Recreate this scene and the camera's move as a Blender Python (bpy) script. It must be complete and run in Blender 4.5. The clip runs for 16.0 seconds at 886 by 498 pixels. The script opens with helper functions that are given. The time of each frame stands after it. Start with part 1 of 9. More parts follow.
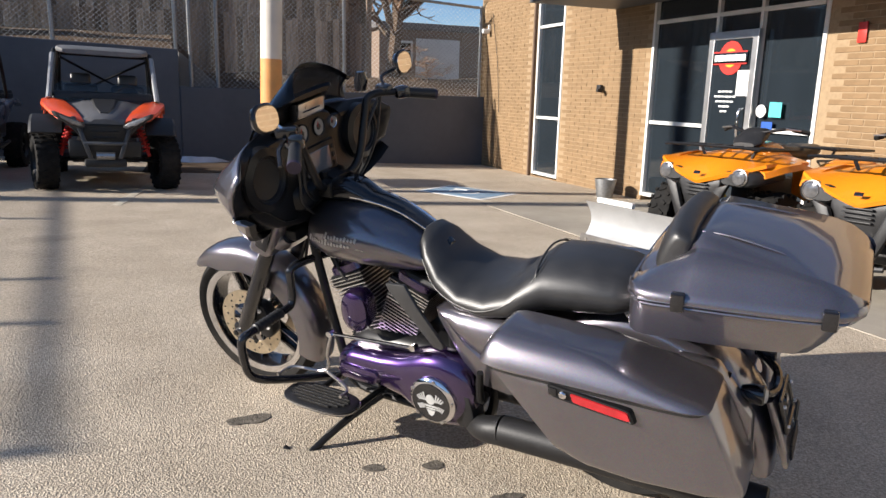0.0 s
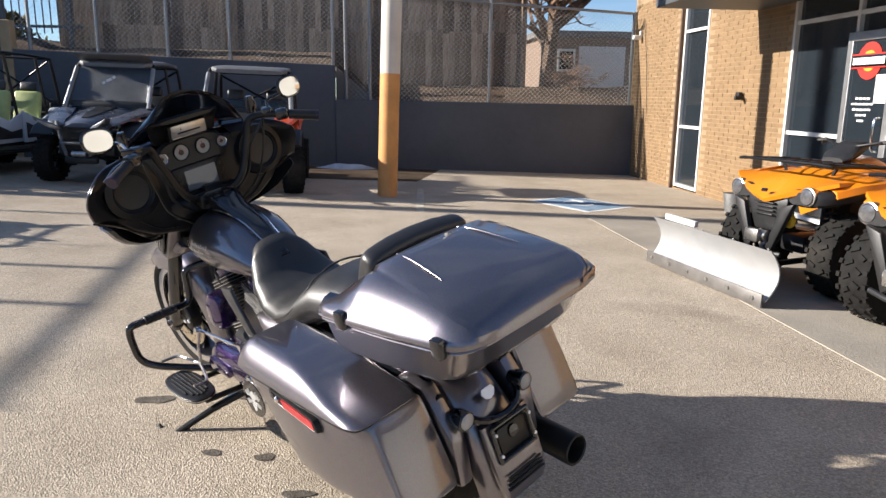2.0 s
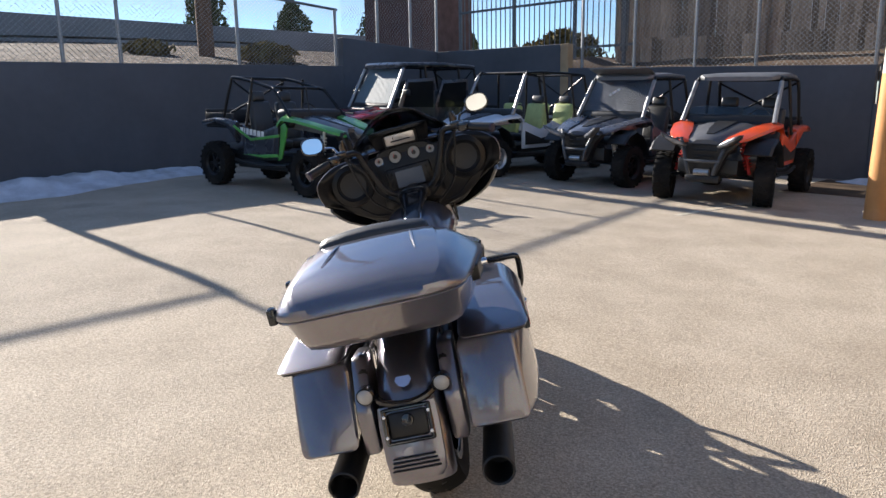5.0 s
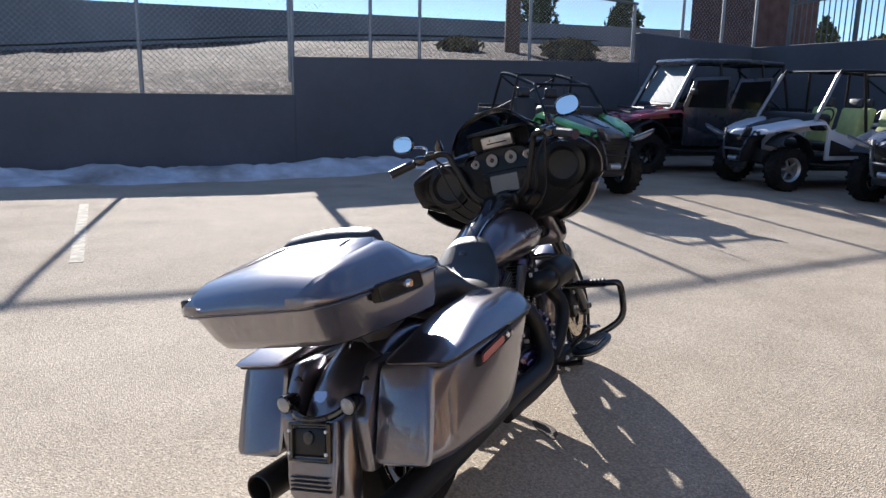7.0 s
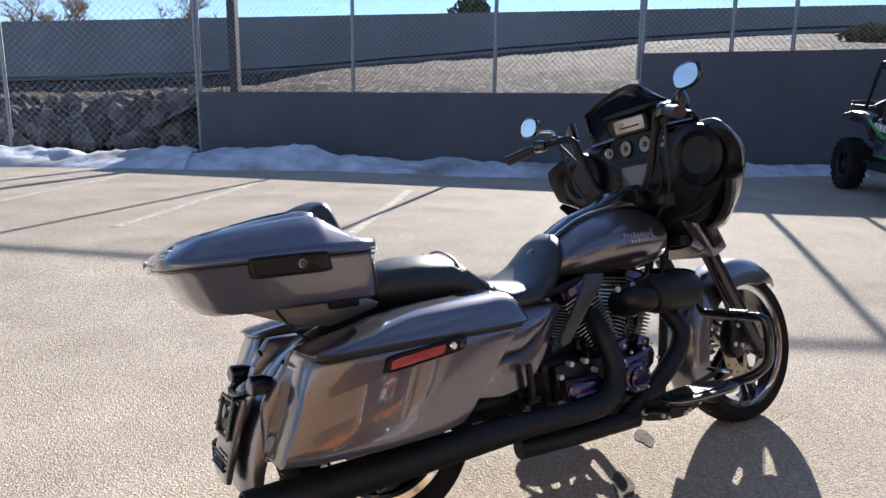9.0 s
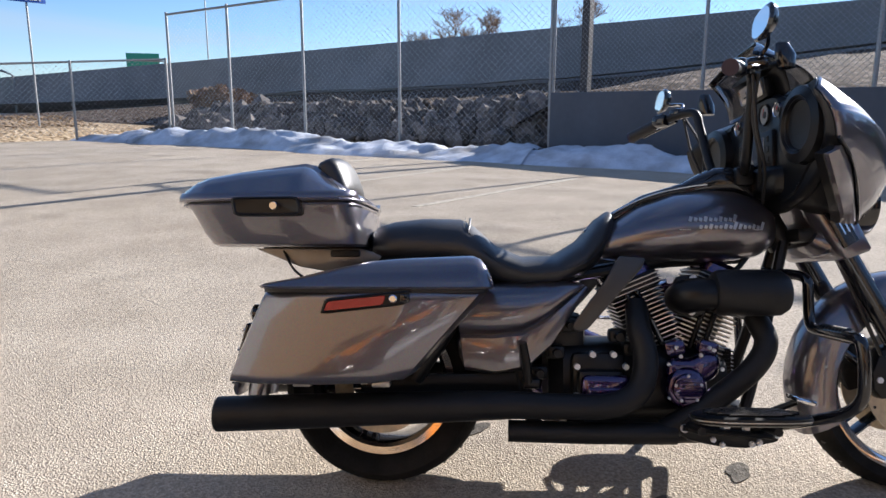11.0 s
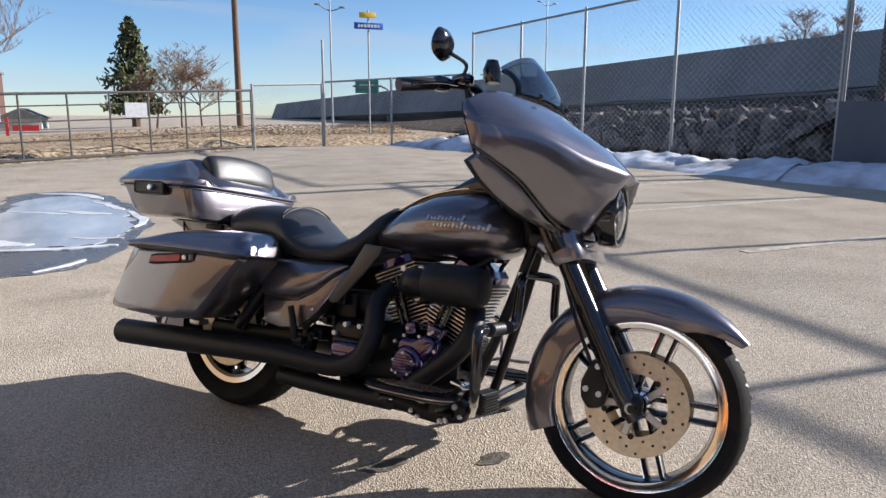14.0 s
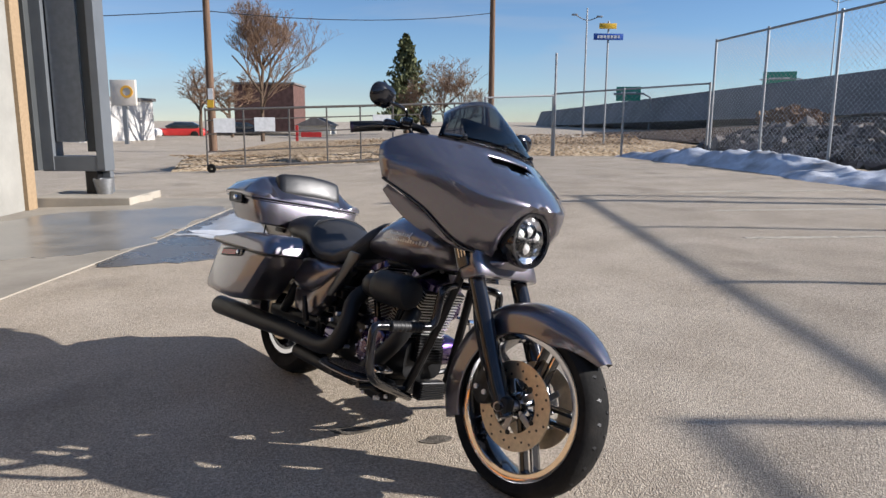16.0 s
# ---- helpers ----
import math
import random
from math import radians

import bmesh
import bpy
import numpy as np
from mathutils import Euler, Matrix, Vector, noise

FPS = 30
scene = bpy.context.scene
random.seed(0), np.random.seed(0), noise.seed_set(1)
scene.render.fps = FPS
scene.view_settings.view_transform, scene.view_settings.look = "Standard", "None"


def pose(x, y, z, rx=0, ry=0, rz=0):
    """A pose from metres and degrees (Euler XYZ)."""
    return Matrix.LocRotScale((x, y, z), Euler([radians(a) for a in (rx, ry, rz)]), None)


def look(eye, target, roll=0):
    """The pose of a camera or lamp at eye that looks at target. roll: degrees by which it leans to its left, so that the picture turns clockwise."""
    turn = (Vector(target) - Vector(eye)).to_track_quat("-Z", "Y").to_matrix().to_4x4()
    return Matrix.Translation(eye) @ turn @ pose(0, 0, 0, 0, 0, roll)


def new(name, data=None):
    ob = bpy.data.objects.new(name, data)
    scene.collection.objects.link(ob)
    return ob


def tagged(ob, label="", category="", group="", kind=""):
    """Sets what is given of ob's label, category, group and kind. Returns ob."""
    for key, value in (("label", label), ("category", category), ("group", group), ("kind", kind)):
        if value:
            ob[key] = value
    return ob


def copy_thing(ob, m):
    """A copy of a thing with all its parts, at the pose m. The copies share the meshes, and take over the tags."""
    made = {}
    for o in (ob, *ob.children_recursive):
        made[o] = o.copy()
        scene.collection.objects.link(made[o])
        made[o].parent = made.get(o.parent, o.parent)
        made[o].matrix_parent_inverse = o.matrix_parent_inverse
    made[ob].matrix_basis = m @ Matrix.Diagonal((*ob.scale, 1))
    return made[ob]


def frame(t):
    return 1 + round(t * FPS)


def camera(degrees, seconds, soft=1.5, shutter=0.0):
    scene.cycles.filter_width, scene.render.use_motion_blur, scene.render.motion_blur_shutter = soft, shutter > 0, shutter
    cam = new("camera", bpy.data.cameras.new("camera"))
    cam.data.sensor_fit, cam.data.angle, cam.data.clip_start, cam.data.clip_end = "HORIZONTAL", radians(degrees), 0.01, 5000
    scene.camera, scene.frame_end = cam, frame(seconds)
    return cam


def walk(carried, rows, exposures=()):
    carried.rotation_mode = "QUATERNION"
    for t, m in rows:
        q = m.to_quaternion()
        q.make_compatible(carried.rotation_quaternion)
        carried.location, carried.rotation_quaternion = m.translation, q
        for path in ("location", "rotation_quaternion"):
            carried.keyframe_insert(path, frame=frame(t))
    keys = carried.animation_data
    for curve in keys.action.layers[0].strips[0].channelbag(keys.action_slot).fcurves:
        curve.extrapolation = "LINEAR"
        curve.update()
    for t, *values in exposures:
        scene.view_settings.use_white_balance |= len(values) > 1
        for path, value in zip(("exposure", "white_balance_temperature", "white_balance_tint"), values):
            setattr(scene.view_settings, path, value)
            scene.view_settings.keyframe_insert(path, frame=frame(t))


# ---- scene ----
cam = camera(63.86, 16.0)
PATH = [
    (0, (-0.905, -2.425, 1.250), (-0.183, -0.610, 0.823), 1.44),
    (0.5, (-0.610, -2.576, 1.290), (-0.094, -0.692, 0.860), 1.04),
    (1, (-0.300, -2.667, 1.298), (0.093, -0.754, 0.871), 0.91),
    (1.5, (0.015, -2.756, 1.300), (0.352, -0.830, 0.879), 0.78),
    (2, (0.330, -2.834, 1.326), (0.510, -0.887, 0.908), 0.64),
    (2.5, (0.655, -2.906, 1.354), (0.511, -0.955, 0.940), 0.17),
    (3, (0.958, -2.927, 1.351), (0.501, -1.024, 0.936), -0.17),
    (3.5, (1.249, -2.879, 1.332), (0.618, -1.027, 0.920), -0.42),
    (4, (1.557, -2.794, 1.309), (0.727, -1.020, 0.904), -0.63),
    (4.5, (1.832, -2.653, 1.329), (0.782, -0.999, 0.926), -0.79),
    (5, (2.079, -2.467, 1.349), (0.792, -0.987, 0.953), -0.90),
    (5.2, (2.161, -2.377, 1.347), (0.797, -0.970, 0.949), -0.85),
    (7.3, (2.558, -1.223, 1.369), (0.686, -0.652, 0.962), 0.92),
    (7.5, (2.551, -1.072, 1.369), (0.638, -0.653, 0.961), 0.88),
    (8, (2.555, -0.732, 1.350), (0.602, -0.586, 0.944), 0.64),
    (8.5, (2.497, -0.456, 1.328), (0.539, -0.461, 0.924), 0.61),
    (9, (2.400, -0.181, 1.272), (0.464, -0.486, 0.865), 0.67),
    (9.5, (2.273, 0.053, 1.240), (0.412, -0.555, 0.832), 0.36),
    (9.7, (2.234, 0.136, 1.212), (0.412, -0.582, 0.805), 0.42),
    (11.8, (1.747, 1.260, 1.149), (0.449, -0.211, 0.760), 0.01),
    (12, (1.684, 1.353, 1.168), (0.429, -0.156, 0.780), 0.09),
    (12.5, (1.474, 1.579, 1.163), (0.334, -0.020, 0.778), 0.01),
    (13, (1.295, 1.808, 1.154), (0.260, 0.139, 0.777), 0.03),
    (13.5, (1.061, 2.026, 1.172), (0.146, 0.288, 0.798), 0.03),
    (14, (0.782, 2.217, 1.161), (0.032, 0.400, 0.789), 0.13),
    (14.5, (0.575, 2.410, 1.160), (0.002, 0.529, 0.795), 0.20),
    (15, (0.342, 2.579, 1.201), (-0.054, 0.653, 0.840), 0.25),
    (15.5, (0.096, 2.730, 1.222), (-0.105, 0.772, 0.863), 0.21),
    (16, (-0.196, 2.884, 1.272), (-0.244, 0.915, 0.916), 0.29),
]
# stops, kelvin and tint as the camera turns towards and away from the sun
EXPOSURES = [(0.0, 0.95, 6250, 11), (1.5, 1.06, 6250, 11), (3.0, 1.15, 6200, 11), (5.0, 1.24, 6200, 11), (7.5, 1.12, 5860, 12), (9.5, 1.22, 5860, 12), (12.5, 1.04, 5880, 12), (14.5, 0.9, 5900, 12), (16.0, 0.72, 5920, 12)]
walk(cam, [(t, look(eye, target, roll)) for t, eye, target, roll in PATH], EXPOSURES)

# ---- daylight ----
SUN_AZ, SUN_EL = radians(173.6), radians(22.2)
world = bpy.data.worlds.new("world")
scene.world = world
world.use_nodes = True
wn = world.node_tree
sky = wn.nodes.new("ShaderNodeTexSky")
sky.sky_type, sky.sun_disc = "NISHITA", False
sky.sun_elevation, sky.sun_rotation = SUN_EL, math.pi / 2 - SUN_AZ
sky.altitude, sky.air_density, sky.dust_density, sky.ozone_density = 1600, 1.0, 0.12, 3.5
# thin streaks of high cloud
wc = wn.nodes.new("ShaderNodeTexCoord")
wm = wn.nodes.new("ShaderNodeMapping")
wm.inputs["Scale"].default_value, wm.inputs["Rotation"].default_value = (2.2, 1.1, 13.0), (0.05, 0.08, 0.6)
wz = wn.nodes.new("ShaderNodeTexNoise")
wz.inputs["Scale"].default_value, wz.inputs["Detail"].default_value, wz.inputs["Distortion"].default_value = 1.3, 7.0, 0.6
wr = wn.nodes.new("ShaderNodeValToRGB")
wr.color_ramp.elements[0].position, wr.color_ramp.elements[1].position = 0.45, 0.77
wr.color_ramp.elements[1].color = (0.45, 0.45, 0.45, 1)
wx = wn.nodes.new("ShaderNodeMix")
wx.data_type = "RGBA"
wx.inputs[7].default_value = (4.2, 4.4, 4.7, 1)
wn.links.new(wc.outputs["Generated"], wm.inputs["Vector"])
wn.links.new(wm.outputs["Vector"], wz.inputs["Vector"])
wn.links.new(wz.outputs["Fac"], wr.inputs["Fac"])
wn.links.new(wr.outputs["Color"], wx.inputs[0])
wn.links.new(sky.outputs[0], wx.inputs[6])
wn.links.new(wx.outputs[2], wn.nodes["Background"].inputs[0])
wn.nodes["Background"].inputs[1].default_value = 0.072
sun = new("sun", bpy.data.lights.new("sun", "SUN"))
sun.data.energy, sun.data.angle, sun.data.color = 5.0, radians(0.55), (1.0, 0.91, 0.79)
sun.matrix_world = look((math.cos(SUN_AZ) * 60, math.sin(SUN_AZ) * 60, math.tan(SUN_EL) * 60), (0, 0, 0))


# ---- materials ----
def ramp(nt, fac, stops):
    r = nt.nodes.new("ShaderNodeValToRGB")
    el = r.color_ramp.elements
    while len(el) < len(stops):
        el.new(0.5)
    for e, (p, c) in zip(el, stops):
        e.position, e.color = p, (*c, 1) if len(c) == 3 else c
    nt.links.new(fac, r.inputs[0])
    return r.outputs[0]


def tex(nt, kind, scale, detail=4.0, coord=None, **sock):
    n = nt.nodes.new(kind)
    for k, v in (("Scale", scale), ("Detail", detail)):
        if k in n.inputs:
            n.inputs[k].default_value = v
    for k, v in sock.items():
        n.inputs[k].default_value = v
    if coord:
        nt.links.new(coord, n.inputs["Vector"])
    return n


def mixc(nt, fac, a, b, mode="MIX"):
    m = nt.nodes.new("ShaderNodeMix")
    m.data_type, m.blend_type = "RGBA", mode
    for sock, v in ((m.inputs[0], fac), (m.inputs[6], a), (m.inputs[7], b)):
        if isinstance(v, (int, float)):
            sock.default_value = v
        elif isinstance(v, tuple):
            sock.default_value = (*v[:3], 1)
        else:
            nt.links.new(v, sock)
    return m.outputs[2]


def mat(name, color, rough=0.5, metal=0.0, vary=0.12, scale=12.0, bump=0.0, bump_scale=80.0, coat=0.0,
        spec=0.5, dirt=0.0, dirt_color=(0.16, 0.13, 0.1), rvary=0.08, per=False, stretch=None, aniso=0.0):
    if rough >= 0.8 and spec == 0.5:
        spec = 0.12
    m = bpy.data.materials.new(name)
    m.use_nodes = True
    nt = m.node_tree
    b = nt.nodes["Principled BSDF"]
    tc = nt.nodes.new("ShaderNodeTexCoord").outputs["Object"]
    if stretch:
        mp = nt.nodes.new("ShaderNodeMapping")
        mp.inputs["Scale"].default_value = stretch
        nt.links.new(tc, mp.inputs["Vector"])
        tc = mp.outputs["Vector"]
    n1 = tex(nt, "ShaderNodeTexNoise", scale, 5.0, tc)
    n2 = tex(nt, "ShaderNodeTexNoise", scale * 9, 3.0, tc)
    lo = tuple(max(0.0, c * (1 - vary)) for c in color)
    hi = tuple(min(1.0, c * (1 + vary)) for c in color)
    col = ramp(nt, n1.outputs["Fac"], ((0.3, lo), (0.7, hi)))
    col = mixc(nt, vary * 0.8, col, n2.outputs["Fac"], "SOFT_LIGHT")
    if per:
        oi = nt.nodes.new("ShaderNodeObjectInfo").outputs["Random"]
        isl = nt.nodes.new("ShaderNodeNewGeometry").outputs["Random Per Island"]
        add = nt.nodes.new("ShaderNodeMath")
        add.operation = "ADD"
        nt.links.new(oi, add.inputs[0]), nt.links.new(isl, add.inputs[1])
        fr = nt.nodes.new("ShaderNodeMath")
        fr.operation = "FRACT"
        nt.links.new(add.outputs[0], fr.inputs[0])
        v = per if isinstance(per, float) else 0.3
        col = mixc(nt, 1.0, col, ramp(nt, fr.outputs[0], ((0.0, (1 - v, 1 - v, 1 - v)), (1.0, (1.0, 1.0, 1.0)))), "MULTIPLY")
    if dirt:
        n3 = tex(nt, "ShaderNodeTexNoise", scale * 0.35, 8.0, tc)
        col = mixc(nt, ramp(nt, n3.outputs["Fac"], ((0.48, (0, 0, 0)), (0.72, (dirt, dirt, dirt)))), col, dirt_color)
    nt.links.new(col, b.inputs["Base Color"])
    rr = nt.nodes.new("ShaderNodeMapRange")
    rr.inputs["To Min"].default_value, rr.inputs["To Max"].default_value = max(0.02, rough - rvary), min(1, rough + rvary)
    nt.links.new(n1.outputs["Fac"], rr.inputs["Value"])
    nt.links.new(rr.outputs["Result"], b.inputs["Roughness"])
    b.inputs["Metallic"].default_value = metal
    b.inputs["Specular IOR Level"].default_value = spec
    b.inputs["Coat Weight"].default_value = coat
    b.inputs["Coat Roughness"].default_value = 0.04
    if bump:
        nb = tex(nt, "ShaderNodeTexNoise", bump_scale, 4.0, tc)
        bp = nt.nodes.new("ShaderNodeBump")
        bp.inputs["Strength"].default_value, bp.inputs["Distance"].default_value = bump, 0.01
        nt.links.new(nb.outputs["Fac"], bp.inputs["Height"])
        nt.links.new(bp.outputs["Normal"], b.inputs["Normal"])
    return m


def flake_paint(name, color, rough=0.28):
    """Metallic automotive paint: fine flake under a hard, glossy clear coat."""
    m = mat(name, color, rough, 0.86, 0.06, 3.0, coat=1.0, rvary=0.03)
    nt = m.node_tree
    b = nt.nodes["Principled BSDF"]
    b.inputs["Coat IOR"].default_value, b.inputs["Coat Roughness"].default_value = 1.75, 0.025
    tc = nt.nodes.new("ShaderNodeTexCoord").outputs["Object"]
    v = tex(nt, "ShaderNodeTexVoronoi", 900.0, 0.0, tc)
    old = b.inputs["Base Color"].links[0].from_socket
    nt.links.new(mixc(nt, 0.25, old, v.outputs["Color"], "OVERLAY"), b.inputs["Base Color"])
    return m


def glass(name, tint=(0.9, 0.95, 0.95), rough=0.0):
    m = bpy.data.materials.new(name)
    m.use_nodes = True
    nt = m.node_tree
    b = nt.nodes["Principled BSDF"]
    n = tex(nt, "ShaderNodeTexNoise", 6.0, 4.0, nt.nodes.new("ShaderNodeTexCoord").outputs["Object"])
    nt.links.new(ramp(nt, n.outputs["Fac"], ((0.3, tint), (0.8, tuple(c * 0.93 for c in tint)))), b.inputs["Base Color"])
    b.inputs["Roughness"].default_value, b.inputs["Transmission Weight"].default_value = rough, 1.0
    b.inputs["IOR"].default_value = 1.45
    return m


def ground_material():
    m = bpy.data.materials.new("worn_asphalt")
    m.use_nodes = True
    nt = m.node_tree
    b = nt.nodes["Principled BSDF"]
    tc = nt.nodes.new("ShaderNodeTexCoord").outputs["Object"]
    big = tex(nt, "ShaderNodeTexNoise", 0.22, 6.0, tc)
    mid = tex(nt, "ShaderNodeTexNoise", 1.7, 8.0, tc)
    fine = tex(nt, "ShaderNodeTexNoise", 85.0, 6.0, tc)
    stones = tex(nt, "ShaderNodeTexVoronoi", 150.0, 0.0, tc)
    col = ramp(nt, big.outputs["Fac"], ((0.32, (0.42, 0.356, 0.275)), (0.7, (0.55, 0.474, 0.375))))
    col = mixc(nt, 0.42, col, ramp(nt, mid.outputs["Fac"], ((0.3, (0.32, 0.265, 0.20)), (0.75, (0.60, 0.525, 0.43)))))
    col = mixc(nt, 0.52, col, ramp(nt, fine.outputs["Fac"], ((0.33, (0.28, 0.28, 0.28)), (0.68, (0.72, 0.72, 0.72)))), "OVERLAY")
    col = mixc(nt, 0.46, col, ramp(nt, stones.outputs["Color"], ((0.1, (0.3, 0.29, 0.27)), (0.9, (0.72, 0.71, 0.70)))), "OVERLAY")
    speck = tex(nt, "ShaderNodeTexNoise", 70.0, 3.0, tc)
    col = mixc(nt, 0.3, col, ramp(nt, speck.outputs["Fac"], ((0.34, (0.22, 0.22, 0.22)), (0.44, (0.5, 0.5, 0.5)), (0.58, (0.52, 0.52, 0.52)), (0.68, (0.78, 0.78, 0.78)))), "OVERLAY")
    # darker damp-looking stains
    st = tex(nt, "ShaderNodeTexNoise", 0.9, 5.0, tc)
    col = mixc(nt, ramp(nt, st.outputs["Fac"], ((0.59, (0, 0, 0)), (0.73, (0.42, 0.42, 0.42)))), col, (0.16, 0.13, 0.1))
    nt.links.new(col, b.inputs["Base Color"])
    rr = nt.nodes.new("ShaderNodeMapRange")
    rr.inputs["To Min"].default_value, rr.inputs["To Max"].default_value = 0.78, 0.97
    nt.links.new(mid.outputs["Fac"], rr.inputs["Value"])
    nt.links.new(rr.outputs["Result"], b.inputs["Roughness"])
    b.inputs["Specular IOR Level"].default_value = 0.15
    bp = nt.nodes.new("ShaderNodeBump")
    bp.inputs["Strength"].default_value, bp.inputs["Distance"].default_value = 0.7, 0.005
    hm = nt.nodes.new("ShaderNodeMath")
    hm.operation = "ADD"
    nt.links.new(fine.outputs["Fac"], hm.inputs[0]), nt.links.new(stones.outputs["Distance"], hm.inputs[1])
    nt.links.new(hm.outputs[0], bp.inputs["Height"])
    nt.links.new(bp.outputs["Normal"], b.inputs["Normal"])
    return m


ASPHALT = ground_material()
CONCRETE = mat("pale_concrete", (0.36, 0.325, 0.27), 0.9, 0, 0.16, 1.5, 0.35, 60, dirt=0.35, dirt_color=(0.22, 0.19, 0.16))
GREYPAINT = mat("dark_grey_wall_paint", (0.092, 0.098, 0.113), 0.75, 0, 0.15, 0.9, 0.25, 30, dirt=0.25, dirt_color=(0.075, 0.07, 0.068))
BRICK = mat("tan_brick", (0.25, 0.166, 0.092), 0.85, 0, 0.12, 5, 0.4, 90, per=0.08)
MORTAR = mat("tan_grey_mortar", (0.32, 0.232, 0.142), 0.95, 0, 0.12, 20, 0.3, 120)
DARKBRICK = mat("red_brown_brick", (0.12, 0.07, 0.06), 0.85, 0, 0.25, 3, 0.3, 40)
WHITEMETAL = mat("white_painted_metal", (0.72, 0.72, 0.7), 0.45, 0, 0.06, 4, dirt=0.25)
ALU = mat("brushed_aluminium", (0.56, 0.56, 0.56), 0.38, 0.9, 0.08, 8)
WIRE = mat("weathered_fence_wire", (0.40, 0.40, 0.395), 0.55, 0.35, 0.15, 20)
GALV = mat("galvanised_steel", (0.29, 0.295, 0.3), 0.5, 0.85, 0.16, 30)
WOOD = mat("weathered_wood", (0.43, 0.32, 0.23), 0.9, 0, 0.35, 6, 0.5, 60, per=0.65, stretch=(4, 4, 0.5))
POLEWOOD = mat("utility_pole_wood", (0.17, 0.11, 0.075), 0.9, 0, 0.3, 5, 0.5, 40, stretch=(5, 5, 0.4))
ORANGEPAINT = mat("weathered_orange_paint", (0.62, 0.29, 0.09), 0.6, 0, 0.15, 3, 0.1, 30, dirt=0.3, dirt_color=(0.6, 0.42, 0.3))
CREAMPAINT = mat("cream_paint", (0.66, 0.60, 0.52), 0.6, 0, 0.08, 3, dirt=0.2)
SNOW = mat("old_snow", (0.62, 0.65, 0.71), 0.85, 0, 0.2, 3.5, 1.0, 26, dirt=0.85, dirt_color=(0.22, 0.205, 0.19))
ICE = mat("wet_ice_film", (0.50, 0.52, 0.55), 0.2, 0, 0.3, 1.1, 0.12, 8, dirt=0.9, dirt_color=(0.13, 0.125, 0.12), stretch=(1.6, 0.6, 1))
SLUSH = mat("white_slush", (0.68, 0.70, 0.73), 0.55, 0, 0.15, 4, 0.4, 20, dirt=0.4, dirt_color=(0.35, 0.34, 0.33))
WETCONCRETE = mat("wet_concrete", (0.26, 0.24, 0.21), 0.33, 0, 0.25, 1.5, 0.1, 30, rvary=0.12)
WETASPHALT = mat("wet_asphalt", (0.12, 0.112, 0.105), 0.28, 0, 0.3, 2.0, 0.25, 60, rvary=0.18)
OILSTAIN = mat("oil_stained_asphalt", (0.13, 0.115, 0.095), 0.9, 0, 0.35, 30.0, 0.5, 90, spec=0.2)
GRAVEL = mat("tan_gravel", (0.48, 0.35, 0.22), 0.95, 0, 0.3, 2.0, 0.8, 10, per=0.55)


def chip_material(name, scale, stops):
    """Loose chips or stones: every small cell has its own tone."""
    m = bpy.data.materials.new(name)
    m.use_nodes = True
    nt = m.node_tree
    b = nt.nodes["Principled BSDF"]
    tc = nt.nodes.new("ShaderNodeTexCoord").outputs["Object"]
    cell = tex(nt, "ShaderNodeTexVoronoi", scale, 0.0, tc)
    big = tex(nt, "ShaderNodeTexNoise", 0.35, 5.0, tc)
    sep = nt.nodes.new("ShaderNodeSeparateColor")
    nt.links.new(cell.outputs["Color"], sep.inputs[0])
    col = ramp(nt, sep.outputs[0], stops)
    col = mixc(nt, 0.5, col, ramp(nt, big.outputs["Fac"], ((0.3, (0.3, 0.3, 0.3)), (0.7, (0.7, 0.68, 0.66)))), "OVERLAY")
    nt.links.new(col, b.inputs["Base Color"])
    b.inputs["Roughness"].default_value = 0.95
    b.inputs["Specular IOR Level"].default_value = 0.05
    bu = nt.nodes.new("ShaderNodeBump")
    bu.inputs["Strength"].default_value, bu.inputs["Distance"].default_value = 0.6, 0.012
    nt.links.new(sep.outputs[1], bu.inputs["Height"])
    nt.links.new(bu.outputs["Normal"], b.inputs["Normal"])
    return m


SOIL = chip_material("woodchip_slope", 11.0, ((0.05, (0.01, 0.008, 0.006)), (0.4, (0.048, 0.033, 0.022)), (0.7, (0.095, 0.066, 0.046)), (0.92, (0.34, 0.28, 0.23))))
GRAVELBED = chip_material("tan_gravel_bed", 17.0, ((0.1, (0.12, 0.085, 0.05)), (0.4, (0.36, 0.265, 0.165)), (0.75, (0.50, 0.385, 0.25)), (0.95, (0.62, 0.50, 0.36))))
ROCK = mat("dark_riprap_rock", (0.20, 0.178, 0.165), 0.9, 0, 0.35, 3, 0.6, 20, per=0.6)
RAMPWALL = mat("grey_ramp_concrete", (0.216, 0.206, 0.198), 0.9, 0, 0.22, 0.25, 0.2, 6, dirt=0.4, dirt_color=(0.11, 0.105, 0.1))
DIRT = mat("dry_soil", (0.10, 0.07, 0.047), 0.95, 0, 0.4, 1.6, 0.8, 10)
LINEPAINT = mat("worn_line_paint", (0.52, 0.47, 0.38), 0.85, 0, 0.3, 14, 0.2, 90)
BLUEPAINT = mat("worn_blue_paint", (0.20, 0.30, 0.41), 0.8, 0, 0.3, 9, 0.2, 90, dirt=0.5, dirt_color=(0.3, 0.3, 0.3))
WHITEPAINT = mat("worn_white_paint", (0.68, 0.68, 0.66), 0.8, 0, 0.15, 9, 0.2, 90, dirt=0.4, dirt_color=(0.4, 0.38, 0.34))
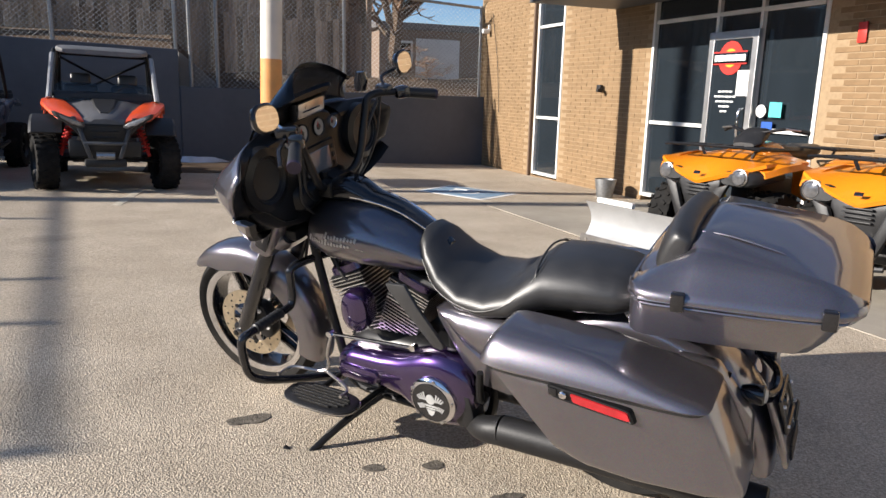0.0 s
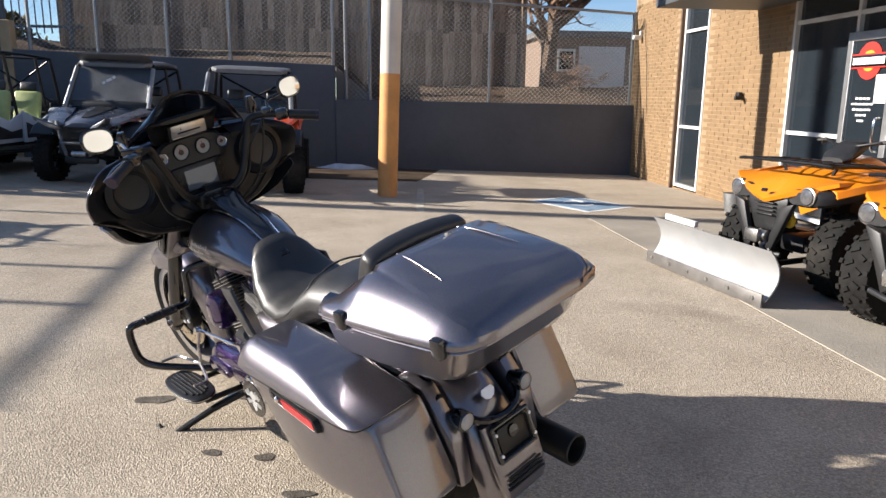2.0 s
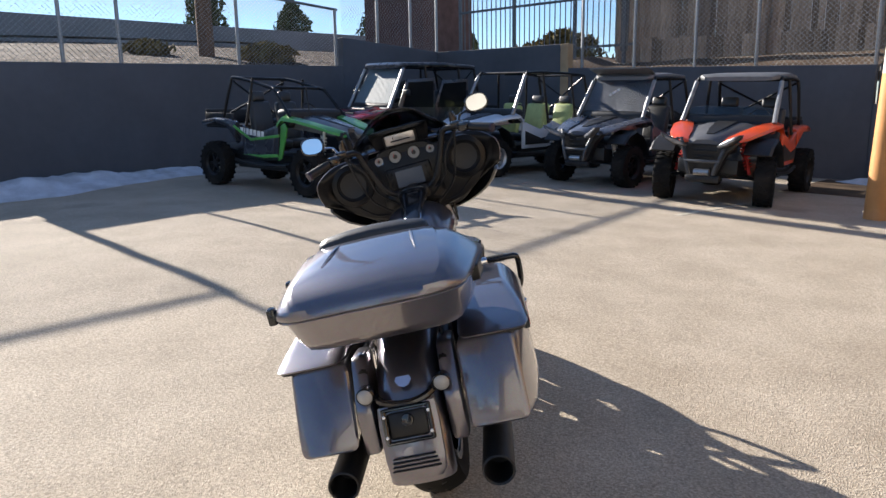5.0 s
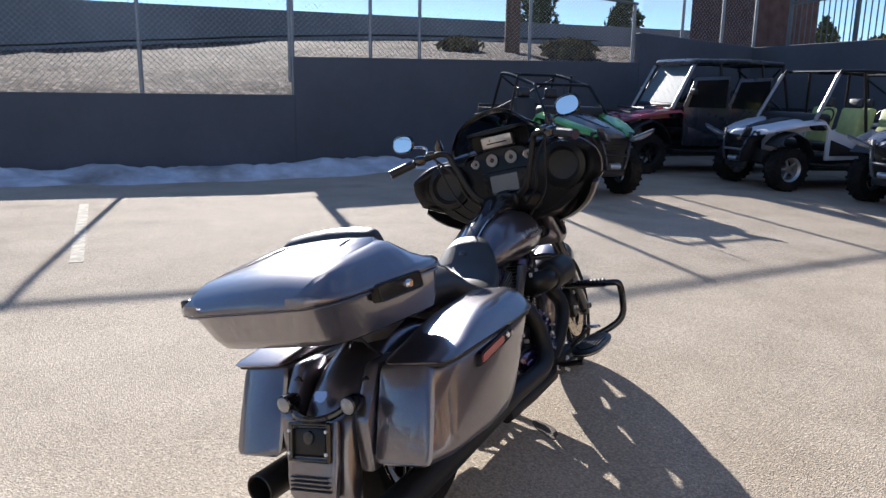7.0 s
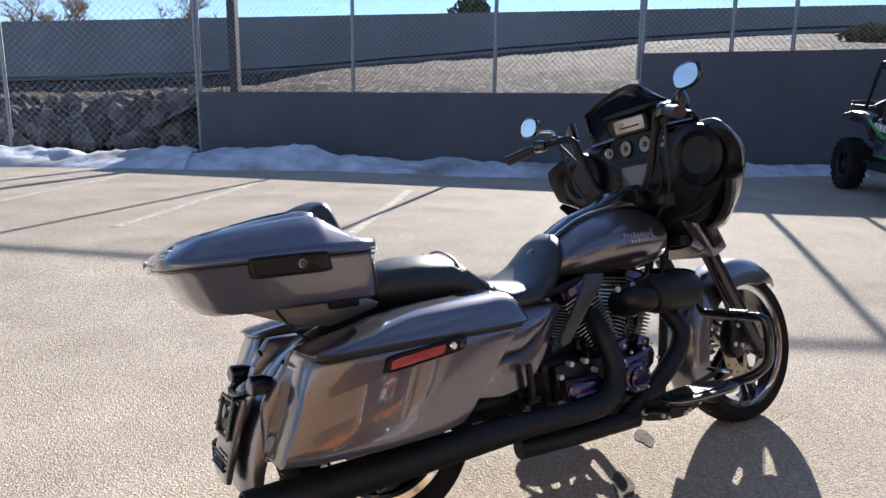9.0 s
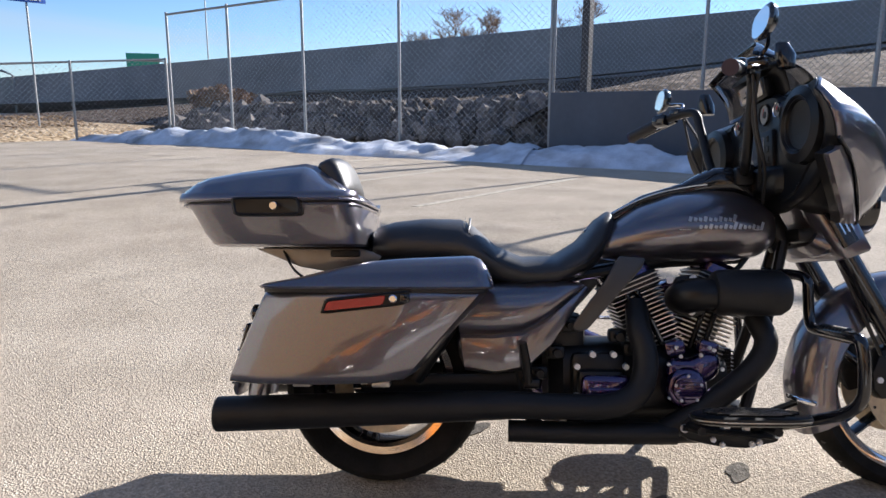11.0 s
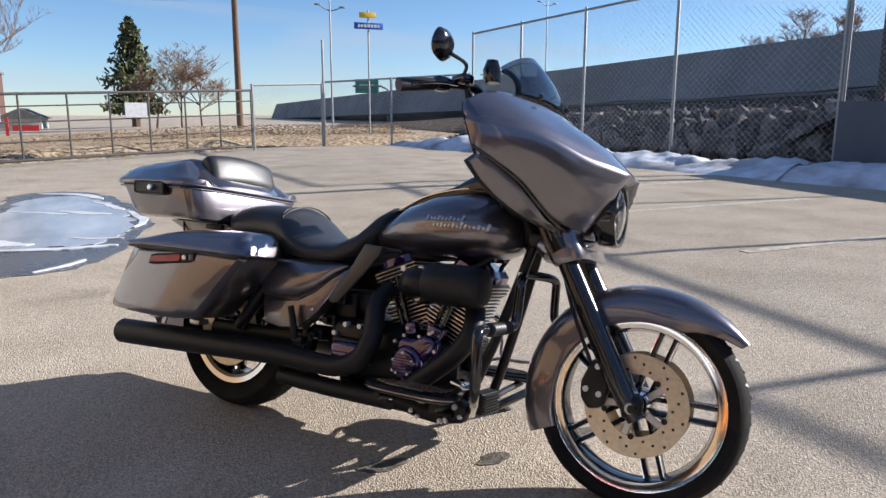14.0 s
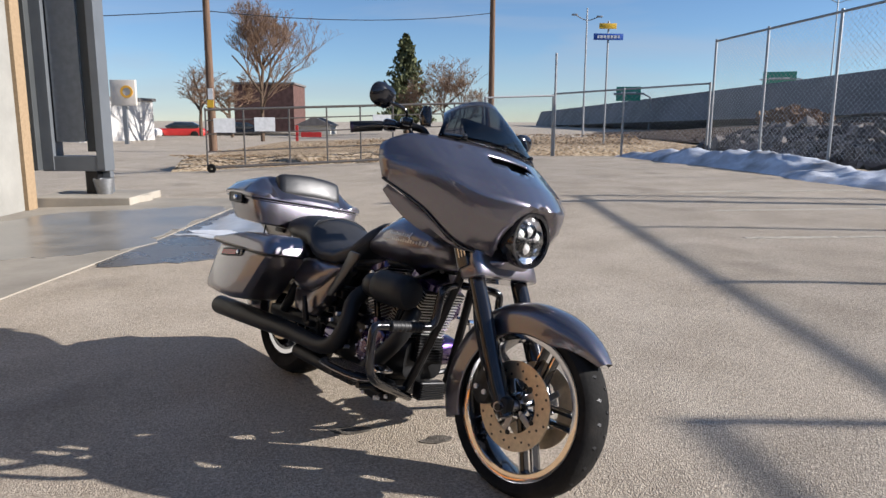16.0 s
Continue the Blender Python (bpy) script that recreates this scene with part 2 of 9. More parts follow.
RUBBER = mat("tyre_rubber", (0.016, 0.0155, 0.015), 0.82, 0, 0.3, 14, 0.15, 60, dirt=0.3, dirt_color=(0.07, 0.06, 0.05))
BLACKPLASTIC = mat("black_plastic", (0.013, 0.013, 0.014), 0.48, 0, 0.2, 12, 0.08, 200)
GLOSSBLACK = mat("gloss_black", (0.010, 0.010, 0.012), 0.12, 0, 0.1, 6, coat=0.6, rvary=0.04)
SATINBLACK = mat("satin_black_metal", (0.011, 0.011, 0.012), 0.38, 0.3, 0.15, 10)
MATTEBLACK = mat("matte_black_exhaust", (0.015, 0.015, 0.016), 0.5, 0.3, 0.2, 14, 0.05, 120)
LEATHER = mat("black_vinyl", (0.018, 0.018, 0.019), 0.43, 0, 0.15, 20, 0.10, 260, spec=0.75)
CHROME = mat("chrome", (0.78, 0.78, 0.8), 0.08, 1.0, 0.04, 10, rvary=0.03)
BOLTSTEEL = mat("bright_zinc_bolt", (0.82, 0.82, 0.84), 0.42, 0.55, 0.06, 60)
STEEL = mat("machined_steel", (0.5, 0.48, 0.46), 0.3, 0.95, 0.12, 40)
DISCSTEEL = mat("brake_disc_steel", (0.66, 0.56, 0.41), 0.34, 0.9, 0.12, 60)
MIRROR = mat("mirror_glass", (0.9, 0.9, 0.9), 0.02, 1.0, 0.0, 4, rvary=0.01)
WINDOWGLASS = mat("dark_window_glass", (0.018, 0.024, 0.03), 0.04, 0, 0.1, 2, spec=0.9, rvary=0.02)
# pale teal base and patches stand in for sky reflected in the cab windshield
PALEPANE = mat("sky_sheen_windshield", (0.17, 0.215, 0.23), 0.55, 0, 0.25, 2.5, spec=0.2, dirt=0.3, dirt_color=(0.26, 0.3, 0.31))
GRIPTINT = mat("purple_black_rubber", (0.032, 0.022, 0.045), 0.4, 0.2, 0.15, 20)
SCUFFPANE = glass("scuffed_windshield", (0.62, 0.66, 0.72), 0.25)
CLEARPANE = glass("clear_windshield", (0.62, 0.70, 0.72))
DARKPANE = glass("smoked_windshield", (0.12, 0.128, 0.145))
PALELAMP = mat("pale_lamp_lens", (0.22, 0.23, 0.25), 0.2, 0.3, 0.3, 30, coat=0.5)
HEADLENS = mat("headlight_lens", (0.13, 0.13, 0.135), 0.12, 0.3, 0.25, 40, coat=1.0)
DEFLECTOR = mat("dark_grey_moulding", (0.03, 0.03, 0.031), 0.34, 0, 0.15, 14, 0.04, 200, spec=0.8)
MOUNTPLATE = mat("bracket_steel", (0.30, 0.29, 0.28), 0.38, 0.7, 0.1, 20)
INNERBLACK = mat("moulded_inner_black", (0.009, 0.009, 0.010), 0.32, 0, 0.15, 14, 0.04, 200, spec=0.3)
FINEDGE = mat("machined_fin_edge", (0.72, 0.70, 0.67), 0.36, 0.9, 0.1, 60)
CABGLASS = mat("dark_cab_window", (0.01, 0.011, 0.012), 0.1, 0, 0.1, 2, spec=0.25)
GUNMETAL = mat("gunmetal_tube", (0.14, 0.145, 0.15), 0.4, 0.5)
# grey that paints the sky's reflection on the cage's front pillars
PILLARGREY = mat("pillar_sky_sheen_grey", (0.3, 0.31, 0.32), 0.35, 0.4)
LENS = glass("clear_lens", (0.95, 0.95, 0.95), 0.05)
CHARCOAL = flake_paint("charcoal_metallic_paint", (0.175, 0.162, 0.183), 0.31)
PURPLE = flake_paint("dark_purple_paint", (0.050, 0.024, 0.105), 0.26)
REDLENS = mat("red_lens", (0.42, 0.02, 0.025), 0.18, 0, 0.15, 30, coat=0.5)
WHITELENS = mat("frosted_white_lens", (0.34, 0.34, 0.34), 0.25, 0, 0.1, 20, coat=0.5)
GAUGE = mat("pale_gauge_face", (0.26, 0.26, 0.25), 0.35, 0, 0.1, 30)
SCREEN = mat("display_glass", (0.10, 0.12, 0.15), 0.1, 0, 0.1, 5, coat=0.5)
SIGNBLUE = mat("blue_sign", (0.03, 0.10, 0.42), 0.45, 0, 0.06, 5)
SIGNYELLOW = mat("yellow_sign", (0.75, 0.46, 0.03), 0.5, 0, 0.06, 5)
SIGNGREEN = mat("green_sign", (0.03, 0.24, 0.16), 0.5, 0, 0.06, 5)
SIGNWHITE = mat("white_sign", (0.75, 0.75, 0.73), 0.5, 0, 0.06, 5)
REDPAINT = mat("red_paint", (0.5, 0.03, 0.025), 0.45, 0, 0.1, 5)
LOGORED = mat("logo_red", (0.62, 0.04, 0.03), 0.4, 0, 0.05, 5)
LOGOYELLOW = mat("logo_orange", (0.8, 0.42, 0.04), 0.4, 0, 0.05, 5)
ATVORANGE = mat("orange_plastic", (0.80, 0.245, 0.008), 0.3, 0, 0.06, 3, coat=0.35)
UTVRED = mat("bright_orange_red_plastic", (0.72, 0.085, 0.02), 0.32, 0, 0.06, 4, coat=0.3)
UTVMAROON = mat("deep_red_plastic", (0.3, 0.014, 0.025), 0.25, 0, 0.1, 4, coat=0.5)
UTVGREEN = mat("lime_green_plastic", (0.085, 0.33, 0.06), 0.3, 0, 0.08, 4, coat=0.3)
UTVWHITE = mat("pearl_white_plastic", (0.60, 0.64, 0.70), 0.3, 0, 0.06, 4, coat=0.3)
UTVBLACK = mat("dark_blue_black_plastic", (0.03, 0.032, 0.042), 0.28, 0, 0.1, 4, coat=0.4)
LIMESEAT = mat("lime_seat_vinyl", (0.52, 0.58, 0.22), 0.5, 0, 0.1, 8)
BARK = mat("tree_bark", (0.12, 0.085, 0.06), 0.95, 0, 0.3, 8, 0.6, 30)
TWIG = mat("dry_twigs", (0.23, 0.15, 0.10), 0.95, 0, 0.3, 8)
NEEDLES = mat("evergreen_needles", (0.125, 0.135, 0.065), 0.9, 0, 0.3, 4, per=0.5)
DRYBUSH = mat("dry_shrub_leaves", (0.22, 0.17, 0.07), 0.9, 0, 0.3, 4, per=0.5)
PLOWGREY = mat("grey_plow_paint", (0.36, 0.365, 0.37), 0.45, 0.2, 0.08, 5, dirt=0.3, dirt_color=(0.25, 0.23, 0.21))
COLUMNPAINT = mat("warm_grey_render", (0.30, 0.29, 0.26), 0.85, 0, 0.1, 2, 0.2, 40)
DARKSTILE = mat("charcoal_grey", (0.055, 0.06, 0.062), 0.6, 0, 0.12, 3)
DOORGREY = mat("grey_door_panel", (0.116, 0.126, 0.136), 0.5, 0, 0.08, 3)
ROOFGREY = mat("grey_roof", (0.16, 0.15, 0.145), 0.9, 0, 0.2, 3)
STUCCO = mat("white_stucco", (0.52, 0.50, 0.47), 0.9, 0, 0.08, 2, 0.2, 40)


# ---- mesh helpers ----
def put_mesh(name, bm, material, smooth=35.0):
    me = bpy.data.meshes.new(name)
    bm.normal_update()
    bm.to_mesh(me)
    bm.free()
    for mm in (material if isinstance(material, (list, tuple)) else (material,)):
        me.materials.append(mm)
    if smooth:
        me.polygons.foreach_set("use_smooth", [True] * len(me.polygons))
        me.set_sharp_from_angle(angle=radians(smooth))
    return me


def part(name, bm, material, parent=None, label="", m=None, smooth=35.0):
    """Links a bmesh as one mesh object, under a thing or a part."""
    if m is not None:
        bmesh.ops.transform(bm, matrix=m, verts=bm.verts)
    ob = new(name, put_mesh(name, bm, material, smooth))
    if parent is not None:
        ob.parent = parent
    if label:
        ob["label"] = label
    return ob


def thing(name, m, label, category, group="", kind=""):
    """An empty at a thing's base, which parents its parts."""
    ob = new(name)
    ob.matrix_world = m
    ob.empty_display_size = 0.1
    return tagged(ob, label, category, group, kind)


def solo(name, bm, material, label, category="", group="", kind="", smooth=35.0, m=None):
    return tagged(part(name, bm, material, None, "", m, smooth), label, category, group, kind)


def shell(bm, thick):
    """Gives an open sheet a thickness."""
    bmesh.ops.recalc_face_normals(bm, faces=bm.faces)
    bmesh.ops.solidify(bm, geom=bm.faces[:], thickness=thick)
    bmesh.ops.recalc_face_normals(bm, faces=bm.faces)
    return bm


def join(*bms):
    out = bms[0]
    for b in bms[1:]:
        me = bpy.data.meshes.new("tmp")
        b.to_mesh(me)
        b.free()
        out.from_mesh(me)
        bpy.data.meshes.remove(me)
    return out


def box(sx, sy, sz, at=(0, 0, 0), bevel=0.0, seg=2, rot=None):
    """A box of that size with its middle at that place."""
    bm = bmesh.new()
    bmesh.ops.create_cube(bm, size=1.0)
    bmesh.ops.scale(bm, vec=(sx, sy, sz), verts=bm.verts)
    if bevel:
        bmesh.ops.bevel(bm, geom=bm.edges[:], offset=bevel, segments=seg, affect="EDGES", profile=0.5)
    m = pose(*at) if rot is None else pose(*at, *rot)
    bmesh.ops.transform(bm, matrix=m, verts=bm.verts)
    return bm


def prism(points, depth, axis="y", at=0.0, bevel=0.0, seg=2):
    """A flat outline pushed to a depth. axis y: points are (x, z); x: (y, z); z: (x, y). Centred on at."""
    bm = bmesh.new()
    def place(p, d):
        a, b = p
        return {"y": (a, d, b), "x": (d, a, b), "z": (a, b, d)}[axis]
    lo = [bm.verts.new(place(p, at - depth / 2)) for p in points]
    hi = [bm.verts.new(place(p, at + depth / 2)) for p in points]
    bm.faces.new(lo), bm.faces.new(hi[::-1])
    n = len(points)
    for i in range(n):
        bm.faces.new((lo[i], hi[i], hi[(i + 1) % n], lo[(i + 1) % n]))
    bmesh.ops.recalc_face_normals(bm, faces=bm.faces)
    if bevel:
        bmesh.ops.bevel(bm, geom=bm.edges[:], offset=bevel, segments=seg, affect="EDGES", profile=0.5)
    return bm


def ring(c, u, v, a, b, n=20, power=2.0, start=0.0):
    """A superellipse of half-axes a, b along u and v round c."""
    c, u, v = Vector(c), Vector(u), Vector(v)
    out = []
    for i in range(n):
        t = start + 2 * math.pi * i / n
        ct, st = math.cos(t), math.sin(t)
        out.append(c + u * (a * math.copysign(abs(ct) ** (2 / power), ct)) + v * (b * math.copysign(abs(st) ** (2 / power), st)))
    return out


def loft(sections, closed=True, cap=True):
    """A skin over a row of rings with equal numbers of points."""
    bm = bmesh.new()
    rows = [[bm.verts.new(p) for p in s] for s in sections]
    n = len(rows[0])
    for r0, r1 in zip(rows, rows[1:]):
        for i in range(n if closed else n - 1):
            j = (i + 1) % n
            bm.faces.new((r0[i], r0[j], r1[j], r1[i]))
    if cap and closed:
        bm.faces.new(rows[0][::-1]), bm.faces.new(rows[-1])
    bmesh.ops.remove_doubles(bm, verts=bm.verts, dist=1e-5)
    bmesh.ops.recalc_face_normals(bm, faces=bm.faces)
    return bm


def smooth_path(points, per=6):
    """Catmull-Rom through points."""
    p = [Vector(q) for q in points]
    p = [2 * p[0] - p[1]] + p + [2 * p[-1] - p[-2]]
    out = []
    for i in range(1, len(p) - 2):
        for k in range(per):
            t = k / per
            out.append(0.5 * ((2 * p[i]) + (p[i + 1] - p[i - 1]) * t + (2 * p[i - 1] - 5 * p[i] + 4 * p[i + 1] - p[i + 2]) * t * t
                              + (3 * p[i] - p[i - 1] - 3 * p[i + 1] + p[i + 2]) * t ** 3))
    return out + [p[-2]]


def tube(points, r, n=10, per=6, curve=True, cap=True, flat=1.0):
    """A pipe along points; r is one radius or one for each point given."""
    pts = smooth_path(points, per) if curve and len(points) > 2 else [Vector(q) for q in points]
    if isinstance(r, (int, float)):
        rad = [r] * len(pts)
    else:
        xs = np.linspace(0, len(r) - 1, len(pts))
        rad = list(np.interp(xs, range(len(r)), r))
    secs, up = [], None
    for i, p in enumerate(pts):
        d = (pts[min(i + 1, len(pts) - 1)] - pts[max(i - 1, 0)]).normalized()
        if up is None:
            up = Vector((0, 0, 1)) if abs(d.z) < 0.9 else Vector((1, 0, 0))
        u = d.cross(up).normalized()
        up = u.cross(d).normalized()
        secs.append(ring(p, u, up, rad[i], rad[i] * flat, n))
    return loft(secs, True, cap)


def lathe(profile, n=32, axis="y", at=(0, 0, 0), close=False):
    """profile: (radius, along) turned round an axis through at."""
    bm = bmesh.new()
    rows = []
    for k in range(n):
        t = 2 * math.pi * k / n
        c, s = math.cos(t), math.sin(t)
        row = []
        for r, d in profile:
            q = {"y": (r * c, d, r * s), "x": (d, r * c, r * s), "z": (r * c, r * s, d)}[axis]
            row.append(bm.verts.new(Vector(q) + Vector(at)))
        rows.append(row)
    m = len(profile)
    for k in range(n):
        a, b = rows[k], rows[(k + 1) % n]
        for i in range(m if close else m - 1):
            j = (i + 1) % m
            bm.faces.new((a[i], b[i], b[j], a[j]))
    bmesh.ops.remove_doubles(bm, verts=bm.verts, dist=1e-5)
    bmesh.ops.recalc_face_normals(bm, faces=bm.faces)
    return bm


def grid_sheet(xs, ys, height):
    bm = bmesh.new()
    rows = [[bm.verts.new((x, y, height(x, y))) for x in xs] for y in ys]
    for r0, r1 in zip(rows, rows[1:]):
        for i in range(len(xs) - 1):
            bm.faces.new((r0[i], r0[i + 1], r1[i + 1], r1[i]))
    return bm


def mirror_y(bm):
    bmesh.ops.scale(bm, vec=(1, -1, 1), verts=bm.verts)
    bmesh.ops.reverse_faces(bm, faces=bm.faces)
    return bm


def bar_rows(widths, height, gap, depth=0.002):
    """Plain bars standing for a line of small lettering, in the xz plane, centred."""
    total = sum(widths) + gap * (len(widths) - 1)
    x, out = -total / 2, []
    for w in widths:
        out.append(box(w, depth, height, (x + w / 2, 0, 0)))
        x += w + gap
    return join(*out)


# ---- ground: the lot falls gently away from the west wall ----
def gz(x, y):
    near = min(max((y - 1.0) / 4.0, 0.0), 1.0)          # the lot levels out before the low wall
    x, y = min(max(x, -3.0 - 9.0 * near), 9.0), min(max(y, -24.0), 13.0)
    return -0.0283 * x - 0.0095 * y


def on_ground(x, y, yaw, lift=0.0):
    """Stands a thing on the sloping lot with its local x axis turned to yaw."""
    h = Vector((math.cos(radians(yaw)), math.sin(radians(yaw)), 0))
    nrm = Vector((0.0283, 0.0095, 1)).normalized()
    h = (h - nrm * h.dot(nrm)).normalized()
    l = nrm.cross(h)
    m = Matrix((h, l, nrm)).transposed().to_4x4()
    m.translation = (x, y, gz(x, y) + lift)
    return m


# ---- the lot ----
xs = sorted(set([-400, -150, -60, -30, -18] + [-12 + i * 1.5 for i in range(15)] + [9, 14, 25, 60, 150, 400]))
ys = sorted(set([-500, -200, -90, -50, -32] + [-24 + i * 1.85 for i in range(21)] + [13, 18, 30, 80, 200, 500]))
solo("ground", grid_sheet(xs, ys, gz), ASPHALT, "tan weathered asphalt parking lot with stains and fine stone", "ground", kind="structure")


def flat_patch(name, outline, lift, material, label, category, kind="structure", thick=0.004):
    """A thin slab lying on the lot, with that outline."""
    bm = bmesh.new()
    top = [bm.verts.new((x, y, gz(x, y) + lift)) for x, y in outline]
    low = [bm.verts.new((x, y, gz(x, y) - 0.03)) for x, y in outline]
    bm.faces.new(top), bm.faces.new(low[::-1])
    for i in range(len(top)):
        j = (i + 1) % len(top)
        bm.faces.new((low[i], low[j], top[j], top[i]))
    bmesh.ops.recalc_face_normals(bm, faces=bm.faces)
    bmesh.ops.triangulate(bm, faces=[f for f in bm.faces if len(f.verts) > 4])
    return solo(name, bm, material, label, category, kind=kind, smooth=0)


def blob(cx, cy, rx, ry, n=28, seed=0, rough=0.18, turn=0.0):
    rnd = random.Random(seed)
    ph = [rnd.uniform(0, 6.28) for _ in range(5)]
    out = []
    for i in range(n):
        t = 2 * math.pi * i / n
        k = 1 + rough * sum(math.sin((j + 2) * t + ph[j]) / (j + 1.2) for j in range(5)) + rnd.uniform(-0.03, 0.03)
        x, y = rx * k * math.cos(t), ry * k * math.sin(t)
        c, s = math.cos(turn), math.sin(turn)
        out.append((cx + x * c - y * s, cy + x * s + y * c))
    return out


# concrete walk in front of the shop
flat_patch("pavement", [(2.95, 6.0), (2.95, -2.0), (5.7, -2.0), (5.7, 6.0)], 0.006, CONCRETE, "pale concrete walk along the shop front", "pavement")
flat_patch("apron", [(2.98, -2.3), (2.72, -4.9), (2.55, -8.6), (4.2, -9.0), (7.5, -9.0), (7.5, -2.3)], 0.012, CONCRETE, "pale concrete apron before the service bay", "pavement")
for cx, cy, r, s in ((-0.65, 0.17, 0.062, 1), (-0.24, 0.2, 0.05, 2), (0.12, 0.09, 0.06, 3), (0.05, -0.62, 0.04, 4), (-0.3, -0.32, 0.032, 5), (-0.1, -0.36, 0.035, 6)):
    flat_patch("oil_stain", blob(cx, cy, r * 1.25, r * 0.7, 20, s), 0.003, OILSTAIN, "dark oil drip stain on the asphalt", "stain")
# parking bay lines
for (x0, y0), (x1, y1) in (((-3.5, -1.95), (-6.9, -2.1)), ((-3.4, -4.1), (-7.0, -4.3)), ((-3.9, -6.15), (-7.2, -6.5)), ((-4.2, -8.4), (-7.4, -8.7)), ((-1.4, 5.9), (-1.0, 8.4)), ((0.85, 5.95), (1.0, 8.4))):
    d = Vector((x1 - x0, y1 - y0)).normalized()
    nx, ny = -d.y * 0.05, d.x * 0.05
    flat_patch("bay_line", [(x0 + nx, y0 + ny), (x1 + nx, y1 + ny), (x1 - nx, y1 - ny), (x0 - nx, y0 - ny)], 0.004, LINEPAINT, "faded pale parking bay line", "road marking")
# blue accessible bay marking
hc = [(2.5, 7.3), (3.35, 8.0), (3.98, 6.9), (3.1, 6.25)]
c0 = Vector((sum(p[0] for p in hc) / 4, sum(p[1] for p in hc) / 4))
grow = lambda k: [(c0.x + (x - c0.x) * k, c0.y + (y - c0.y) * k) for x, y in hc]
flat_patch("bay_marking_border", grow(1.0), 0.004, WHITEPAINT, "worn white border of the accessible bay marking", "road marking")
flat_patch("bay_marking", grow(0.86), 0.008, BLUEPAINT, "faded blue accessible bay square", "road marking")
bmw = [tube([(c0.x + 0.22 * math.cos(a * 0.5) - 0.02, c0.y + 0.22 * math.sin(a * 0.5), gz(*c0) + 0.008) for a in range(3, 12)], 0.03, 6, 3, flat=0.25),
       box(0.06, 0.42, 0.012, (c0.x + 0.08, c0.y + 0.16, gz(*c0) + 0.01), rot=(0, 0, 35))]
solo("bay_symbol", join(*bmw), WHITEPAINT, "worn white wheelchair symbol on the blue square", "road marking", kind="structure")
# thawed ice and wet ground by the service bay
def ragged(points, amp=0.05, seed=0, per=9):
    """A closed plan outline rounded through its points and frayed by noise."""
    n, out = len(points), []
    for i in range(n):
        p0, p1, p2, p3 = (Vector(points[(i + k) % n]) for k in (-1, 0, 1, 2))
        for k in range(per):
            t = k / per
            q = 0.5 * (2 * p1 + (p2 - p0) * t + (2 * p0 - 5 * p1 + 4 * p2 - p3) * t * t + (3 * p1 - p0 - 3 * p2 + p3) * t ** 3)
            w = Vector((noise.noise((q.x * 4, q.y * 4, seed)), noise.noise((q.x * 4, q.y * 4, seed + 7)))) + 0.5 * Vector((noise.noise((q.x * 13, q.y * 13, seed)), noise.noise((q.x * 13, q.y * 13, seed + 7))))
            out.append(tuple(q + w * amp))
    return out


def streak(points, width, seed):
    """A thin wavy band along plan points, pinched at both ends."""
    n = len(points)
    side = []
    for i, p in enumerate(points):
        d = (Vector(points[min(i + 1, n - 1)]) - Vector(points[max(i - 1, 0)])).normalized()
        side.append(Vector((-d.y, d.x)) * width * (0.15 + math.sin(math.pi * (i + 0.3) / n)))
    return ragged([tuple(Vector(p) + s) for p, s in zip(points, side)] + [tuple(Vector(p) - s) for p, s in list(zip(points, side))[::-1]], width * 0.9, seed, 7)


flat_patch("wet_patch", ragged([(2.8, -3.45), (2.24, -3.54), (1.77, -3.65), (1.29, -3.8), (1.08, -4.25), (0.86, -5.2), (0.8, -5.9), (1.0, -7.4), (1.5, -9.0), (2.1, -9.5), (2.6, -9.2), (2.56, -8.0), (2.62, -7.0), (2.66, -6.0), (2.72, -5.0), (2.85, -4.2)], 0.09, 3), 0.006, WETASPHALT, "wet asphalt round melting ice", "puddle")
flat_patch("ice_sheet", ragged([(1.25, -4.75), (1.9, -4.85), (2.4, -5.15), (2.5, -6.0), (2.4, -7.2), (2.3, -8.6), (1.7, -8.7), (1.15, -7.2), (0.98, -6.0), (1.05, -5.2)], 0.14, 5), 0.010, ICE, "thin melting ice sheet on the lot", "ice")
flat_patch("wet_concrete_patch", ragged([(2.9, -4.3), (2.78, -5.2), (2.72, -6.2), (2.68, -7.4), (3.3, -7.75), (4.2, -7.5), (5.1, -7.3), (5.5, -6.2), (5.4, -5.0), (4.6, -4.1), (3.6, -3.9)], 0.16, 16), 0.016, WETCONCRETE, "wet patch on the concrete apron", "puddle")
for pts, w, s in (([(2.64, -5.15), (2.36, -5.07), (1.97, -4.78), (1.52, -4.64), (1.12, -4.58)], 0.05, 1), ([(1.62, -3.74), (1.45, -3.86), (1.31, -4.03)], 0.022, 2), ([(1.75, -7.2), (1.5, -6.9), (1.26, -6.66)], 0.06, 3),
                  ([(2.6, -5.4), (2.3, -5.28), (2.0, -5.1), (1.8, -5.0)], 0.11, 4), ([(1.5, -5.2), (1.25, -5.0), (1.06, -4.95)], 0.03, 5), ([(0.95, -5.6), (0.86, -6.0), (1.0, -6.7)], 0.04, 6), ([(2.2, -9.3), (1.7, -8.9), (1.4, -8.3)], 0.06, 7), ([(2.3, -7.4), (2.0, -7.2), (1.7, -6.9)], 0.035, 8), ([(1.45, -7.9), (1.25, -7.4), (1.12, -7.0)], 0.04, 9)):
    flat_patch("slush_streak", streak(pts, w, s), 0.014, SLUSH, "white streak of melting slush", "ice")



